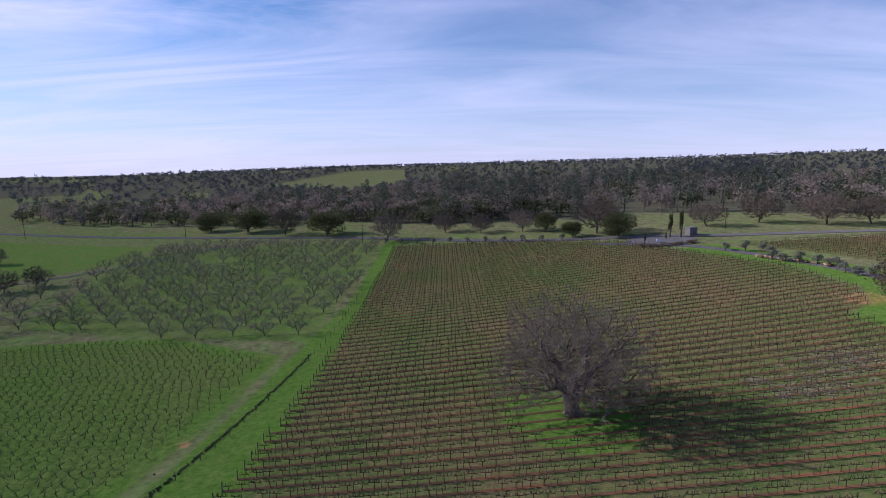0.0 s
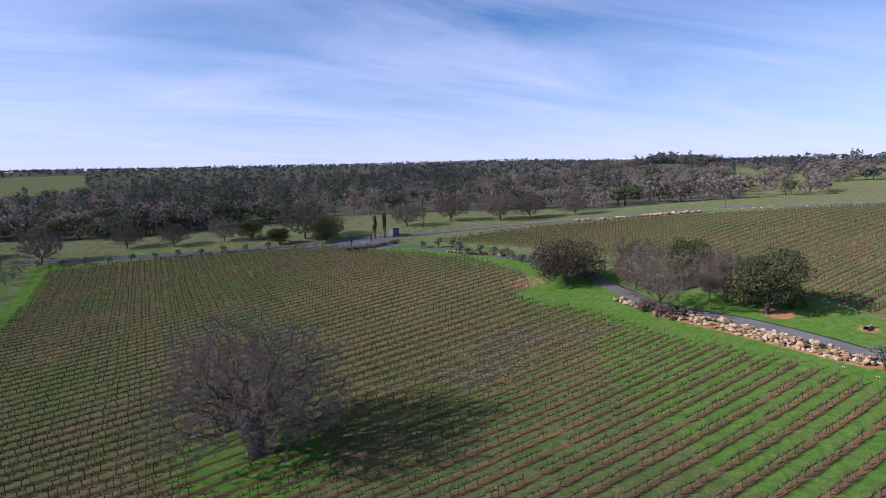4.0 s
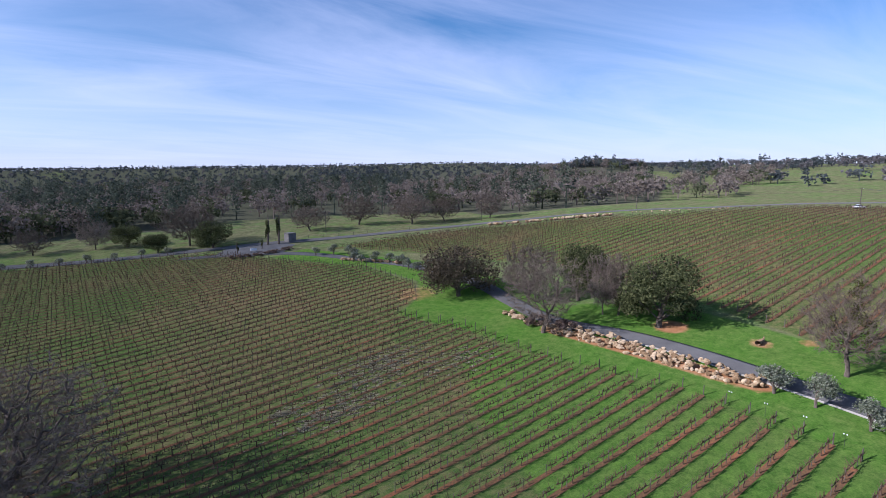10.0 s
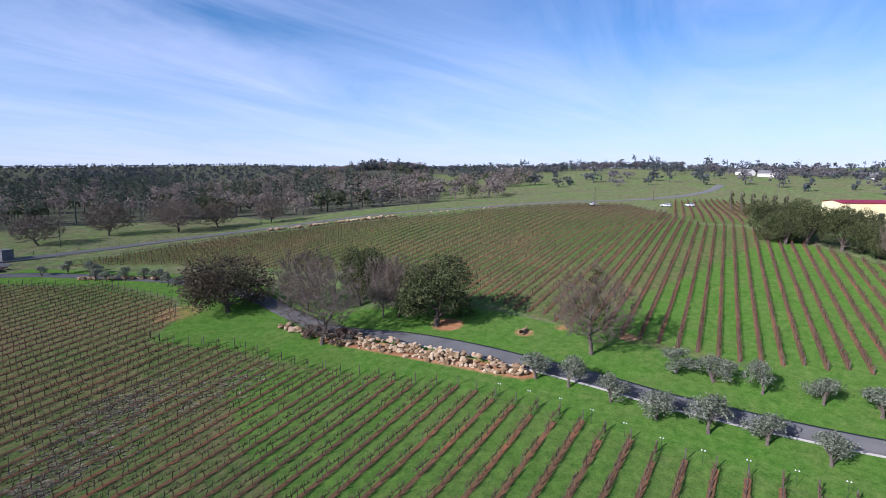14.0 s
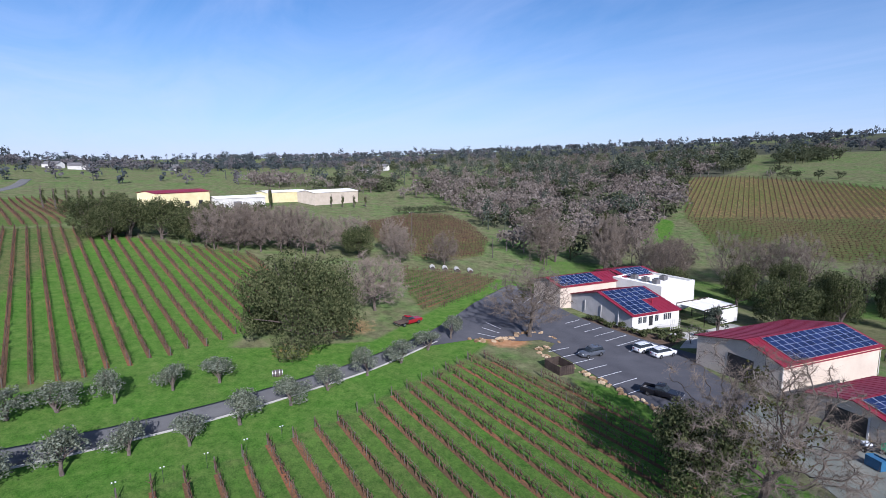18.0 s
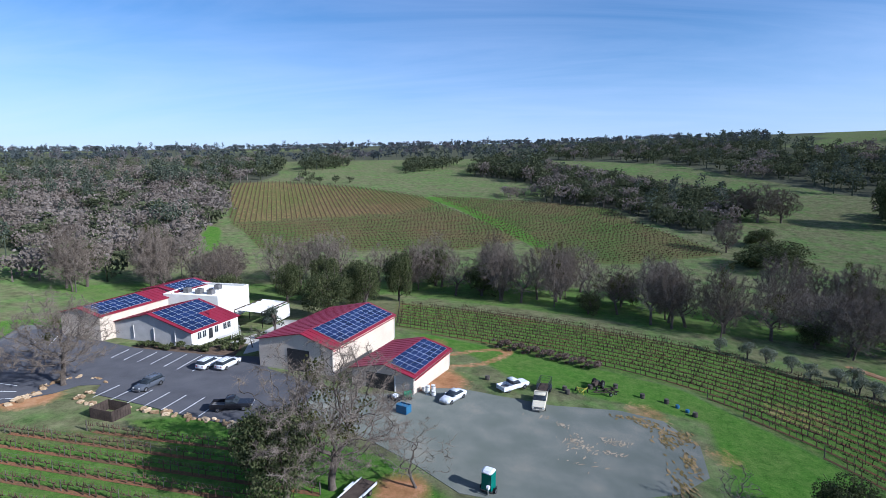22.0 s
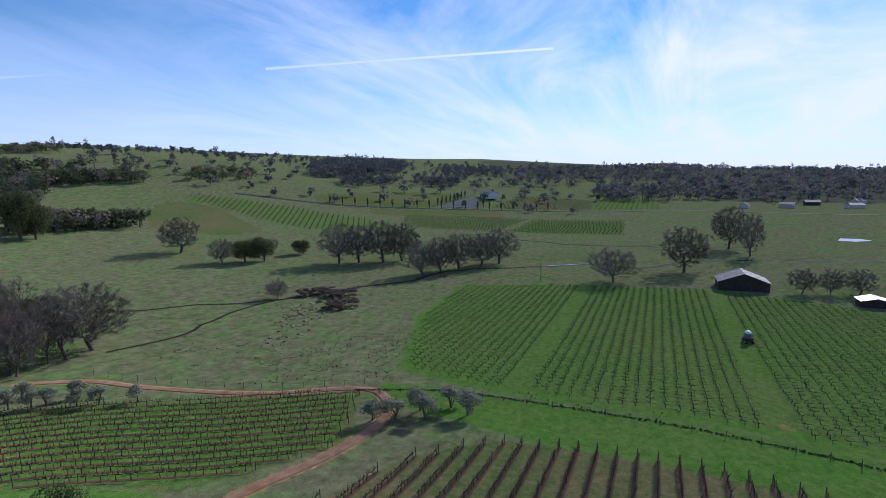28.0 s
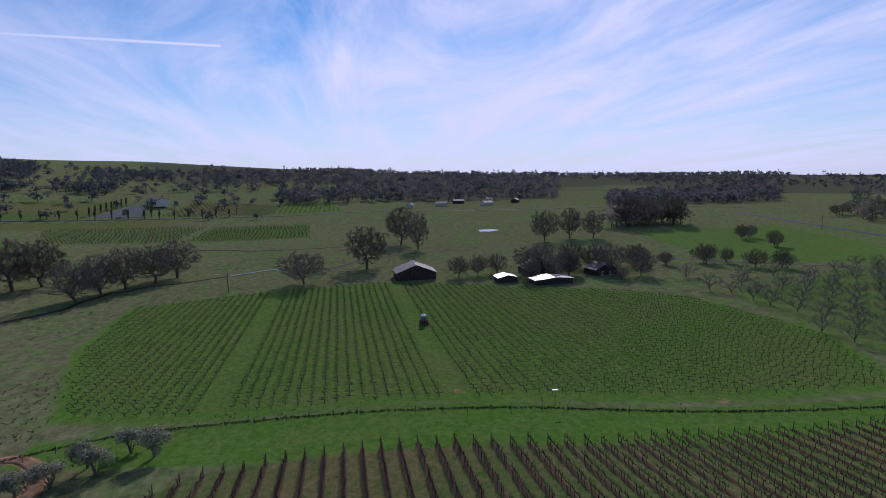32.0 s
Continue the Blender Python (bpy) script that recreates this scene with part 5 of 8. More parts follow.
for x, y, h, s in ((60, -140, 10, 10), (92, -122, 11, 11), (88, -116, 13, 9), (104, -128, 12, 9), (82, -128, 14, 8), (112, -120, 11, 8), (30, -128, 6, 6), (-20, -118, 6, 7), (76, -150, 12, 11), (126, -112, 9, 9), (20, -140, 9, 9), (-46, -150, 9, 12), (-58, -158, 8, 12)):
    LIVE[int(abs(x)) % 3].plant(x, y, h, s)
LANKY[1].plant(-44.6, -116.7, 16.5, 17); OAKS[1].plant(-22.2, -121.2, 13, 14)
OAKS[2].plant(-112.6, -115.2, 7, 8)
# where the creek woods end in the meadow
for x, y, h, s in ((-74.9, -311.5, 21.4, 20.7), (-87.3, -312.5, 18.9, 17.3), (-38.3, -241.9, 15.1, 11.6), (-66.0, -310.7, 18.0, 17.2)):
    LANKY[int(abs(x)) % 3].plant(x, y, h, s)
for x, y, h, s in ((-45.6, -210.3, 12.1, 26.5), (-57.2, -256.7, 8.7, 13.0), (-137.5, -303.6, 27.3, 21.4), (-145.3, -304.7, 20.9, 15.7)):
    LIVE[int(abs(x)) % 3].plant(x, y, h, s)
# the meadow
for x, y, h, s in ((-169, -181, 11, 12), (-175, -174, 12.5, 13), (-202, -170, 8, 10)):
    LIVE[int(abs(x)) % 3].plant(x, y, h, s)
for x, y, h, s in ((-163, -190, 12, 13), (-172, -228, 19, 20), (-186, -136, 20, 20), (-192, -128, 19, 18), (-198, -117.5, 21, 20), (-205, -110, 19, 18), (-172, -83.5, 15, 16), (-180, -78, 16, 15), (-191, -73.4, 17, 16), (-202, -66, 16, 15), (-213, -60, 17, 19)):
    LANKY[int(abs(x)) % 3].plant(x, y, h, s)
OAKS[0].plant(-181, -3, 13.5, 18, label="dark rounded oak at the vineyard's corner")
for x, y, h, s in ((-212, 24.4, 20, 18), (-300, 51, 24, 20), (-272, 58, 22, 12), (-280, 141, 20, 18), (-288, 162, 20, 15), (-283, 176, 18, 14), (-330, 227, 25, 21), (-326, 243, 22, 20), (-326, 264, 23, 18), (-177, 61, 9, 9), (-179, 70, 9, 8), (-181, 79, 9, 9), (-160, 87, 9, 9), (-163, 99, 10, 9), (-168, 107, 11, 10), (-176, 122, 12, 11), (-155, 124, 5, 6), (-183, 146, 10, 13), (-181, 161, 6, 6), (-179, 180, 9, 11), (-175, 189, 7, 6), (-161, 192, 8, 10), (-156, 201, 8, 8), (-243, 254, 9, 8), (-246, 263, 8, 8), (-211, 248, 9, 8), (-176, 92, 12, 13), (-182, 100, 12, 13), (-170, 108, 10, 10), (-168, 126, 13, 14), (-160, 136, 11, 11), (-190, 118, 11, 12)):
    (LANKY + OAKS)[int(abs(x)) % 6].plant(x, y, h, s)
for k in range(9):
    HEDGE[0].plant(-121 - 2.0 * (k % 3) + 15 * (k > 5), -108 + 3.2 * k, 2.6, 8.0, label="reddish-brown bramble thicket in the meadow")
# the orchard
rows = 0
for a in np.arange(-160, -24, 9.3):
    for b in np.arange(118, 290, 9.3):
        x, y = a + 0.12 * (b - 120) + rc.uniform(-0.8, 0.8), b + rc.uniform(-0.8, 0.8)
        if inside(np.array([x]), np.array([y]), ORCH)[0] and rc.uniform() > 0.06:
            ORCHARD[rows % 3].plant(x, y, rc.uniform(4.8, 6.0), rc.uniform(6.2, 7.8)); rows += 1
for x, y in ((-143, 171), (-140, 182), (-152, 200), (-129, 158), (-127, 143), (-176, 179), (-178, 160), (-208, 247), (-236, 251), (-150, 150), (-190, 190)):
    ORCHARD[rows % 3].plant(x, y, 6.5, 9); rows += 1


# ---- far woods: masses of trees that nobody could count ----
def crown_tree(seed, n, h=10.0, spread=11.0, leaf=1.3, low=0.0, lobes=7, stray=0.5):
    """A tree seen from afar: a short trunk and a lobed crown of leafy or twiggy sprays."""
    r = np.random.default_rng(seed); s = Shape()
    s.tube([(0, 0, -0.5), (0.2, 0, h * 0.5)], [0.34, 0.18], 3)
    c = r.normal(size=(lobes, 3)); c /= np.linalg.norm(c, axis=1)[:, None]; c[0] = 0
    c = c * (0.30 * spread, 0.30 * spread, 0.24 * h) + (0, 0, h * (1 + low) / 2)
    who = r.integers(0, lobes, n); d = r.normal(size=(n, 3)); d[:, 2] += 0.25; d /= np.linalg.norm(d, axis=1)[:, None]
    p = c[who] + d * (r.uniform(0.55, 1.0, n) * r.uniform(0.75, 1.15, lobes)[who])[:, None] * (spread * 0.26, spread * 0.26, h * 0.23)
    return s.leaves(p, leaf * r.uniform(0.6, 1.3, n), r, d, stray)


CLUMPS = [crown_tree(k, 125, leaf=1.4) for k in range(5)]
OPEN = [crown_tree(40 + k, 130, leaf=1.2, stray=0.8, lobes=8) for k in range(5)]
CLUMPS_FAR = [crown_tree(10 + k, 54, leaf=2.3) for k in range(4)]
OPEN_FAR = [crown_tree(50 + k, 54, leaf=1.9, stray=0.8) for k in range(4)]
TALL_FAR = [crown_tree(20 + k, 40, 15, 6, 1.7, 0.2, 7) for k in range(3)]
TALL = [crown_tree(30 + k, 110, 15, 6.5, 1.1, 0.22, 9, 0.9) for k in range(3)]
rw = np.random.default_rng(12)
FIELDS = (MAIN, WEST, SOUTH, EASTHILL, REDHILL, MIDHILL, GREEN_STRIP)
FARM = [(300, 40), (420, 40), (420, -140), (300, -130)]
road_line = along(PUBLIC, 20)


def stand(name, label, material, kinds, x, y, hh):
    if not len(x):
        return
    s = Shape(); pick = rw.integers(0, len(kinds), len(x))
    for n, kind in enumerate(kinds):
        m = pick == n
        s.many(kind, x[m], y[m], land(x[m], y[m]), rw.uniform(0, 6.28, m.sum()), hh[m] / 10 * rw.uniform(0.85, 1.3, m.sum()), hh[m] / 10)
    thing(name, label, "woods", kind="stuff", data=s.mesh(name, material))


def spaced(x, y, gap_min):
    """Keeps the places that stand free of those before them."""
    cells, keep = {}, []
    for n, (a, b) in enumerate(zip(x, y)):
        c = (int(a // gap_min), int(b // gap_min))
        if all(math.hypot(a - p, b - q) > gap_min for i in (-1, 0, 1) for j in (-1, 0, 1) for p, q in cells.get((c[0] + i, c[1] + j), ())):
            cells.setdefault(c, []).append((a, b)); keep.append(n)
    return np.array(keep, int)


def fill(where, count, poly, green=0.4, tall=0.0, hmin=8, hmax=13, far=False, gap_min=5.0, keep=()):
    """Woods within an outline, thickest along the side towards the vineyard."""
    p = np.array(poly, float); lo, hi = p.min(0) - 3, p.max(0) + 3
    x, y = rw.uniform(lo[0], hi[0], count * 8), rw.uniform(lo[1], hi[1], count * 8)
    r = np.hypot(x - CX, y - CY)
    ok = inside(x, y, poly); nearest = r[ok].min() if ok.any() else 1
    ok &= rw.uniform(0, 1, len(x)) < (nearest / r) ** 1.3
    for other in FIELDS + tuple(keep):
        ok &= ~inside(x, y, other)
    ok &= near_line(x, y, road_line) > 9
    x, y = x[ok], y[ok]; k = spaced(x, y, gap_min)[:count]; x, y = x[k], y[k]
    kind = rw.uniform(0, 1, len(x)) + 0.5 * np.array([noise.noise(Vector((a * 0.02, b * 0.02, 5.5))) for a, b in zip(x, y)])
    hh = rw.uniform(hmin, hmax, len(x)); t = kind < tall; g = ~t & (kind < tall + green); b = ~t & ~g
    # far stands get the colours that have haze painted in
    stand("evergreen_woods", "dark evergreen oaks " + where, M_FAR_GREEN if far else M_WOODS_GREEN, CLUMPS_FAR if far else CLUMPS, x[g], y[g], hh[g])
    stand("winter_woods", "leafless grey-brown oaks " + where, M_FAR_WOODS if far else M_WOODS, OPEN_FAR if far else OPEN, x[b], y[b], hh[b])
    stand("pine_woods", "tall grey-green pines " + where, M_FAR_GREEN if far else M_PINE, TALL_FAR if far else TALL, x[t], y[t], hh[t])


def sector(az, dist):
    """An outline between two bearings and two distances."""
    a = np.radians(np.linspace(*az, 9))
    return [(CX + dist[0] * math.sin(q), CY + dist[0] * math.cos(q)) for q in a] + [(CX + dist[1] * math.sin(q), CY + dist[1] * math.cos(q)) for q in a[::-1]]


fill("north of the road", 520, WOODS_N, 0.28, 0.12, 10, 15.5, gap_min=7, keep=(MEADOW_N, MEADOW_NW))
NEAR_WOODS = [(-330, 415), (-250, 385), (-170, 372), (-118, 362), (-60, 350), (-20, 322), (20, 300), (40, 290), (20, 400), (-100, 470), (-260, 520), (-400, 520)]
fill("across the road from the orchard", 300, NEAR_WOODS, 0.55, 0.04, 9, 14, gap_min=7, keep=())
fill("behind the winery's entrance", 640, WOODS_NE, 0.24, 0.30, 10, 15.5, gap_min=7, keep=(MEADOW_N, MEADOW_NW))
fill("along the country road", 420, WOODS_E, 0.25, 0.06, 10, 15, gap_min=7, keep=(MEADOW_N,))
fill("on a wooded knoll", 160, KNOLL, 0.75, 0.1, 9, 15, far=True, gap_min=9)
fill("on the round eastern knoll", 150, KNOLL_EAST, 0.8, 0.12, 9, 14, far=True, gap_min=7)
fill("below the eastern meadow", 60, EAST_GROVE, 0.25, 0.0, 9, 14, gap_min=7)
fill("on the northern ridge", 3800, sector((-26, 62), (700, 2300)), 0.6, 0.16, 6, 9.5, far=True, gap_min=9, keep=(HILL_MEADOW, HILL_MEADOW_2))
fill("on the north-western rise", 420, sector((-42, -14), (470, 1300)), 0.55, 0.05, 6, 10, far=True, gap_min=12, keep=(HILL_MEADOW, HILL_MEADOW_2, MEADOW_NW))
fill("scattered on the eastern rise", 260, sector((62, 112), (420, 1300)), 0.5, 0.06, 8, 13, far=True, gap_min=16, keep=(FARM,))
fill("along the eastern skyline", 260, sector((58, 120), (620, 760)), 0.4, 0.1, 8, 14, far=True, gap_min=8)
fill("behind the far sheds", 26, ROW_B, 0.55, 0.1, 9, 13, gap_min=6)
fill("on the slope above the far sheds", 22, ROW_A, 0.1, 0.0, 9, 13, gap_min=6)
fill("in the draw behind the tasting room", 380, DRAW, 0.3, 0.06, 8, 13, gap_min=5)
fill("between the sheds and the red field", 170, DRAW_W, 0.2, 0.04, 8, 12, gap_min=5.5)
fill("in the eastern draw", 400, DRAW_E, 0.3, 0.05, 8, 12, gap_min=6)
fill("on the rise behind the tasting room", 230, sector((112, 143), (330, 720)), 0.45, 0.05, 8, 13, gap_min=10, keep=(REDHILL, RED_UPPER, CLUMP_A))
fill("on the hill's top", 130, BEHIND_RED, 0.85, 0.0, 9, 14, gap_min=6)
fill("in a clump on the meadow", 60, CLUMP_A, 0.9, 0.0, 10, 15, gap_min=7)
fill("at the field's edge", 9, CLUMP_B, 0.7, 0.0, 5, 10, gap_min=6)
fill("in a clump on the green hill", 42, CLUMP_C, 0.9, 0.0, 9, 14, gap_min=7)
fill("in a grove on the green hill", 120, CLUMP_D, 0.9, 0.1, 10, 16, gap_min=7)
fill("by a bush in the meadow", 7, CLUMP_E, 0.6, 0.0, 6, 10, gap_min=5)
fill("in the hollow", 240, HOLLOW, 0.7, 0.0, 9, 14, gap_min=5.5)
fill("on the southern slope", 520, SHELF, 0.75, 0.1, 10, 15, gap_min=6.5)
fill("in a belt across the meadow", 44, BELT, 0.85, 0.0, 11, 15, gap_min=4.5)
fill("in a row on the far slope", 30, SLOPE_ROW, 0.7, 0.0, 9, 13, gap_min=6)
fill("round the hilltop farm", 30, HILLTOP, 0.7, 0.1, 8, 12, gap_min=7)
fill("under the grassy hill", 40, SLOPE_GROVE, 0.8, 0.0, 8, 12, gap_min=7)
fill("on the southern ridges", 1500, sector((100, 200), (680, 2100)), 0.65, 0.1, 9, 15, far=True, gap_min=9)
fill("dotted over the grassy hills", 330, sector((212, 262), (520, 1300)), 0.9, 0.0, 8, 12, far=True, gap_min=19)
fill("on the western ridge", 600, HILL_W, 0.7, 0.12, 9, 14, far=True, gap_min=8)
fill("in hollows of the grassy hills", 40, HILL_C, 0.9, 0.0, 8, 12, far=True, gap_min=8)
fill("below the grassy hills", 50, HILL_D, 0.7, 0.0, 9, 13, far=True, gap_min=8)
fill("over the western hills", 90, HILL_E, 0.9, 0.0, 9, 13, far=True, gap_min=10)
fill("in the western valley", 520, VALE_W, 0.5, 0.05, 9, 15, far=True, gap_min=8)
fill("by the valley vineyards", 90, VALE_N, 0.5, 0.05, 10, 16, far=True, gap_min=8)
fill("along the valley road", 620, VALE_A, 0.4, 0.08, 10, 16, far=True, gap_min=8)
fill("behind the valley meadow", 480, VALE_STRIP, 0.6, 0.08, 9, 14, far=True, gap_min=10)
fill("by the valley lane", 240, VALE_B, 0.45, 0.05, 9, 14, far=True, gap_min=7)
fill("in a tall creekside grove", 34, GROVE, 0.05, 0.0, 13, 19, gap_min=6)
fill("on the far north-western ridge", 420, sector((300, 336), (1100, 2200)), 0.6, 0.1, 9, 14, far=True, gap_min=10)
hedge = thing("hedge", "row of clipped dark evergreens above a vineyard", "hedge", kind="stuff", data=Shape().many(CLUMPS[0], np.linspace(284, 280, 12), np.linspace(-113, -141, 12), land(np.linspace(284, 280, 12), np.linspace(-113, -141, 12)), np.arange(12.0), 0.42, 0.55).mesh("hedge", M_WOODS_GREEN))

# ---- buildings ----
M_CREAM = mat("cream_metal_wall", (0.56, 0.46, 0.36), (0.68, 0.58, 0.46), scale=0.4, fine=6, rough=0.6, bump=0.05)
M_WHITE = mat("white_stucco", (0.56, 0.54, 0.49), (0.69, 0.67, 0.62), scale=0.5, fine=10, bump=0.1)
M_GREYWALL = mat("grey_stucco", (0.42, 0.40, 0.38), (0.56, 0.53, 0.50), scale=0.5, fine=10, bump=0.1)
M_RED = mat("red_metal_roof", (0.19, 0.011, 0.024), (0.27, 0.021, 0.042), scale=0.3, fine=5, rough=0.45, bump=0.03)
M_PANEL = mat("solar_cells", (0.010, 0.018, 0.06), (0.018, 0.032, 0.10), scale=0.7, fine=3, rough=0.16, bump=0, random=0.3)
M_ALU = mat("aluminium_edge", (0.55, 0.56, 0.58), (0.68, 0.69, 0.70), scale=2, fine=9, rough=0.4, metal=0.6, bump=0)
M_DARK = mat("dark_opening", (0.02, 0.02, 0.022), (0.05, 0.05, 0.052), scale=2, fine=9, rough=0.3, bump=0)
M_GLASS = mat("window_glass", (0.02, 0.025, 0.03), (0.05, 0.06, 0.07), scale=1, fine=4, rough=0.06, bump=0)
M_WOOD = mat("dark_barn_wood", (0.045, 0.035, 0.03), (0.10, 0.075, 0.06), scale=1, fine=14, bump=0.4)
M_TIN = mat("weathered_tin", (0.11, 0.105, 0.105), (0.22, 0.21, 0.205), scale=0.6, fine=7, rough=0.7, metal=0.1, bump=0.1)
M_YELLOW = mat("pale_yellow_wall", (0.62, 0.54, 0.30), (0.74, 0.66, 0.40), scale=0.4, fine=6, bump=0.05)
M_TANWALL = mat("tan_wall", (0.42, 0.36, 0.28), (0.54, 0.47, 0.37), scale=0.4, fine=6, bump=0.05)


def shed(name, label, x, y, rz, length, width, eave, ridge, wall, roof, ridge_at=0.5, over=0.4, z=None, category="building"):
    """A gabled building: local x along the ridge from the origin corner, local y across. Four walls of thickness, two roof slopes with depth."""
    z0 = float(land(x, y)) if z is None else z
    ob = thing(name, label, category, at=(x, y, z0), rz=rz)
    t, my = 0.2, width * ridge_at
    piece("wall", Shape().box((0, 0, -1.5), (length, t, eave)).mesh("wall", wall), ob)
    piece("wall", Shape().box((0, width - t, -1.5), (length, width, eave)).mesh("wall", wall), ob)
    for x0 in (0, length - t):
        s = Shape(); x1 = x0 + t
        prof = [(t, -1.5), (width - t, -1.5), (width - t, eave), (my, ridge), (t, eave)]
        v = [(x0, a, b) for a, b in prof] + [(x1, a, b) for a, b in prof]
        s.add(v, [(k, k + 5, (k + 1) % 5 + 5, (k + 1) % 5) for k in range(5)]); s.t.append(np.array([(0, 1, 2), (0, 2, 4), (4, 2, 3), (7, 6, 5), (9, 7, 5), (8, 7, 9)]))
        piece("gable_wall", s.mesh("gable_wall", wall), ob)
    for side in (0, 1):
        ye = -over if side == 0 else width + over
        slope = (ridge - eave) / (my if side == 0 else width - my)
        ze = eave - slope * over + 0.06
        pts = [(-over, ye, ze), (length + over, ye, ze), (length + over, my, ridge + 0.06), (-over, my, ridge + 0.06)]
        s = Shape(); s.add([*pts, *[(a, b, c + 0.14) for a, b, c in pts]], [(0, 1, 2, 3), (7, 6, 5, 4), (0, 4, 5, 1), (1, 5, 6, 2), (2, 6, 7, 3), (3, 7, 4, 0)])
        slab = piece("roof", s.mesh("roof", roof), ob)
        # standing seams, each its own rib
        for k in np.arange(0.5, length, 1.2 if length < 40 else 3.0):
            dy = my - ye
            rib = Shape().add([(k - 0.03, ye, ze + 0.14), (k + 0.03, ye, ze + 0.14), (k + 0.03, my, ridge + 0.2), (k - 0.03, my, ridge + 0.2), (k - 0.03, ye, ze + 0.19), (k + 0.03, ye, ze + 0.19), (k + 0.03, my, ridge + 0.25), (k - 0.03, my, ridge + 0.25)],
                              [(4, 5, 6, 7), (0, 1, 5, 4), (2, 3, 7, 6), (1, 2, 6, 5), (3, 0, 4, 7)])
            piece("seam", rib.mesh("seam", roof), slab)
    return ob


CELL = Shape().box((0.0, 0.0, 0.0), (1.0, 1.0, 1.0)).mesh("panel", M_PANEL)
FRAME = Shape().box((0.0, 0.0, 0.0), (1.0, 1.0, 1.0)).mesh("panel_frame", M_ALU)


def solar(ob, side, length, width, eave, ridge, x0, x1, rows, cols, inset=0.5, ridge_at=0.5, v0=0.0, v1=1.0):
    """Solar panels in rows on one slope; each panel is a part with its pale frame."""
    my = width * ridge_at
    ye, ym = (0.0, my) if side == 0 else (width, my)
    run = math.hypot(my if side == 0 else width - my, ridge - eave)
    ux = Vector((1, 0, 0)); uy = Vector((0, ym - ye, ridge - eave)).normalized(); uz = ux.cross(uy)
    if uz.z < 0:
        uz = -uz
    org = Vector((0, ye, eave)) + uz * 0.30
    px, py = (x1 - x0) / cols, (v1 - v0) * (run - inset) / rows
    for c in range(cols):
        for r in range(rows):
            o = org + ux * (x0 + c * px) + uy * (0.15 + v0 * (run - inset) + r * py)
            m = Matrix(((ux.x * px, uy.x * py, uz.x * 0.04, o.x), (ux.y * px, uy.y * py, uz.y * 0.04, o.y), (ux.z * px, uy.z * py, uz.z * 0.04, o.z), (0, 0, 0, 1)))
            fr = piece("panel", FRAME, ob, "dark blue solar panel with pale frame" if c + r == 0 else "", at=m)
            cell = piece("cell_sheet", CELL, fr, at=Matrix.Translation((0.04, 0.03, 0.3)) @ Matrix.Diagonal((0.92, 0.94, 1.0, 1)))


def window(ob, x, y, z, w, h, face="y-", trim=None, name="window"):
    """A window let into a wall face of a building: frame, pane, sill."""
    trim = trim or M_WHITE
    d = -0.06 if face.endswith("-") else 0.06
    def slab(x0, z0, x1, z1, y0, y1):
        if face[0] == "y":
            return Shape().box((x + x0, y + min(y0, y1), z + z0), (x + x1, y + max(y0, y1), z + z1))
        return Shape().box((x + min(y0, y1), y + x0, z + z0), (x + max(y0, y1), y + x1, z + z1))
    win = piece(name, slab(-w / 2 - 0.1, -0.1, w / 2 + 0.1, h + 0.1, 0, d).mesh(name, trim), ob)
    piece("pane", slab(-w / 2, 0, w / 2, h, d * 0.5, d * 1.25).mesh("pane", M_GLASS), win)
    piece("sill", slab(-w / 2 - 0.15, -0.2, w / 2 + 0.15, -0.1, 0, d * 2.2).mesh("sill", trim), win)
    piece("mullion", slab(-0.03, 0, 0.03, h, d * 0.5, d * 1.6).mesh("mullion", trim), win)


# the two metal sheds by the yard
def red_shed(label, x, y, z, rz, length, width, eave, ridge, wall, x0, x1, rows, cols, ridge_at):
    ob = shed("metal_shed", label, x, y, rz, length, width, eave, ridge, wall, M_RED, ridge_at, z=z)
    solar(ob, 0, length, width, eave, ridge, x0, x1, rows, cols, ridge_at=ridge_at)
    for k in (0.0, length):
        piece("downpipe", Shape().tube([(k, -0.12, 0), (k, -0.12, eave - 0.1)], 0.06, 5).mesh("downpipe", M_WHITE), ob)
    piece("gutter", Shape().box((-0.3, -0.56, eave - 0.32), (length + 0.3, -0.42, eave - 0.2)).mesh("gutter", M_RED), ob)
    return ob


big_shed = red_shed("large cream metal shed with red roof and solar panels", 75.5, -64.4, 4.6, -101, 22.0, 15.0, 4.7, 6.6, M_CREAM, 2.6, 21.6, 5, 12, 0.40)
piece("roller_door", Shape().box((-0.05, 4.5, 0), (0.0, 9.0, 3.8)).mesh("roller_door", M_DARK), big_shed)
small_shed = red_shed("small cream metal shed with red roof and solar panels", 60.6, -59.4, 4.6, -102.5, 13.8, 10.8, 3.0, 4.3, M_CREAM, 0.7, 13.2, 5, 7, 0.46)
piece("roller_door", Shape().box((-0.06, 3.2, 0), (-0.004, 8.2, 2.8)).mesh("roller_door", M_DARK), small_shed)
piece("door_frame", Shape().box((-0.1, 3.0, 0), (-0.02, 3.2, 2.95)).mesh("door_frame", M_WHITE), small_shed)

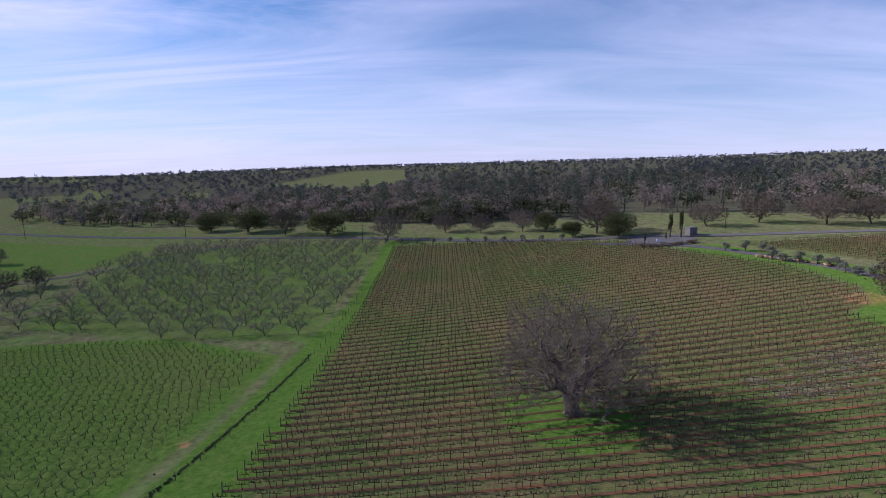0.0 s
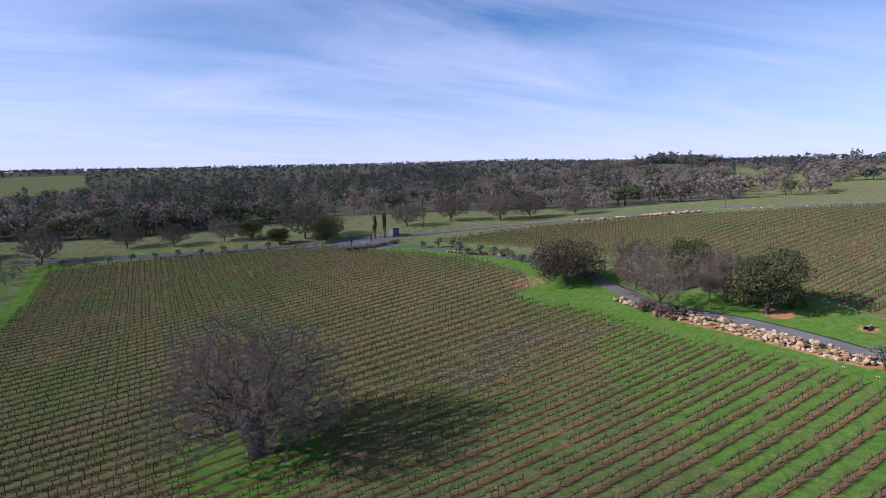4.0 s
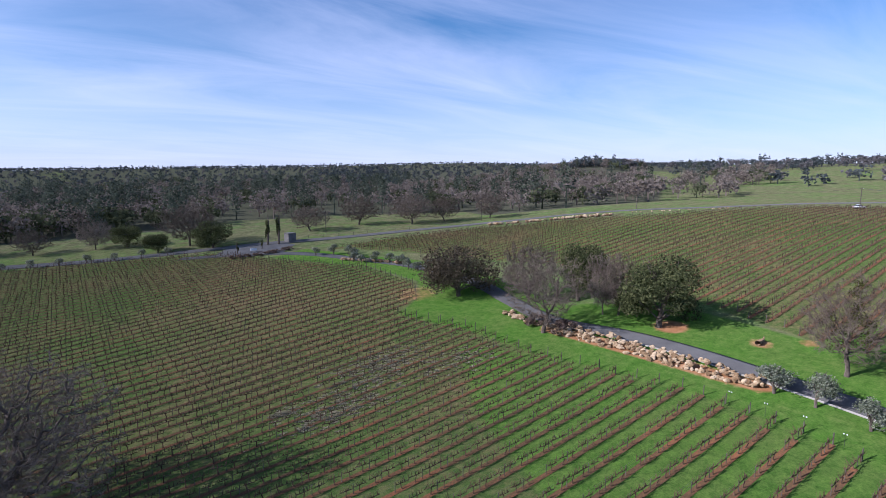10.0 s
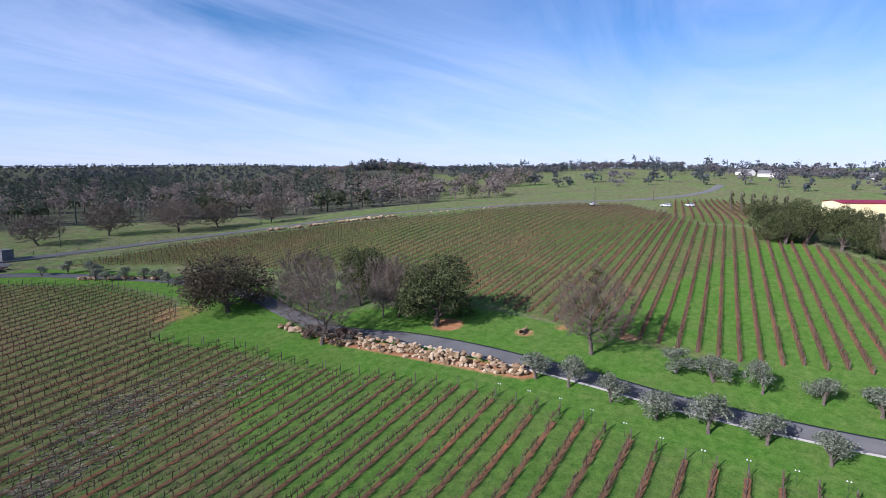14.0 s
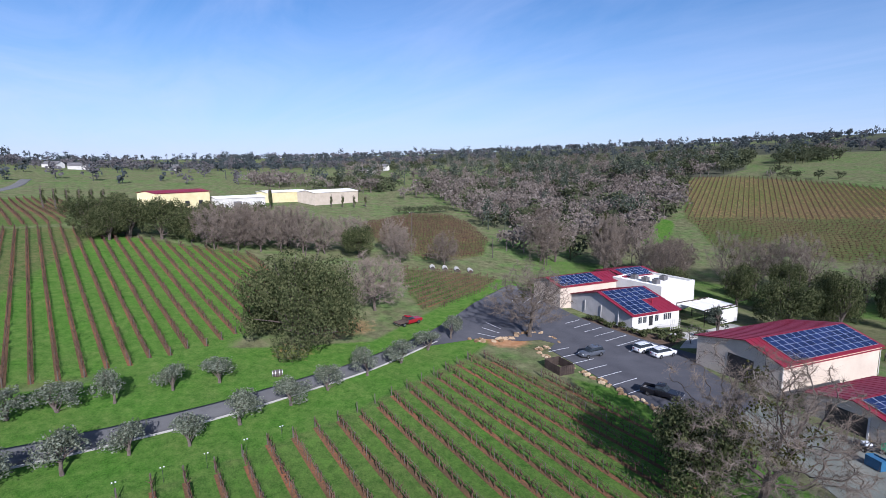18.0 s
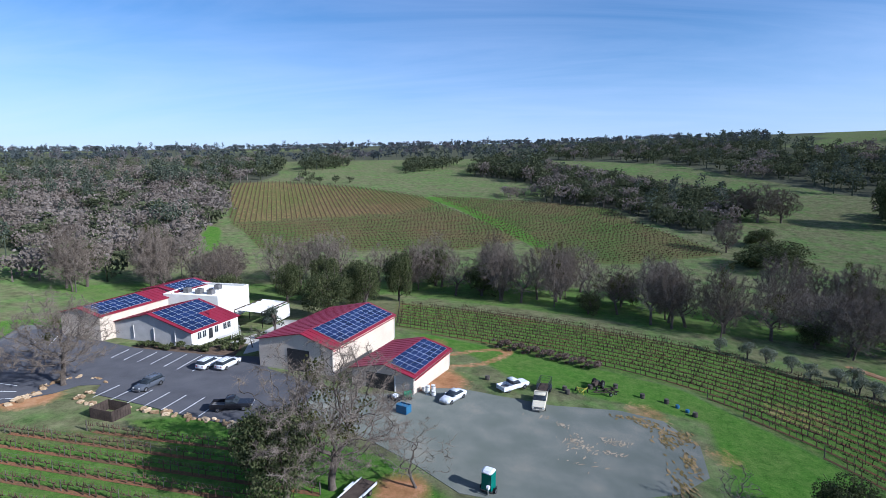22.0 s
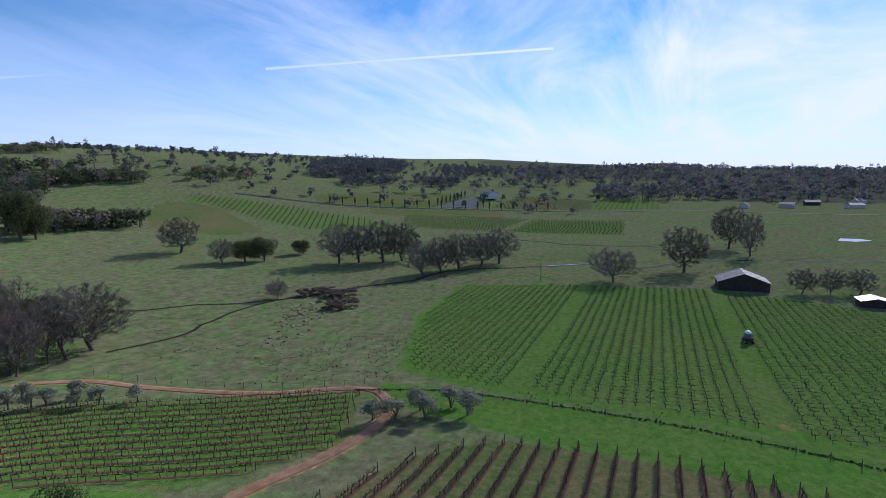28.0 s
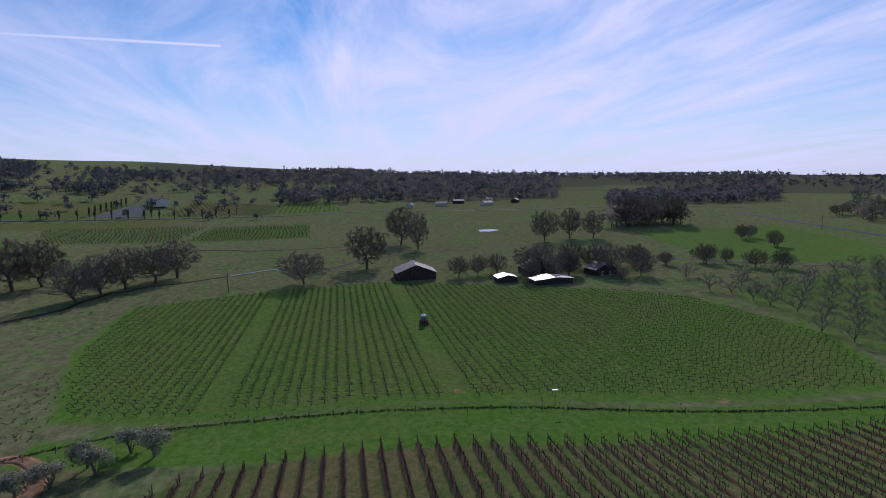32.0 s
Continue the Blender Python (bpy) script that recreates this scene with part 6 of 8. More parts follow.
# the tasting room: low wide gable with solar roof, a higher wing and a flat white block behind
tasting = shed("tasting_room", "low grey and white winery building with red solar roof", 109.3, -75.1, -99, 13.0, 21.5, 2.5, 5.3, M_GREYWALL, M_RED, z=4.2)
solar(tasting, 0, 13.0, 21.5, 2.5, 5.3, 0.5, 7.2, 6, 4); solar(tasting, 0, 13.0, 21.5, 2.5, 5.3, 7.2, 12.4, 3, 3, v0=0.5)
piece("front_wall", Shape().box((-0.02, -0.05, -0.6), (13.02, 0.0, 2.35)).mesh("front_wall", M_WHITE), tasting, "white stucco front wall")
for x in (2.0, 3.3, 6.6, 9.0, 10.2):
    window(tasting, x, -0.05, 0.8, 0.9, 1.3)
piece("door", Shape().box((4.5, -0.13, 0), (5.5, -0.052, 2.1)).mesh("door", M_DARK), tasting)
for y in (4.0, 9.5, 15.0):
    piece("downpipe", Shape().tube([(-0.1, y, 0), (-0.1, y, 2.6)], 0.07, 5).mesh("downpipe", M_WHITE), tasting)
piece("flue", Shape().tube([(8.6, 3.4, 3.0), (8.6, 3.4, 4.6)], 0.16, 8).mesh("flue", M_RED), tasting)
wing = shed("winery_wing", "taller cream wing with red roof and solar panels", 129.8, -75.0, -98, 19.0, 11.0, 4.7, 6.0, M_CREAM, M_RED, z=4.2)
solar(wing, 0, 19.0, 11.0, 4.7, 6.0, 0.6, 13.0, 3, 9)
wing2 = shed("winery_wing", "rear cream wing with red roof and solar panels", 127.5, -95.5, -98, 11.0, 11.0, 5.0, 6.0, M_CREAM, M_RED, z=4.2)
solar(wing2, 0, 11.0, 11.0, 5.0, 6.0, 1.0, 10.0, 3, 6)
block = thing("winery_block", "white flat-roofed block with parapet and roof units", "building", at=(114.6, -92.0, 4.2), rz=-90)
BW, BD, BH = 13.0, 14.0, 5.6
for lo, hi in (((0, 0, -1), (BW, 0.3, BH)), ((0, BD - 0.3, -1), (BW, BD, BH)), ((0, 0.3, -1), (0.3, BD - 0.3, BH)), ((BW - 0.3, 0.3, -1), (BW, BD - 0.3, BH))):
    piece("wall", Shape().box(lo, hi).mesh("wall", M_WHITE), block)
piece("roof", Shape().box((0.3, 0.3, BH - 0.7), (BW - 0.3, BD - 0.3, BH - 0.5)).mesh("roof", M_WHITE), block)
for x, y in ((3, 3.5), (3, 6.5), (3.4, 10), (8, 5)):
    unit = piece("roof_unit", Shape().box((x, y, BH - 0.5), (x + 1.5, y + 1.3, BH + 0.6)).mesh("roof_unit", M_TIN), block, "grey metal cooling unit")
    piece("grille", Shape().tube([(x + 0.75, y + 0.65, BH + 0.6), (x + 0.75, y + 0.65, BH + 0.72)], 0.5, 10).mesh("grille", M_DARK), unit)
piece("door", Shape().box((-0.06, 6, 0), (-0.004, 7.1, 2.2)).mesh("door", M_DARK), block)
# patio canopy
canopy = thing("patio_canopy", "patio canopy with pale scalloped cloth on posts", "canopy", at=(102.6, -89.5, 4.2), rz=-95)
for k in range(5):
    x = 0.4 + 2.1 * k
    prof = [(x + 2.1 * a / 6, 2.9 - 0.28 * math.sin(math.pi * a / 6)) for a in range(7)]
    v = [(a, 0, b) for a, b in prof] + [(a, 7.0, b + 0.15) for a, b in prof]
    v += [(a, b, c - 0.04) for a, b, c in v]
    fs = [(j, j + 1, j + 8, j + 7) for j in range(6)] + [(j + 14, j + 21, j + 22, j + 15) for j in range(6)]
    piece("cloth", Shape().add(v, fs).mesh("cloth", M_WHITE, True), canopy, "pale sagging cloth panel")
for x in (0.4, 5.6, 10.9):
    for y in (0, 7):
        piece("post", Shape().tube([(x, y, -0.6), (x, y, 2.95)], 0.09, 6).mesh("post", M_WOOD), canopy)
for y in (0, 7):
    piece("beam", Shape().box((0.3, y - 0.08, 2.95), (11.0, y + 0.08, 3.15)).mesh("beam", M_WOOD), canopy)
piece("end_wall", Shape().box((5.5, -0.3, -0.6), (11.0, -0.05, 2.4)).mesh("end_wall", M_WHITE), canopy, "low white end wall")
trellis = thing("garden_trellis", "white wooden lattice by the front garden", "trellis", at=(103.8, -80.0, 4.3), rz=-100)
for k in range(6):
    piece("bar", Shape().box((0.5 * k, -0.03, 0), (0.5 * k + 0.05, 0.03, 2.2)).mesh("bar", M_WHITE), trellis)
    piece("bar", Shape().box((0, 0.035, 0.25 + 0.38 * k), (2.6, 0.075, 0.3 + 0.38 * k)).mesh("bar", M_WHITE), trellis)

# warehouses over the hill
def warehouse(label, x, y, rz, length, width, eave, ridge, wall, roof):
    return shed("warehouse", label, x, y, rz, length, width, eave, ridge, wall, roof)

wa = warehouse("long pale yellow warehouse with a rust-red roof", 315, -6, -66, 27, 16, 6.6, 7.6, M_YELLOW, M_RED)
for k in (6, 14, 21):
    piece("door", Shape().box((k, -0.07, 0), (k + 2.2, -0.004, 2.6)).mesh("door", M_DARK), wa)
wb = warehouse("white flat-roofed metal warehouse", 322, -33, -86, 24, 18, 4.6, 5.4, M_WHITE, M_WHITE)
piece("door", Shape().box((8, -0.07, 0), (12, -0.004, 3)).mesh("door", M_TIN), wb)
warehouse("yellow warehouse with a pale roof", 348, -64, -84, 25, 16, 5.6, 6.4, M_YELLOW, M_WHITE)
wd = warehouse("tan metal warehouse with a white roof", 331, -86, -76, 30, 18, 7.0, 8.2, M_TANWALL, M_WHITE)
for k in range(9):
    CYPRESS[0].plant(322 + 2.2 * k, -59 - 0.6 * k, 7 + k % 3, 1.6)
for k in range(6):
    CYPRESS[0].plant(300 + 0.5 * k, 34 - 4 * k, 8, 1.7)
for k in range(4):
    CYPRESS[0].plant(322 - 2 * k, -92 - 6 * k, 6, 1.5)
for x, y, label in ((560, -250, "white far farmhouse among trees"), (520, -215, "pale far house on the rise"), (640, 20, "pale far house on the skyline"), (660, 40, "white far house on the skyline"), (690, -60, "pale far house behind trees")):
    shed("farmhouse", label, x, y, 40 + x % 50, 16, 9, 4, 6.5, M_WHITE, M_TIN, category="house")

# the old farm in the valley
barn = shed("barn", "dark weathered wooden barn with tin roof", -187.5, 34.5, 0, 12.0, 16.6, 3.8, 7.0, M_WOOD, M_TIN, z=-6.2)
for k in range(14):
    piece("board", Shape().box((12.0, 0.3 + 1.16 * k, 0), (12.06, 0.34 + 1.16 * k, 3.8)).mesh("board", M_DARK), barn)
piece("barn_door", Shape().box((12.0, 6.3, 0), (12.09, 10.2, 3.2)).mesh("barn_door", M_DARK), barn)
s1 = shed("farm_shed", "low dark shed with a bright tin roof", -166, 73.5, 0, 6, 8.0, 2.6, 3.6, M_WOOD, M_STEEL, z=-6.0)
s2 = shed("farm_shed", "long dark open shed with a bright tin roof", -158, 85.5, 4, 6.5, 16, 2.6, 3.4, M_WOOD, M_STEEL, z=-6.0)
for k in range(5):
    piece("bay", Shape().box((6.5, 0.6 + 3.1 * k, 0), (6.56, 3.2 + 3.1 * k, 2.3)).mesh("bay", M_DARK), s2)
house = shed("farmhouse", "old farmhouse with brown tin roof among bare trees", -184, 90, 0, 9, 14, 3.2, 6.2, M_WOOD, M_TIN, z=-6.2, category="house")
for k in (2, 6, 10):
    window(house, 9.0, k, 1.0, 1.0, 1.3, "x+")
house2 = shed("farmhouse", "grey farmhouse with a dark roof in shade", -172, 116, 10, 8, 11, 2.8, 5.2, M_WOOD, M_TIN, z=-5.8, category="house")
for k in (2, 6, 10):
    window(house2, 10.0, k, 1.0, 1.0, 1.3, "x+")
# far winery with an avenue of cypresses
villa = shed("far_winery", "far white winery with dark arched front", -545, -178, 40, 26, 12, 4.5, 6.5, M_WHITE, M_DARK)
for k in range(5):
    piece("arch", Shape().box((2 + 4.6 * k, -0.3, 0), (5 + 4.6 * k, -0.01, 3.4)).mesh("arch", M_DARK), villa)
thing("winery_lot", "pale gravel lot before the far winery", "lot", kind="structure", data=patch_mesh("winery_lot", [(-447, -189), (-464, -156), (-535, -174), (-532, -186)], M_GRAVEL, 0.15, 12))
v, f = ribbon([(-340, -345), (-379, -290), (-414, -223), (-457, -146), (-510, -40), (-553, 50), (-540, 150), (-522, 243), (-495, 353), (-440, 420)], 3.6, 0.2, step=10)
thing("valley_road", "narrow straight road across the valley", "road", kind="structure", data=mesh_from("valley_road", v, f, M_ASPHALT))
for k in range(19):
    CYPRESS[0].plant(-388 - 5.6 * k, -276 + 10.4 * k, 8, 1.9)
for k in range(8):
    CYPRESS[0].plant(-452 - 10.5 * k, -192 + 0.4 * k, 8, 1.9); CYPRESS[0].plant(-470 - 8.5 * k, -150 - 2.5 * k, 8, 1.9)
for k, (x, y) in enumerate([(-610, 130), (-640, 160), (-600, 190), (-650, 210), (-620, 240), (-590, 100)]):
    shed("farmhouse", "distant farm building among dark trees", x, y, 70 + 20 * k, 14, 9, 3.5, 5.5, (M_TANWALL, M_WOOD, M_GREYWALL)[k % 3], M_TIN, category="house")
far_rows(VALLEY_GREEN_A, 75, 4.2, "green valley vineyard in rows", 3.0)
far_rows(VALLEY_GREEN_B, 75, 4.2, "green valley vineyard beside a lane", 3.0)
far_rows(VALLEY_BROWN, 20, 4.4, "brown valley vineyard below the winery", 3.0)
far_rows(VALLEY_GREEN_C, 0, 5.0, "bright green valley vineyard in rows", 3.4, 1.2)
far_rows(SLOPE_ROWS, 30, 4.4, "vineyard rows on the green western slope", 3.4, 0.9)
M_WATER = mat("pond_water", (0.10, 0.12, 0.14), (0.16, 0.18, 0.20), scale=0.2, fine=3, rough=0.05, bump=0.02)
thing("pond", "small bright pond in the pasture", "water", kind="structure", data=patch_mesh("pond", [(-350, 116), (-346, 124), (-352, 134), (-360, 130), (-362, 120)], M_WATER, 0.12, 6))
M_DITCH = mat("muddy_ditch", (0.02, 0.02, 0.012), (0.05, 0.045, 0.025), scale=0.5, fine=4, bump=0.6)
rd = np.random.default_rng(77)


def ditch(label, pts, width):
    """A narrow wandering ditch with broken dark banks."""
    line = along(pts, 6.0); line = line + rd.normal(0, 1.0, line.shape)
    v, f = ribbon(line.tolist(), width, 0.05, step=2.5, cols=2, skirt=0)
    thing("ditch", label, "ditch", kind="structure", data=mesh_from("ditch", v, f, M_DITCH))


ditch("dark muddy ditch through the meadow", [(-60, -217), (-65, -196), (-68, -177), (-74, -149), (-92, -135), (-103, -121), (-117, -108)], 1.6)
ditch("dark reedy ditch below the oaks", [(-117, -108), (-140, -96), (-159, -83), (-188, -74), (-202, -49), (-223, -18), (-217, 5), (-235, 20), (-247, 31), (-260, 70), (-270, 123), (-281, 163)], 2.6)
ditch("dark winding ditch across the near meadow", [(-46, -112), (-62, -108), (-80, -112), (-97, -116), (-110, -112)], 1.2)
ditch("dark bank across the pasture", [(-310, -90), (-299, -58), (-294, -26), (-300, 20), (-310, 60)], 3.0)
v, f = ribbon([(-210, -38), (-216, -30), (-223, -18), (-221, -8)], 0.9, 0.14, step=3)
thing("creek", "short stretch of shining creek water", "water", kind="structure", data=mesh_from("creek", v, f, M_WATER))

# ---- vehicles ----
def paint(name, c, rough=0.25):
    d = tuple(k * 0.8 for k in c)
    return mat(name, d, c, scale=1.5, fine=6, rough=rough, bump=0)


P_WHITE, P_BLACK, P_GREY, P_CREAM, P_RED, P_BLUE, P_GREEN, P_YELLOW = (paint("car_" + n, c) for n, c in (("white", (0.78, 0.79, 0.80)), ("black", (0.018, 0.018, 0.022)), ("grey", (0.10, 0.11, 0.13)), ("cream", (0.74, 0.67, 0.50)), ("red", (0.30, 0.02, 0.025)), ("blue", (0.05, 0.16, 0.28)), ("teal", (0.01, 0.16, 0.12)), ("yellow", (0.40, 0.36, 0.05))))
M_TYRE = mat("tyre_rubber", (0.012, 0.012, 0.012), (0.03, 0.03, 0.03), scale=3, fine=20, bump=0.1)
M_CHROME = mat("bright_metal", (0.5, 0.5, 0.52), (0.66, 0.66, 0.68), scale=3, fine=10, rough=0.25, metal=0.9, bump=0)
M_LAMP = mat("lamp_glass", (0.6, 0.6, 0.58), (0.75, 0.75, 0.72), scale=4, fine=10, rough=0.15, bump=0)
M_TAIL = mat("tail_lamp", (0.25, 0.01, 0.01), (0.34, 0.02, 0.02), scale=4, fine=10, rough=0.2, bump=0)


def disc_tube(x, y0, y1, z, r, sides=14):
    s = Shape().tube([(x, y0, z), (x, y1, z)], r, sides)
    a = np.arange(sides)
    for base, yy in ((0, y0), (sides, y1)):
        c = s.n; s.add([(x, yy, z)])
        s.t.append(np.stack([base + a, base + (a + 1) % sides, np.full(sides, c)], 1))
    return s


def wheel(ob, x, y, r, w=0.24, out=1):
    tyre = piece("wheel", disc_tube(x, y - w / 2, y + w / 2, r, r).mesh("wheel", M_TYRE), ob)
    piece("rim", disc_tube(x, y + out * (w / 2 - 0.01), y + out * (w / 2 + 0.02), r, r * 0.6, 10).mesh("rim", M_CHROME), tyre)


def loft(sections, name, material, smooth=False):
    """A body lofted along x: each section is (x, half width low, half width high, z low, z high), with rounded shoulders."""
    s = Shape(); n = 8; rings = []
    for x, wl, wh, zl, zh in sections:
        m = zl + (zh - zl) * 0.55
        rings.append([(x, -wl * 0.92, zl), (x, -wl, m), (x, -wh, zh - 0.06), (x, -wh * 0.9, zh), (x, wh * 0.9, zh), (x, wh, zh - 0.06), (x, wl, m), (x, wl * 0.92, zl)])
    v = [p for r in rings for p in r]; k = len(rings)
    q = [(i * n + j, i * n + (j + 1) % n, (i + 1) * n + (j + 1) % n, (i + 1) * n + j) for i in range(k - 1) for j in range(n)]
    s.add(v, q)
    e = (k - 1) * n
    s.q.append(np.array([(7, 0, 1, 6), (6, 1, 2, 5), (5, 2, 3, 4)])); s.q.append(np.array([(e, e + 7, e + 6, e + 1), (e + 1, e + 6, e + 5, e + 2), (e + 2, e + 5, e + 4, e + 3)]))
    me = s.mesh(name, material, smooth)
    bm = bmesh.new(); bm.from_mesh(me); bmesh.ops.recalc_face_normals(bm, faces=bm.faces[:]); bm.to_mesh(me); bm.free()
    return me


def lights(ob, L, w, z):
    for y in (-1, 1):
        piece("headlight", Shape().box((L / 2 - 0.05, y * w - 0.16, z), (L / 2 + 0.02, y * w + 0.16, z + 0.17)).mesh("headlight", M_LAMP), ob)
        piece("tail_light", Shape().box((-L / 2 - 0.02, y * w - 0.1, z), (-L / 2 + 0.05, y * w + 0.1, z + 0.25)).mesh("tail_light", M_TAIL), ob)
    piece("bumper", Shape().box((L / 2 - 0.03, -w - 0.12, 0.35), (L / 2 + 0.1, w + 0.12, 0.52)).mesh("bumper", M_CHROME), ob)
    piece("bumper", Shape().box((-L / 2 - 0.1, -w - 0.12, 0.38), (-L / 2 + 0.03, w + 0.12, 0.55)).mesh("bumper", M_CHROME), ob)
    piece("number_plate", Shape().box((-L / 2 - 0.125, -0.2, 0.55), (-L / 2 - 0.1, 0.2, 0.66)).mesh("number_plate", M_LAMP), ob)


def car(label, x, y, rz, colour, style="sedan", L=4.6, W=1.8, lift=0.1):
    ob = thing("car", label, "car", at=(x, y, float(land(x, y)) + lift), rz=rz)
    h, h2 = L / 2, W / 2
    if style == "sedan":
        piece("body", loft([(-h, h2 * 0.85, h2 * 0.82, 0.35, 0.85), (-h + 0.3, h2, h2 * 0.95, 0.25, 0.98), (-0.6, h2, h2 * 0.96, 0.22, 0.95), (0.7, h2, h2 * 0.96, 0.22, 0.93), (h - 0.5, h2, h2 * 0.92, 0.25, 0.80), (h, h2 * 0.82, h2 * 0.8, 0.35, 0.66)], "body", colour, True), ob)
        cab = loft([(-h + 0.75, h2 * 0.9, h2 * 0.84, 0.88, 0.98), (-h + 1.35, h2 * 0.92, h2 * 0.72, 0.88, 1.38), (0.1, h2 * 0.92, h2 * 0.72, 0.88, 1.42), (h - 1.35, h2 * 0.92, h2 * 0.84, 0.85, 0.95)], "window_band", M_GLASS, True)
        top = loft([(-h + 1.45, h2 * 0.74, h2 * 0.70, 1.36, 1.43), (-0.5, h2 * 0.74, h2 * 0.70, 1.39, 1.47), (0.1, h2 * 0.74, h2 * 0.70, 1.37, 1.44)], "roof", colour, True)
    else:
        piece("body", loft([(-h, h2 * 0.9, h2 * 0.88, 0.45, 1.05), (-h + 0.2, h2, h2 * 0.96, 0.32, 1.1), (0.4, h2, h2 * 0.97, 0.3, 1.08), (1.0, h2, h2 * 0.96, 0.3, 1.06), (h - 0.35, h2, h2 * 0.93, 0.32, 0.95), (h, h2 * 0.85, h2 * 0.82, 0.42, 0.8)], "body", colour, True), ob)
        cab = loft([(-h + 0.12, h2 * 0.93, h2 * 0.86, 1.02, 1.12), (-h + 0.5, h2 * 0.94, h2 * 0.8, 1.02, 1.62), (0.3, h2 * 0.94, h2 * 0.8, 1.02, 1.66), (1.15, h2 * 0.94, h2 * 0.86, 1.0, 1.1)], "window_band", M_GLASS, True)
        top = loft([(-h + 0.4, h2 * 0.82, h2 * 0.78, 1.6, 1.68), (-0.5, h2 * 0.82, h2 * 0.78, 1.63, 1.73), (0.35, h2 * 0.82, h2 * 0.78, 1.6, 1.69)], "roof", colour, True)
        for yy in (-0.55, 0.55):
            piece("roof_rail", Shape().box((-h + 0.6, yy - 0.03, 1.72), (0.2, yy + 0.03, 1.78)).mesh("roof_rail", M_CHROME), ob)
    piece("window_band", cab, ob); piece("roof", top, ob)
    for sx_, sy_ in ((1, 1), (1, -1), (-1, 1), (-1, -1)):
        wheel(ob, sx_ * L * 0.3, sy_ * (h2 - 0.12), 0.33 if style == "sedan" else 0.37, out=sy_)
    lights(ob, L, h2 * 0.62, 0.55 if style == "sedan" else 0.7)
    for yy in (-1, 1):
        piece("mirror", Shape().box((0.55, yy * (h2 + 0.02) - 0.09, 0.95), (0.72, yy * (h2 + 0.02) + 0.09, 1.08)).mesh("mirror", colour), ob)
    return ob


def pickup(label, x, y, rz, colour, L=5.4, W=1.95, bed="open", name="pickup_truck", lift=0.1):
    ob = thing(name, label, "truck", at=(x, y, float(land(x, y)) + lift), rz=rz)
    h, h2 = L / 2, W / 2
    piece("hood", loft([(0.9, h2, h2 * 0.95, 0.45, 1.12), (h - 0.2, h2 * 0.98, h2 * 0.92, 0.45, 1.05), (h, h2 * 0.9, h2 * 0.88, 0.5, 0.98)], "hood", colour), ob)
    piece("cab", loft([(-0.75, h2, h2 * 0.96, 0.42, 1.15), (0.95, h2, h2 * 0.96, 0.42, 1.12)], "cab", colour), ob)
    piece("window_band", loft([(-0.72, h2 * 0.94, h2 * 0.8, 1.1, 1.72), (0.35, h2 * 0.94, h2 * 0.8, 1.1, 1.74), (0.9, h2 * 0.92, h2 * 0.86, 1.05, 1.16)], "window_band", M_GLASS), ob)
    piece("roof", loft([(-0.74, h2 * 0.83, h2 * 0.78, 1.7, 1.80), (-0.2, h2 * 0.83, h2 * 0.79, 1.72, 1.84), (0.38, h2 * 0.82, h2 * 0.76, 1.7, 1.78)], "roof", colour, True), ob)
    if bed == "open":
        piece("bed_floor", Shape().box((-h + 0.05, -h2 + 0.08, 0.62), (-0.78, h2 - 0.08, 0.7)).mesh("bed_floor", M_TIN), ob)
        for yy in (-1, 1):
            piece("bed_side", Shape().box((-h, yy * (h2 - 0.05) - 0.06, 0.45), (-0.78, yy * (h2 - 0.05) + 0.06, 1.14)).mesh("bed_side", colour), ob)
        piece("tailgate", Shape().box((-h - 0.02, -h2 + 0.12, 0.55), (-h + 0.06, h2 - 0.12, 1.1)).mesh("tailgate", colour), ob)
    else:
        piece("flatbed", Shape().box((-h - 0.3, -h2 - 0.1, 0.78), (-0.85, h2 + 0.1, 0.92)).mesh("flatbed", M_WOOD), ob, "dark wooden flat bed")
        piece("headboard", Shape().box((-0.92, -h2, 0.9), (-0.84, h2, 1.6)).mesh("headboard", M_WOOD), ob)
    piece("chassis", Shape().box((-h + 0.1, -0.5, 0.38), (h - 0.3, 0.5, 0.56)).mesh("chassis", M_DARK), ob)
    piece("grille", Shape().box((h - 0.02, -h2 * 0.6, 0.62), (h + 0.03, h2 * 0.6, 0.9)).mesh("grille", M_CHROME), ob)
    for sx_, sy_ in ((1, 1), (1, -1), (-1, 1), (-1, -1)):
        wheel(ob, sx_ * L * 0.31, sy_ * (h2 - 0.13), 0.38, out=sy_)
    lights(ob, L, h2 * 0.7, 0.68)
    return ob


car("white older sedan parked by the small shed", 54.5, -59.3, 61, P_WHITE, "sedan", 4.7, lift=0.08)
pickup("old white pickup truck parked on grass", 46.1, -66.7, 223, P_WHITE, 5.2, lift=0.05)
pickup("cream pickup truck with an empty bed", 41.9, -61.8, 86, P_CREAM, 5.4, 2.0, lift=0.08)
car("white sport utility car with roof rails", 98.7, -65.2, -95, P_WHITE, "suv", 4.8, 1.9, 0.13)
car("white sport utility car parked by the path", 95.3, -65.6, -98, P_WHITE, "suv", 4.8, 1.9, 0.13)
car("dark grey sport utility car in a stall", 101.6, -54.3, 82, P_GREY, "suv", 4.6, 1.85, 0.13)
pickup("black pickup truck in a stall", 84.2, -49.4, -162, P_BLACK, 5.6, 2.0, lift=0.13)
pickup("old dark red flatbed truck on the grass verge", 132, -35.0, -80, P_RED, 5.8, 2.0, "flat", "flatbed_truck", 0.05)
car("white car on the country road", 280, 88, -30, P_WHITE, "sedan", 4.6, 1.8, 0.13)
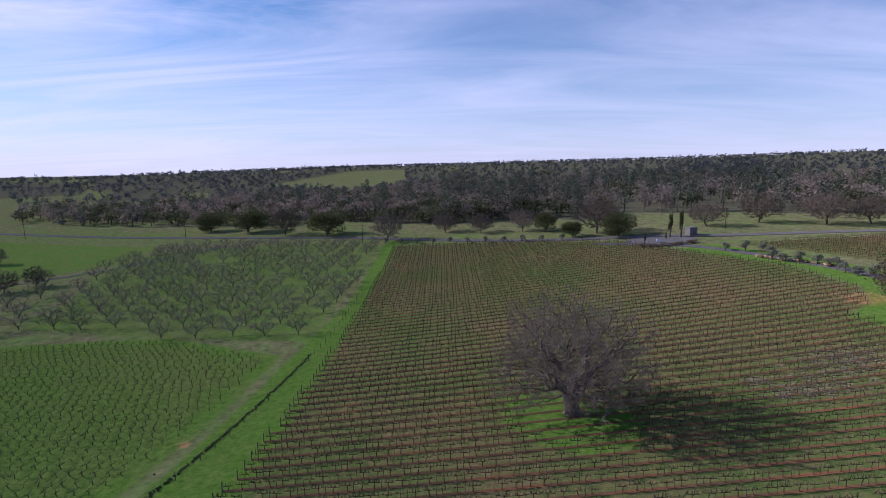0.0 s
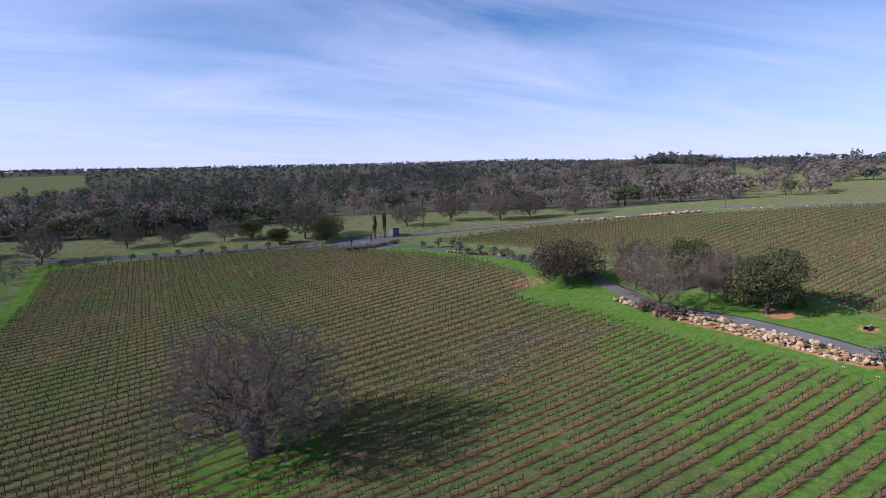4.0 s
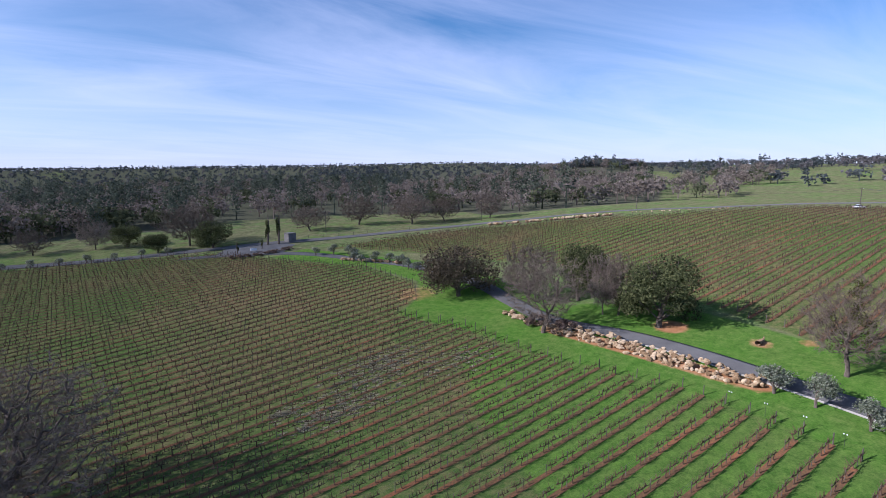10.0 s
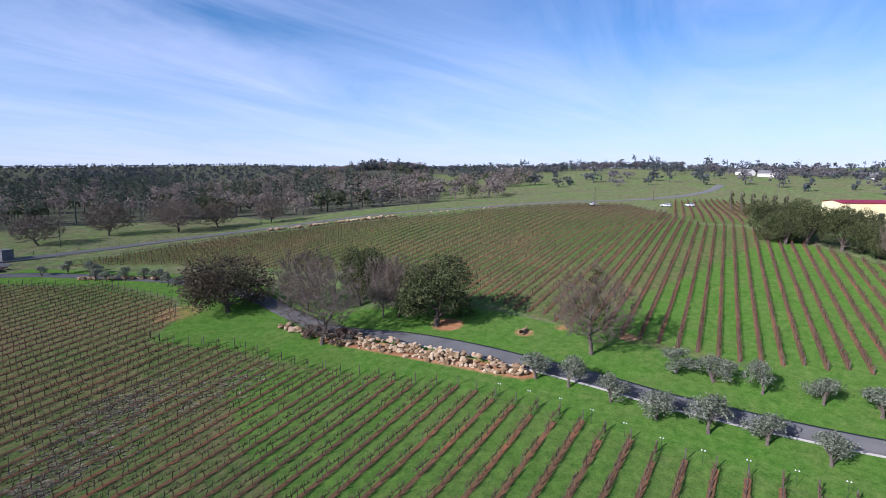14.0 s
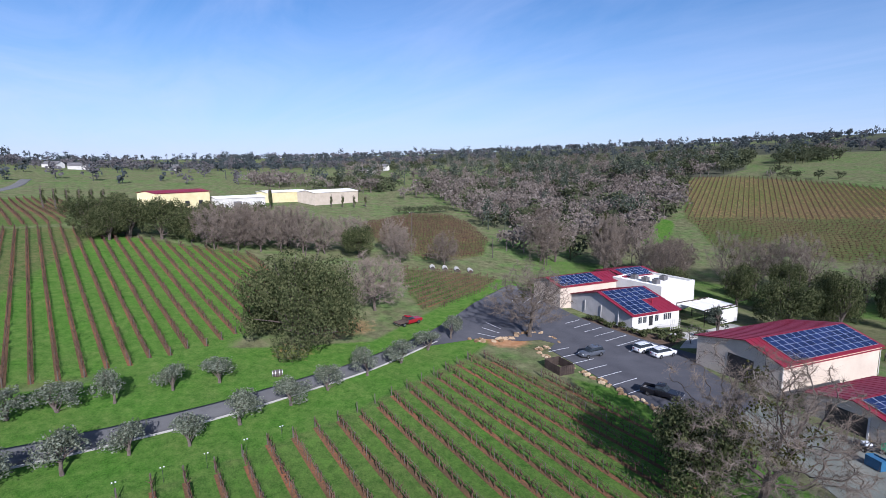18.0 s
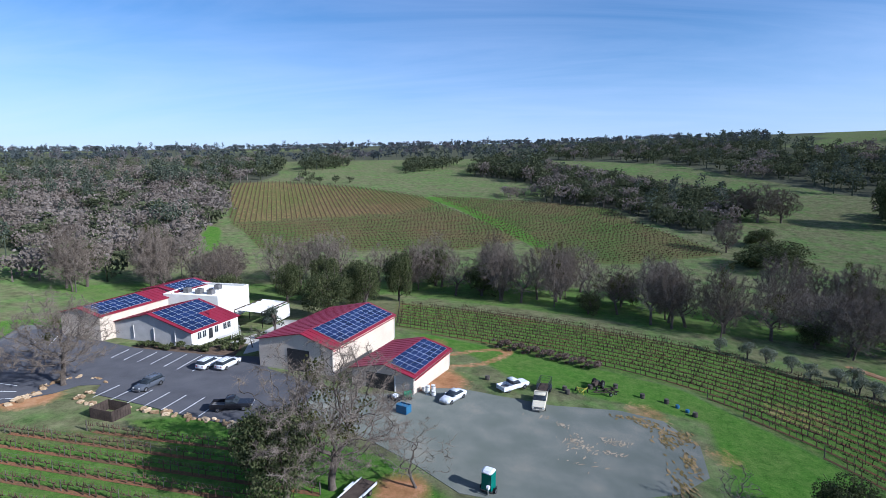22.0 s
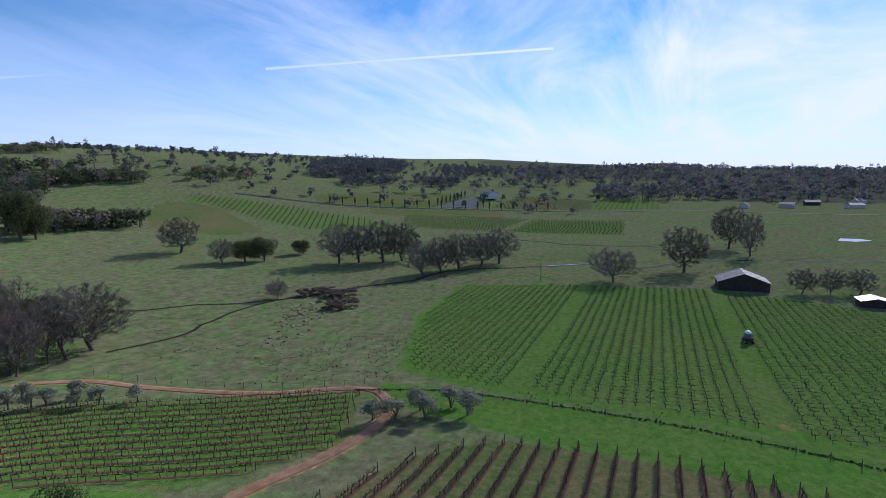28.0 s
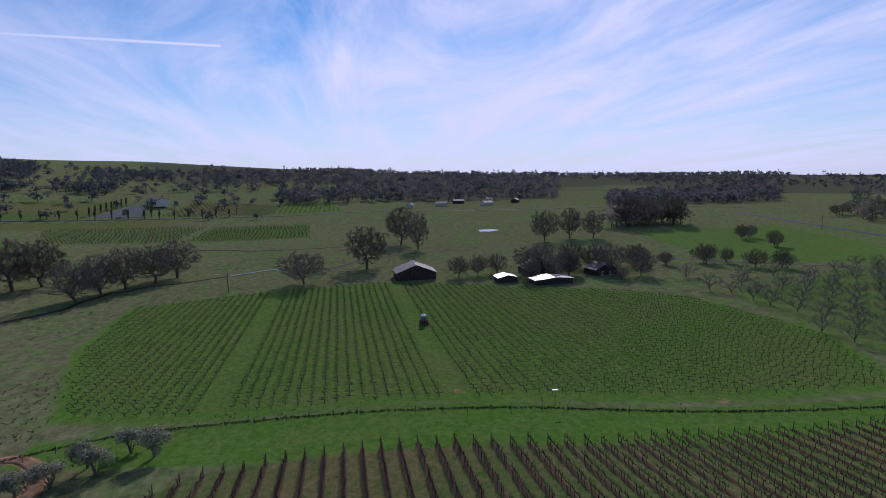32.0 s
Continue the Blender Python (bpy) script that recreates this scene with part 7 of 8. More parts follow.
for k, (x, y) in enumerate([(303, 24), (305, 20), (310, 52), (306, 16), (296, 60)]):
    car("far parked car by the warehouses", x, y, 30 + 10 * k, (P_WHITE, P_GREY)[k % 2], "suv", 4.6, 1.8, 0.02)
for k in range(7):
    car("far parked car at the winery", -560 - 9 * k, -168 - 2.5 * k, 20, (P_BLACK, P_WHITE, P_GREY)[k % 3], "suv", 4.8, 1.9, 0.22)


def frame_trailer(label, x, y, rz, L, W, material, deck=True, sides=0.0):
    ob = thing("trailer", label, "trailer", at=(x, y, float(land(x, y)) + 0.03), rz=rz)
    if deck:
        for k in range(7):
            piece("plank", Shape().box((-L / 2, -W / 2 + W / 7 * k + 0.01, 0.5), (L / 2, -W / 2 + W / 7 * (k + 1) - 0.01, 0.56)).mesh("plank", M_WOOD), ob)
    for yy in (-1, 1):
        piece("rail", Shape().box((-L / 2, yy * W / 2 - 0.05, 0.42), (L / 2, yy * W / 2 + 0.05, 0.68)).mesh("rail", material), ob)
        piece("fender", Shape().box((-0.9, yy * (W / 2 + 0.15) - 0.12, 0.66), (0.7, yy * (W / 2 + 0.15) + 0.12, 0.72)).mesh("fender", material), ob)
        for xx in (-0.55, 0.35):
            wheel(ob, xx, yy * (W / 2 + 0.15), 0.32, 0.2, yy)
        piece("tongue", Shape().tube([(L / 2, yy * W / 3, 0.46), (L / 2 + 1.3, 0, 0.46)], 0.05, 5).mesh("tongue", material), ob)
    if sides:
        for xx in np.linspace(-L / 2, L / 2, 6):
            for yy in (-1, 1):
                piece("stake", Shape().tube([(xx, yy * W / 2, 0.6), (xx, yy * W / 2, 0.6 + sides)], 0.03, 5).mesh("stake", material), ob)
        for z in (0.35, 0.7, 1.0):
            for yy in (-1, 1):
                piece("side_rail", Shape().tube([(-L / 2, yy * W / 2, 0.6 + sides * z), (L / 2, yy * W / 2, 0.6 + sides * z)], 0.025, 5).mesh("side_rail", material), ob)
            piece("end_rail", Shape().tube([(-L / 2, -W / 2, 0.6 + sides * z), (-L / 2, W / 2, 0.6 + sides * z)], 0.025, 5).mesh("end_rail", material), ob)
    return ob


frame_trailer("white-railed car trailer with dark plank deck", 60.2, -34.0, 74, 4.2, 2.0, P_WHITE)
frame_trailer("black mesh-sided utility trailer behind the pickup", 41.3, -68.2, 80, 3.2, 1.8, M_DARK, True, 1.2)


def toilet(x, y, rz):
    ob = thing("portable_toilet", "teal portable toilet with white roof on a wheeled base", "toilet", at=(x, y, float(land(x, y)) + 0.07), rz=rz)
    piece("base", Shape().box((-0.7, -0.7, 0.25), (0.7, 0.7, 0.4)).mesh("base", M_DARK), ob)
    for lo, hi, n in (((-0.56, -0.58, 0.4), (-0.5, 0.58, 2.3), "side"), ((0.5, -0.58, 0.4), (0.56, 0.58, 2.3), "side"), ((-0.5, 0.52, 0.4), (0.5, 0.58, 2.3), "back"), ((-0.5, -0.58, 0.4), (0.5, -0.52, 2.3), "door")):
        piece(n, Shape().box(lo, hi).mesh(n, P_GREEN), ob)
    piece("roof", loft([(-0.66, 0.5, 0.4, 2.3, 2.4), (-0.4, 0.66, 0.5, 2.3, 2.55), (0.4, 0.66, 0.5, 2.3, 2.55), (0.66, 0.5, 0.4, 2.3, 2.4)], "roof", P_WHITE), ob)
    for yy in (-1, 1):
        wheel(ob, 0, yy * 0.8, 0.3, 0.18, yy)
    piece("basin", disc_tube(0.85, 0.2, 0.5, 1.0, 0.22, 10).mesh("basin", P_WHITE), ob, "white wash basin")
    piece("bracket", Shape().tube([(0.85, 0.35, 0.1), (0.85, 0.35, 0.85)], 0.06, 6).mesh("bracket", M_ALU), ob)
    return ob


toilet(47.0, -38.2, 70)


def tub(name, label, x, y, r, h, material, hoop=True):
    """A barrel or half barrel standing on the ground."""
    ob = thing(name, label, "barrel", at=(x, y, float(land(x, y))), rz=(x * 31) % 360)
    z = np.linspace(0, h, 6); rr = r * (1 + 0.12 * np.sin(np.linspace(0, math.pi, 6)))
    s = Shape().tube(np.stack([0 * z, 0 * z, z], 1), rr, 12); c = s.n; s.add([(0, 0, h - 0.04)]); s.t.append(np.array([(5 * 12 + a, 5 * 12 + (a + 1) % 12, c) for a in range(12)]))
    piece("body", s.mesh("body", material), ob)
    if hoop:
        for k in (0.15, 0.85):
            piece("hoop", Shape().tube([(0, 0, h * k - 0.03), (0, 0, h * k + 0.03)], r * 1.09, 12).mesh("hoop", M_DARK), ob)
    return ob


for x, y in ((50.5, -69.5), (45.0, -70.2), (37.6, -68.3), (38.0, -69.6), (33.8, -72.2), (25.6, -72.0), (22.0, -71.5), (29.5, -74.5), (18.6, -68)):
    tub("wine_barrel", "weathered grey half barrel on the grass", x, y, 0.35, 0.75, M_POST)
for x, y in ((20.6, -70.4), (19.4, -69.2)):
    tub("bucket", "blue plastic bucket on the grass", x, y, 0.28, 0.5, P_BLUE, False)
barrel = thing("wine_barrel", "grey wine barrel lying on a red earth bed by the drive", "barrel", at=(118.9, -5.0, float(land(118.9, -5)) + 0.45), rz=80)
zz = np.linspace(-0.75, 0.75, 7)
piece("body", Shape().tube(np.stack([zz, 0 * zz, 0 * zz], 1), 0.42 * (1 + 0.18 * np.cos(zz * 2)), 14).mesh("body", M_POST, True), barrel)
for k in (-0.72, -0.3, 0.3, 0.72):
    piece("hoop", Shape().tube([(k - 0.04, 0, 0), (k + 0.04, 0, 0)], 0.42 * (1 + 0.18 * math.cos(k * 2)) + 0.012, 14).mesh("hoop", M_STEEL), barrel)
for k in (-0.76, 0.76):
    piece("barrel_head", Shape().tube([(k, 0, 0), (k * 1.01, 0, 0)], [0.44, 0.01], 14).mesh("barrel_head", M_POST), barrel)
piece("cradle", Shape().box((-0.5, -0.4, -0.5), (0.5, 0.4, -0.36)).mesh("cradle", M_WOOD), barrel)

# farm machines
def machine(name, label, x, y, rz, material, L=2.6, W=1.6):
    ob = thing(name, label, "farm machine", at=(x, y, float(land(x, y))), rz=rz)
    for yy in (-1, 1):
        piece("beam", Shape().tube([(-L / 2, yy * W / 2, 0.55), (L / 2, yy * 0.15, 0.65)], 0.07, 5).mesh("beam", material), ob)
        wheel(ob, -L / 4, yy * (W / 2 + 0.12), 0.3, 0.16, yy)
    for k in range(5):
        xx = -L / 2 + 0.3 + 0.35 * k
        piece("tine", Shape().tube([(xx, -W / 2 + 0.3 * k, 0.6), (xx - 0.1, -W / 2 + 0.3 * k, 0.15), (xx + 0.12, -W / 2 + 0.3 * k, 0.02)], 0.035, 5).mesh("tine", material), ob)
    piece("crossbar", Shape().box((-L / 4 - 0.06, -W / 2, 0.5), (-L / 4 + 0.06, W / 2, 0.62)).mesh("crossbar", material), ob)
    return ob


machine("plough", "yellow-green field plough resting on grass", 35.4, -69.6, 80, P_YELLOW)
machine("cultivator", "rusty brown cultivator on grass", 32.0, -70.5, 30, M_WOOD, 3.4, 1.8)
machine("mower", "old rusty mower on grass", 30.6, -72.0, 10, M_WOOD, 2.2, 1.5)
tractor = thing("tractor", "small old brown tractor parked on grass", "tractor", at=(32.6, -73.4, float(land(32.6, -73.4))), rz=60)
piece("engine", loft([(0.2, 0.32, 0.3, 0.7, 1.35), (1.5, 0.3, 0.26, 0.7, 1.25)], "engine", M_WOOD), tractor)
piece("seat", Shape().box((-0.7, -0.25, 0.95), (-0.25, 0.25, 1.05)).mesh("seat", M_DARK), tractor)
piece("axle", Shape().box((-0.75, -0.7, 0.5), (0.3, 0.7, 0.8)).mesh("axle", M_WOOD), tractor)
piece("exhaust", Shape().tube([(0.9, 0.1, 1.3), (0.9, 0.1, 2.0)], 0.04, 6).mesh("exhaust", M_DARK), tractor)
piece("steering_wheel", disc_tube(-0.05, -0.2, 0.2, 1.35, 0.05, 8).mesh("steering_wheel", M_DARK), tractor)
for yy in (-1, 1):
    wheel(tractor, -0.4, yy * 0.75, 0.65, 0.32, yy); wheel(tractor, 1.25, yy * 0.55, 0.35, 0.2, yy)

# by the small shed
bin_ = thing("waste_bin", "blue metal waste bin with open top", "bin", at=(60.4, -53.1, float(land(60.4, -53.1)) + 0.07), rz=-20)
for lo, hi in (((-0.9, -0.6, 0.1), (-0.84, 0.6, 1.2)), ((0.84, -0.6, 0.1), (0.9, 0.6, 1.2)), ((-0.84, -0.6, 0.1), (0.84, -0.54, 1.2)), ((-0.84, 0.54, 0.1), (0.84, 0.6, 1.2)), ((-0.84, -0.54, 0.1), (0.84, 0.54, 0.16))):
    piece("panel", Shape().box(lo, hi).mesh("panel", P_BLUE), bin_)
piece("lid", Shape().box((-0.92, -0.1, 1.2), (0.92, 0.62, 1.25)).mesh("lid", P_BLUE), bin_)
cart = thing("utility_cart", "small dark utility cart with white load", "cart", at=(62.8, -56.6, float(land(62.8, -56.6)) + 0.05), rz=-30)
piece("body", loft([(-1.0, 0.5, 0.48, 0.35, 0.8), (1.0, 0.5, 0.45, 0.35, 0.7)], "body", M_DARK), cart); piece("load", Shape().box((-0.7, -0.4, 0.8), (0.1, 0.4, 1.05)).mesh("load", P_WHITE), cart)
for sx_ in (-0.6, 0.6):
    for sy_ in (-1, 1):
        wheel(cart, sx_, sy_ * 0.5, 0.28, 0.2, sy_)
mach = thing("forklift", "green yard machine beside the shed door", "machine", at=(61.2, -57.8, float(land(61.2, -57.8)) + 0.05), rz=20)
piece("body", loft([(-0.7, 0.45, 0.4, 0.3, 1.2), (0.4, 0.45, 0.4, 0.3, 1.0)], "body", paint("machine_green", (0.02, 0.32, 0.16))), mach)
piece("mast", Shape().box((0.45, -0.4, 0.1), (0.52, 0.4, 1.5)).mesh("mast", M_DARK), mach)
for sy_ in (-1, 1):
    wheel(mach, -0.4, sy_ * 0.5, 0.28, 0.2, sy_); wheel(mach, 0.3, sy_ * 0.5, 0.28, 0.2, sy_)
for x, y, h in ((58.6, -60.4, 1.4), (58.0, -61.6, 1.1), (59.4, -61.3, 0.8), (57.6, -60.0, 0.8)):
    tub("steel_drum", "pale steel drum beside the shed wall", x, y, 0.32, h, M_LAMP, True)

# wooden enclosure at the lot's edge
enc = thing("wooden_enclosure", "dark wooden slat enclosure for waste bins", "enclosure", at=(99.6, -44.6, float(land(99.6, -44.6))), rz=-8)
for k in range(10):
    for yy in (-1.4, 1.4):
        piece("slat", Shape().box((-2.0 + 0.4 * k, yy - 0.03, 0), (-1.63 + 0.4 * k, yy + 0.03, 1.5)).mesh("slat", M_WOOD), enc)
for k in range(7):
    for xx in (-2.05, 2.05):
        piece("slat", Shape().box((xx - 0.03, -1.4 + 0.4 * k, 0), (xx + 0.03, -1.03 + 0.4 * k, 1.5)).mesh("slat", M_WOOD), enc)


# ---- rocks ----
rr_ = np.random.default_rng(31)
def rock_mesh(seed):
    r = np.random.default_rng(seed); bm = bmesh.new(); bmesh.ops.create_icosphere(bm, subdivisions=2, radius=0.5)
    for v in bm.verts:
        p = v.co * 2.2
        v.co *= 0.8 + 0.5 * noise.noise(p + Vector((seed * 7.1, 0, 0)))
        v.co.z *= 0.75
    for _ in range(5):
        d = Vector(r.normal(size=3)).normalized()
        for v in bm.verts:
            k = v.co.dot(d) - 0.36
            if k > 0:
                v.co -= d * k
    me = bpy.data.meshes.new("rock"); bm.to_mesh(me); bm.free(); me.materials.append(M_ROCK)
    return me


ROCKS = [rock_mesh(k) for k in range(8)]


def rock_wall(label, pts, count, width, rise, size, flat=None):
    """A bank of piled rocks, each a part of its own."""
    line = along(pts, 1.0); ob = thing("rock_wall", label, "rock wall")
    d = np.gradient(line, axis=0); d /= np.linalg.norm(d, axis=1)[:, None]
    for k in range(count):
        i = rr_.integers(0, len(line)); u = rr_.uniform(-0.5, 0.5)
        x, y = line[i] + np.array([-d[i][1], d[i][0]]) * u * width + rr_.uniform(-0.4, 0.4, 2)
        s = size * rr_.uniform(0.45, 1.5)
        z = float(land(x, y)) + max(0.0, rise * (0.5 - u)) * rr_.uniform(0.6, 1.0) + s * 0.1
        piece("rock", ROCKS[k % 8], ob, at=pose(x, y, z, rr_.uniform(-25, 25), rr_.uniform(-25, 25), rr_.uniform(0, 360)) @ Matrix.Diagonal((s * rr_.uniform(0.9, 1.5), s, s * rr_.uniform(0.8, 1.1), 1)))
    return ob


rock_wall("bank of tan boulders below the driveway", [(103.6, 82), (104.5, 74), (105.2, 66), (106, 58), (106.8, 50), (107.6, 46)][::-1], 300, 2.6, 1.2, 0.85)
rock_wall("low tan rock wall by the drive under the oak", [(104.2, 95), (103.6, 90), (103.4, 85)], 46, 2.0, 0.5, 1.0)
rock_wall("tan rock wall at the entrance drive", [(101.5, 170), (105.5, 163.5), (109.8, 156), (112, 150.5)], 70, 1.4, 0.6, 1.1)
rock_wall("long tan rock wall along the country road", [(181, 192), (190, 184), (198, 172), (206, 158), (212, 150)], 150, 1.8, 0.8, 1.3)
rock_wall("pale rocks along the road verge", [(219, 150), (232, 138), (252, 124)], 24, 3, 0.1, 0.9)
rock_wall("row of boulders along the parking lot", [(80.5, -45), (88, -45.9), (96.8, -46.9), (105.7, -47.4), (109, -48.6)], 62, 0.8, 0.1, 0.85)
rock_wall("boulders round the lot island", [(116.5, -50), (116.2, -47), (116.6, -43.6), (119, -41)], 24, 1.0, 0.1, 0.9)
rock_wall("boulders round the oak island", [(108.8, -51), (110, -54.5), (113.5, -56.4), (117, -55), (117.6, -51.5)], 22, 0.8, 0.1, 0.9)
rock_wall("dark rocks scattered in the meadow", [(-68, -78), (-86, -87), (-104, -94), (-121, -98)], 120, 13, 0.05, 0.8)

# ---- fences, poles, small marks ----
FENCE_POST = Shape().tube([(0, 0, -0.3), (0.02, 0, 1.3)], [0.06, 0.05], 5).mesh("post", M_POST)


def fence(label, pts, gap):
    line = along(pts, gap); ob = thing("fence", label, "fence")
    for x, y in line:
        piece("post", FENCE_POST, ob, at=pose(x, y, float(land(x, y)), rr_.uniform(-5, 5), rr_.uniform(-5, 5), 0))
    for z in (0.5, 0.9, 1.2):
        piece("wire", Shape().tube(np.stack([line[:, 0], line[:, 1], land(line[:, 0], line[:, 1]) + z], 1), 0.012, 3).mesh("wire", M_WIRE), ob)
    return ob


fence("old wire fence along the grass bank", [(-44, -40), (-50, -24), (-48, 2), (-43, 40), (-39, 60), (-36, 75), (-32, 100), (-29.5, 120), (-27.8, 142), (-27, 176)], 4.0)
fence("wire fence beside the dirt track", [(-50, -42), (-40, -60), (-34, -82), (-32, -98)], 3.6)
fence("wire fence along the road", [(40, 232), (97, 219), (150, 206)], 6)
rg = np.random.default_rng(41)
blades = Shape().cones(np.tile((0, 0, -0.05), (7, 1)), np.array([(0.4 * math.cos(k * 2.4), 0.4 * math.sin(k * 2.4), 0.4 + 0.06 * (k % 3)) for k in range(7)]), 0.12)
line = along([(-46, -42), (-51.2, -24), (-49.2, 2), (-44.2, 40), (-40, 60), (-37, 75), (-33, 100), (-30.5, 120)], 0.16); line = line + rg.normal(0, 0.2, line.shape)
thing("ditch_grass", "strip of rank dark grass under the fence", "grass", kind="stuff", data=Shape().many(blades, line[:, 0], line[:, 1], land(line[:, 0], line[:, 1]), rg.uniform(0, 6, len(line)), rg.uniform(0.25, 0.7, len(line)), rg.uniform(0.3, 0.8, len(line))).mesh("ditch_grass", mat("rank_grass", (0.028, 0.04, 0.014), (0.07, 0.095, 0.03), scale=0.5, fine=5, bump=0)))



def pole(label, x, y, h, arm=1.8, name="power_pole"):
    ob = thing(name, label, "pole", at=(x, y, float(land(x, y))), rz=(x * 13) % 90)
    piece("shaft", Shape().tube([(0, 0, -0.5), (0, 0, h)], [0.17, 0.11], 7).mesh("shaft", M_POST), ob)
    if arm:
        piece("crossarm", Shape().box((-arm / 2, -0.07, h - 0.75), (arm / 2, 0.07, h - 0.6)).mesh("crossarm", M_WOOD), ob)
        for k in (-0.45, 0, 0.45):
            piece("insulator", Shape().tube([(k * arm, 0, h - 0.6), (k * arm, 0, h - 0.42)], 0.05, 6).mesh("insulator", M_LAMP), ob)
    return ob


POLES = [(-260, 330, 10), (-150, 310, 10), (-40, 268, 10), (120, 224, 9.5), (192, 209, 9), (237, 156, 8.5), (274, 86, 8.5), (340, 74, 9)]
for x, y, h in POLES:
    pole("weathered wooden power pole with crossarm", x, y, h)
for a, b in zip(POLES, POLES[1:]):
    t = np.linspace(0, 1, 14)
    for o in (-0.7, 0.7):
        x, y = a[0] + (b[0] - a[0]) * t, a[1] + (b[1] - a[1]) * t
        z = np.interp(t, (0, 1), (float(land(a[0], a[1])) + a[2] - 0.5, float(land(b[0], b[1])) + b[2] - 0.5)) - 2.0 * (1 - (2 * t - 1) ** 2)
        thing("power_line", "thin black power line between poles", "cable", "power lines", data=Shape().tube(np.stack([x + o, y, z], 1), 0.02, 3).mesh("power_line", M_DARK))
for x, y, h in ((171, -110, 10), (184, -97, 7.5), (214, -82, 11), (-174, -31, 9), (160, -140, 9)):
    pole("grey wooden utility pole", x, y, h, 1.6 if h > 9 else 0)
lamp = thing("lamp_post", "thin dark post with a white lamp head", "lamp", at=(-42.5, 47.8, float(land(-42.5, 47.8))))
piece("shaft", Shape().tube([(0, 0, -0.2), (0, 0, 3.4)], 0.05, 6).mesh("shaft", M_DARK), lamp); piece("lamp_head", Shape().box((-0.2, -0.5, 3.4), (0.2, 0.5, 3.55)).mesh("lamp_head", P_WHITE), lamp)
tank = thing("water_tank", "round white-topped water tank on a dark trailer", "tank", at=(-106.5, 34.8, float(land(-106.5, 34.8))), rz=20)
piece("chassis", Shape().box((-1.0, -0.8, 0.5), (1.0, 0.8, 1.4)).mesh("chassis", M_WOOD), tank)
th = np.linspace(0, math.pi / 2, 5)
piece("vessel", Shape().tube([(0, 0, 1.4), (0, 0, 2.6)], 0.85, 16).mesh("vessel", M_TIN, True), tank)
piece("dome", Shape().tube([(0, 0, 2.6 + 0.6 * math.sin(a)) for a in th], [max(0.02, 0.85 * math.cos(a)) for a in th], 16).mesh("dome", P_WHITE, True), tank)
for xx in (-1, 1):
    for yy in (-1, 1):
        wheel(tank, xx * 0.7, yy * 0.85, 0.45, 0.25, yy)
for k in range(12):
    yk = 46.5 - 2.85 * k * 1.5
    xk = float(np.interp(yk, (-24, -8, 7, 23, 37, 54), (107.6, 102.7, 99.7, 97.7, 100.7, 99.7)))
    ob = thing("row_marker", "small white twin marker on a vine row end", "marker", "row markers", at=(xk, yk, float(land(xk, yk)) + 1.7))
    piece("stem", Shape().tube([(0, 0, -1.9), (0, 0, 0)], 0.02, 4).mesh("stem", M_DARK), ob)
    for o in (-0.16, 0.16):
        piece("tag", Shape().box((-0.02, o - 0.06, 0), (0.04, o + 0.06, 0.11)).mesh("tag", P_WHITE), ob)
M_STUMP = mat("sawn_stump", (0.16, 0.10, 0.06), (0.34, 0.24, 0.15), scale=1.5, fine=12, bump=0.4)
stump = thing("tree_stump", "cut tree stump in a ring of earth", "stump", at=(121, 52, float(land(121, 52))))
piece("trunk", Shape().tube([(-1.3, 0, 0.35), (0.2, 0.1, 0.35), (1.1, 0.3, 0.3)], [0.42, 0.4, 0.3], 9).mesh("trunk", M_STUMP), stump)
piece("root", Shape().tube([(0.4, 0.1, 0.3), (0.6, -0.1, 0.9), (0.7, 0, 1.2)], [0.2, 0.12, 0.03], 6).mesh("root", M_STUMP), stump)
sign = thing("low_sign", "low entrance sign in the planted bed", "sign", at=(84, 203.5, float(land(84, 203.5))), rz=20)
piece("board", Shape().box((-1.3, -0.06, 0.6), (1.3, 0.06, 1.5)).mesh("board", P_WHITE), sign)
for k in (-1, 1):
    piece("post", Shape().box((k - 0.07, -0.05, 0), (k + 0.07, 0.05, 0.6)).mesh("post", M_WOOD), sign)
for k in range(9):
    HEDGE[0].plant(76 + 2.4 * k, 199.5 - 1.1 * k + 0.35 * k * k * 0.35, 1.1, 3.4, label="clipped dark hedge round the entrance bed")
box_ = thing("utility_cabinet", "green utility cabinet by the entrance", "cabinet", at=(101, 214, float(land(101, 214))), rz=10)
piece("body", Shape().box((-1.6, -1.6, 0), (1.6, 1.6, 3.2)).mesh("body", M_TIN), box_); piece("lid", Shape().box((-1.7, -1.7, 3.2), (1.7, 1.7, 3.35)).mesh("lid", M_TIN), box_)

# white picking bins upturned in a row behind the small vine block
for x, y in ((175, -67), (173.5, -70.5), (171.5, -73.5), (169.5, -77)):
    tub = thing("covered_trough", "long pale covered trough in the weeds", "trough", "white troughs", at=(x, y, float(land(x, y))), rz=-28)
    a = np.linspace(0, math.pi, 7)
    v = [(u * 1.9, w * 0.8 * math.cos(k), 0.35 + 0.55 * math.sin(k)) for u, w in ((-1, 0.75), (-0.7, 1), (0.7, 1), (1, 0.75)) for k in a]
    piece("cover", Shape().add(v, [(r * 7 + j, (r + 1) * 7 + j, (r + 1) * 7 + j + 1, r * 7 + j + 1) for r in range(3) for j in range(6)]).mesh("cover", M_CONCRETE, True), tub)
    piece("trough", Shape().box((-1.85, -0.72, -0.1), (1.85, 0.72, 0.38)).mesh("trough", M_POST), tub, "dark trough body")

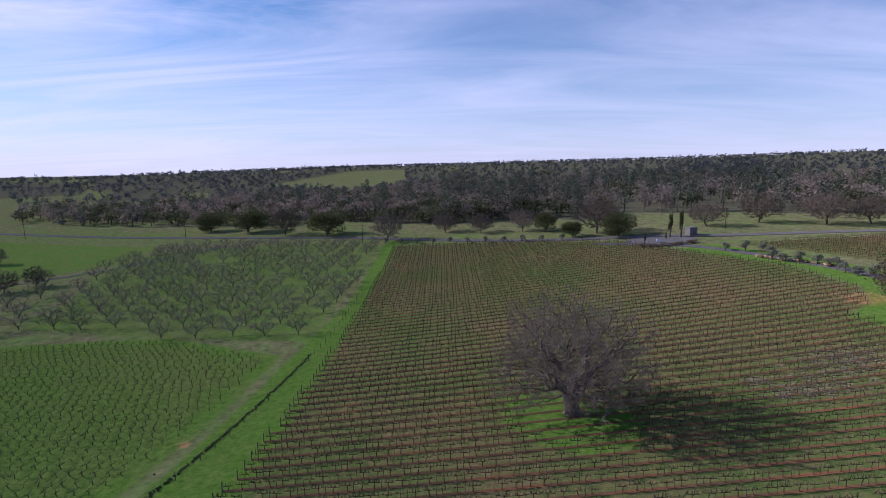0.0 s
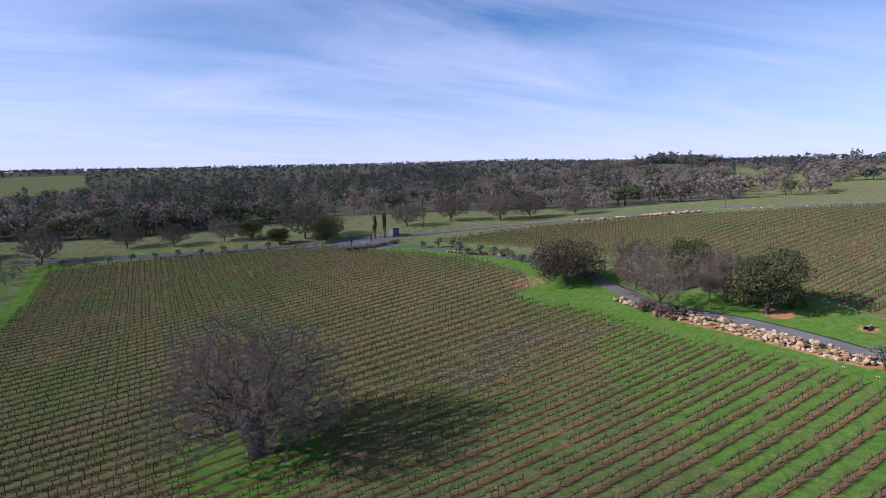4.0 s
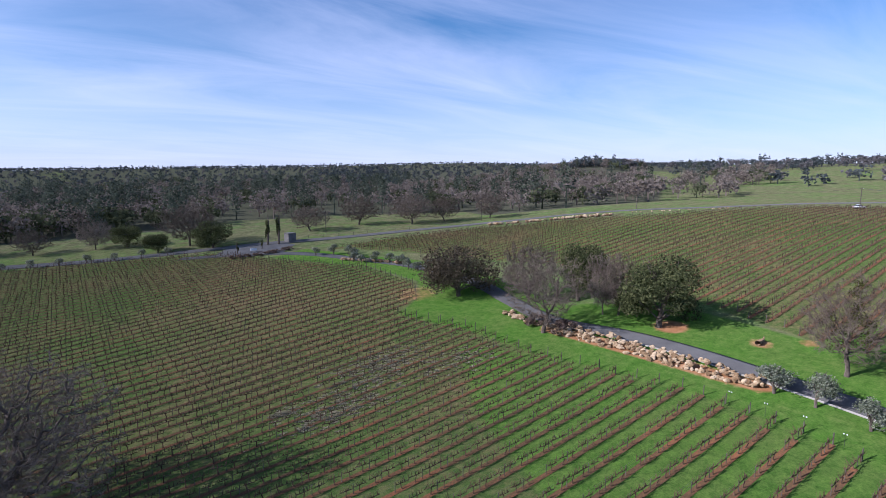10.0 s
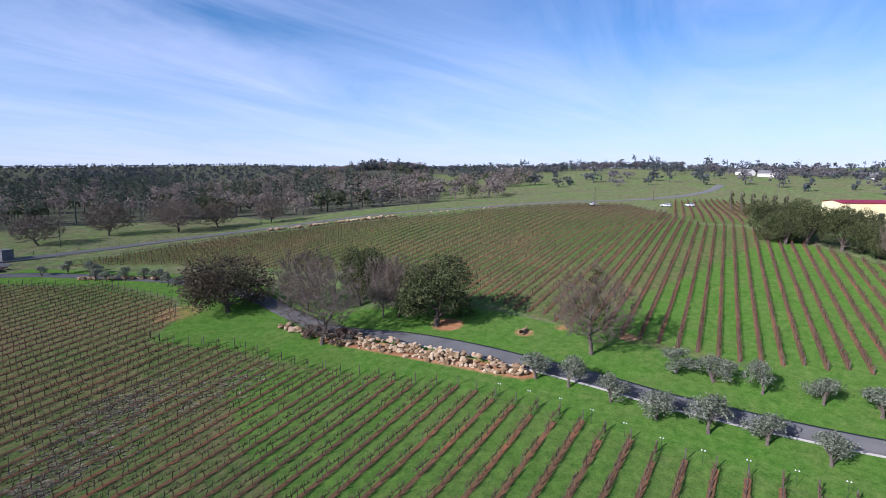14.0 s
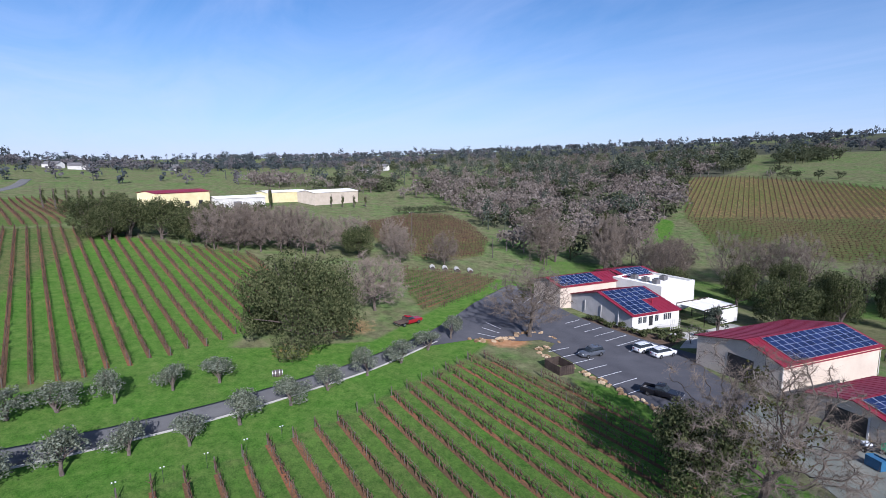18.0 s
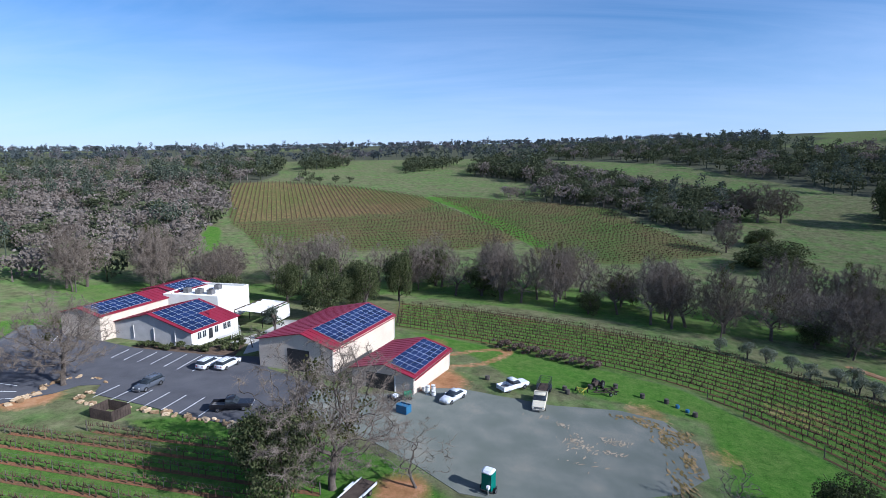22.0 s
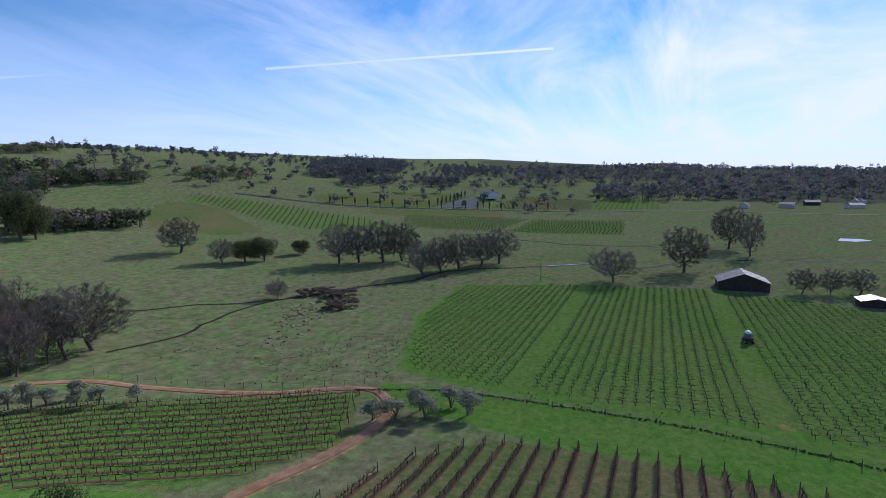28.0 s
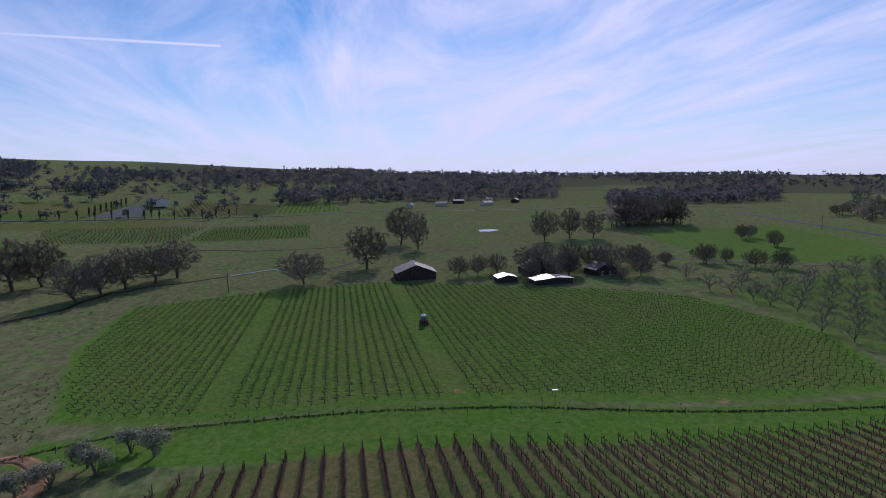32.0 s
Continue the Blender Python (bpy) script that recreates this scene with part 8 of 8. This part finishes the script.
# rushes and tussocks in the wet meadow
rt = np.random.default_rng(31)
tuft = Shape().cones(np.tile((0, 0, -0.05), (9, 1)), np.array([(0.5 * math.cos(k * 2.4) * (0.5 + 0.06 * k), 0.5 * math.sin(k * 2.4) * (0.5 + 0.06 * k), 0.55 + 0.05 * (k % 4)) for k in range(9)]), 0.16)
tx, ty = rt.uniform(-320, -40, 30000), rt.uniform(-250, 130, 30000)
wet = np.array([noise.noise(Vector((a * 0.03, b * 0.03, 2.2))) + 0.6 * noise.noise(Vector((a * 0.12, b * 0.12, 7.1))) for a, b in zip(tx, ty)])
ok = (wet > 0.2) & ~inside(tx, ty, WEST) & ~inside(tx, ty, SOUTH) & ~inside(tx, ty, MAIN) & ~inside(tx, ty, GRASS_BANK) & (near_line(tx, ty, along(DIRT_ROAD)) > 5)
tx, ty = tx[ok], ty[ok]
thing("tussocks", "dark rushes and tussocks in the wet meadow", "grass", kind="stuff", data=Shape().many(tuft, tx, ty, land(tx, ty), rt.uniform(0, 6, len(tx)), rt.uniform(0.2, 0.7, len(tx)), rt.uniform(0.15, 0.5, len(tx))).mesh("tussocks", mat("rushes", (0.10, 0.115, 0.05), (0.20, 0.20, 0.095), scale=0.2, fine=3, bump=0)))

# planted beds and a paved court before the tasting room
M_MULCH = mat("bark_mulch", (0.05, 0.035, 0.024), (0.12, 0.085, 0.06), scale=1.2, fine=9, bump=0.5)
thing("garden_bed", "dark mulched bed with shrubs by the parking lot", "garden bed", kind="structure", data=patch_mesh("garden_bed", [(98, -71.5), (121, -71.8), (121, -74.6), (107, -75.2), (104.5, -79), (100.5, -79.5)], M_MULCH, 0.09, 3))
thing("patio", "pale paved court between the buildings", "patio", kind="structure", data=patch_mesh("patio", [(97, -73), (100, -80), (104.2, -79.6), (102.2, -90), (103, -101), (95, -101), (93, -80)], M_CONCRETE, 0.08, 4))
for x, y, h in ((99.6, -75.5, 1.9), (112.6, -72.9, 1.4), (117, -73.2, 1.6), (101.6, -74.2, 1.5), (104.8, -73.6, 1.7)):
    SHRUB[0].plant(x, y, h, h * 1.3)
SAPLING[0].plant(97.6, -77.5, 4.2, 4.4, label="small pale leafless garden tree")

# straw-dry grass flattened between the rows of the main field
rs = np.random.default_rng(64)
sx_, sy_ = [], []
for cx_, cy_, rx_, ry_, n_ in ((54, 87, 1.6, 1.0, 60), (60, 82, 7, 3.5, 190), (74, 93, 8, 4.5, 260), (84, 84, 6, 3.5, 130), (68, 88, 9, 5, 160)):
    sx_.append(cx_ + rs.normal(0, rx_ * 0.6, n_)); sy_.append(cy_ + rs.normal(0, ry_ * 0.6, n_))
sx_, sy_ = np.concatenate(sx_), np.concatenate(sy_)
blade = Shape().cones(np.tile((0, 0, -0.05), (9, 1)), np.array([(0.75 * math.cos(k * 2.4), 0.4 * math.sin(k * 2.4), 0.10 + 0.02 * (k % 3)) for k in range(9)]), 0.11)
thing("dry_grass", "pale straw-dry grass between the vine rows", "grass", kind="stuff", data=Shape().many(blade, sx_, sy_, land(sx_, sy_), rs.uniform(-0.4, 0.4, len(sx_)), rs.uniform(0.5, 1.2, len(sx_)), rs.uniform(0.5, 1.0, len(sx_))).mesh("dry_grass", mat("straw", (0.15, 0.14, 0.085), (0.27, 0.245, 0.165), scale=0.4, fine=4, bump=0)))

# subsoil scraped up through the yard's gravel, and weedy soil along its far rim
def scrapes(seed, spots, heading, length, width, lift=0.1):
    """Flat ragged streaks of loose soil, each a six-sided scrap lying on the ground."""
    rg = np.random.default_rng(seed); verts, faces = [], []
    for cx, cy, sx, sy, count in spots:
        for _ in range(count):
            x, y, a = cx + rg.normal(0, sx), cy + rg.normal(0, sy), radians(heading + rg.normal(0, 22))
            reach, half, k = rg.uniform(*length), rg.uniform(*width), len(verts)
            for u, w in ((-1, 0.1), (-0.4, 1), (0.45, 0.8), (1, -0.1), (0.35, -1), (-0.5, -0.7)):
                u, w = u * reach * rg.uniform(0.75, 1.2), w * half * rg.uniform(0.6, 1.3)
                px, py = x + u * math.cos(a) - w * math.sin(a), y + u * math.sin(a) + w * math.cos(a)
                verts.append((px, py, lift))
            faces.append([k + 5 - i for i in range(6)])
    verts = np.array(verts); verts[:, 2] += land(verts[:, 0], verts[:, 1])
    return verts, np.array(faces)


v, f = scrapes(71, ((37.6, -52.6, 0.9, 0.9, 46), (36.0, -51.0, 0.7, 0.6, 20), (33.2, -54.3, 0.8, 0.9, 20), (31.0, -54.0, 0.7, 0.35, 22), (32.9, -51.0, 1.1, 0.3, 26), (38.9, -56.3, 0.45, 0.3, 16), (41.6, -57.8, 0.9, 0.25, 10), (35.5, -48.0, 2.5, 1.2, 14)), 62, (0.18, 0.55), (0.04, 0.13))
thing("scraped_soil", "pale tan soil scraped through the yard's gravel", "soil", kind="stuff", data=mesh_from("scraped_soil", v, f, mat("pale_subsoil", (0.24, 0.19, 0.13), (0.42, 0.35, 0.25), scale=0.9, fine=9, bump=0, island=0.2)))
v, f = scrapes(72, ((24.9, -57.6, 0.7, 1.3, 60), (22.4, -60.0, 0.8, 1.2, 60), (23.0, -52.5, 0.5, 1.6, 60), (25.2, -46.5, 0.7, 1.8, 60), (28.2, -62.8, 1.6, 0.5, 50), (26.0, -61.3, 0.8, 0.6, 40)), 100, (0.2, 0.6), (0.08, 0.25))
thing("rim_soil", "ochre soil and dry weeds along the gravel's rim", "soil", kind="stuff", data=mesh_from("rim_soil", v, f, mat("ochre_weeds", (0.11, 0.085, 0.035), (0.20, 0.15, 0.06), (0.30, 0.21, 0.11), scale=0.9, fine=9, bump=0, island=0.4)))
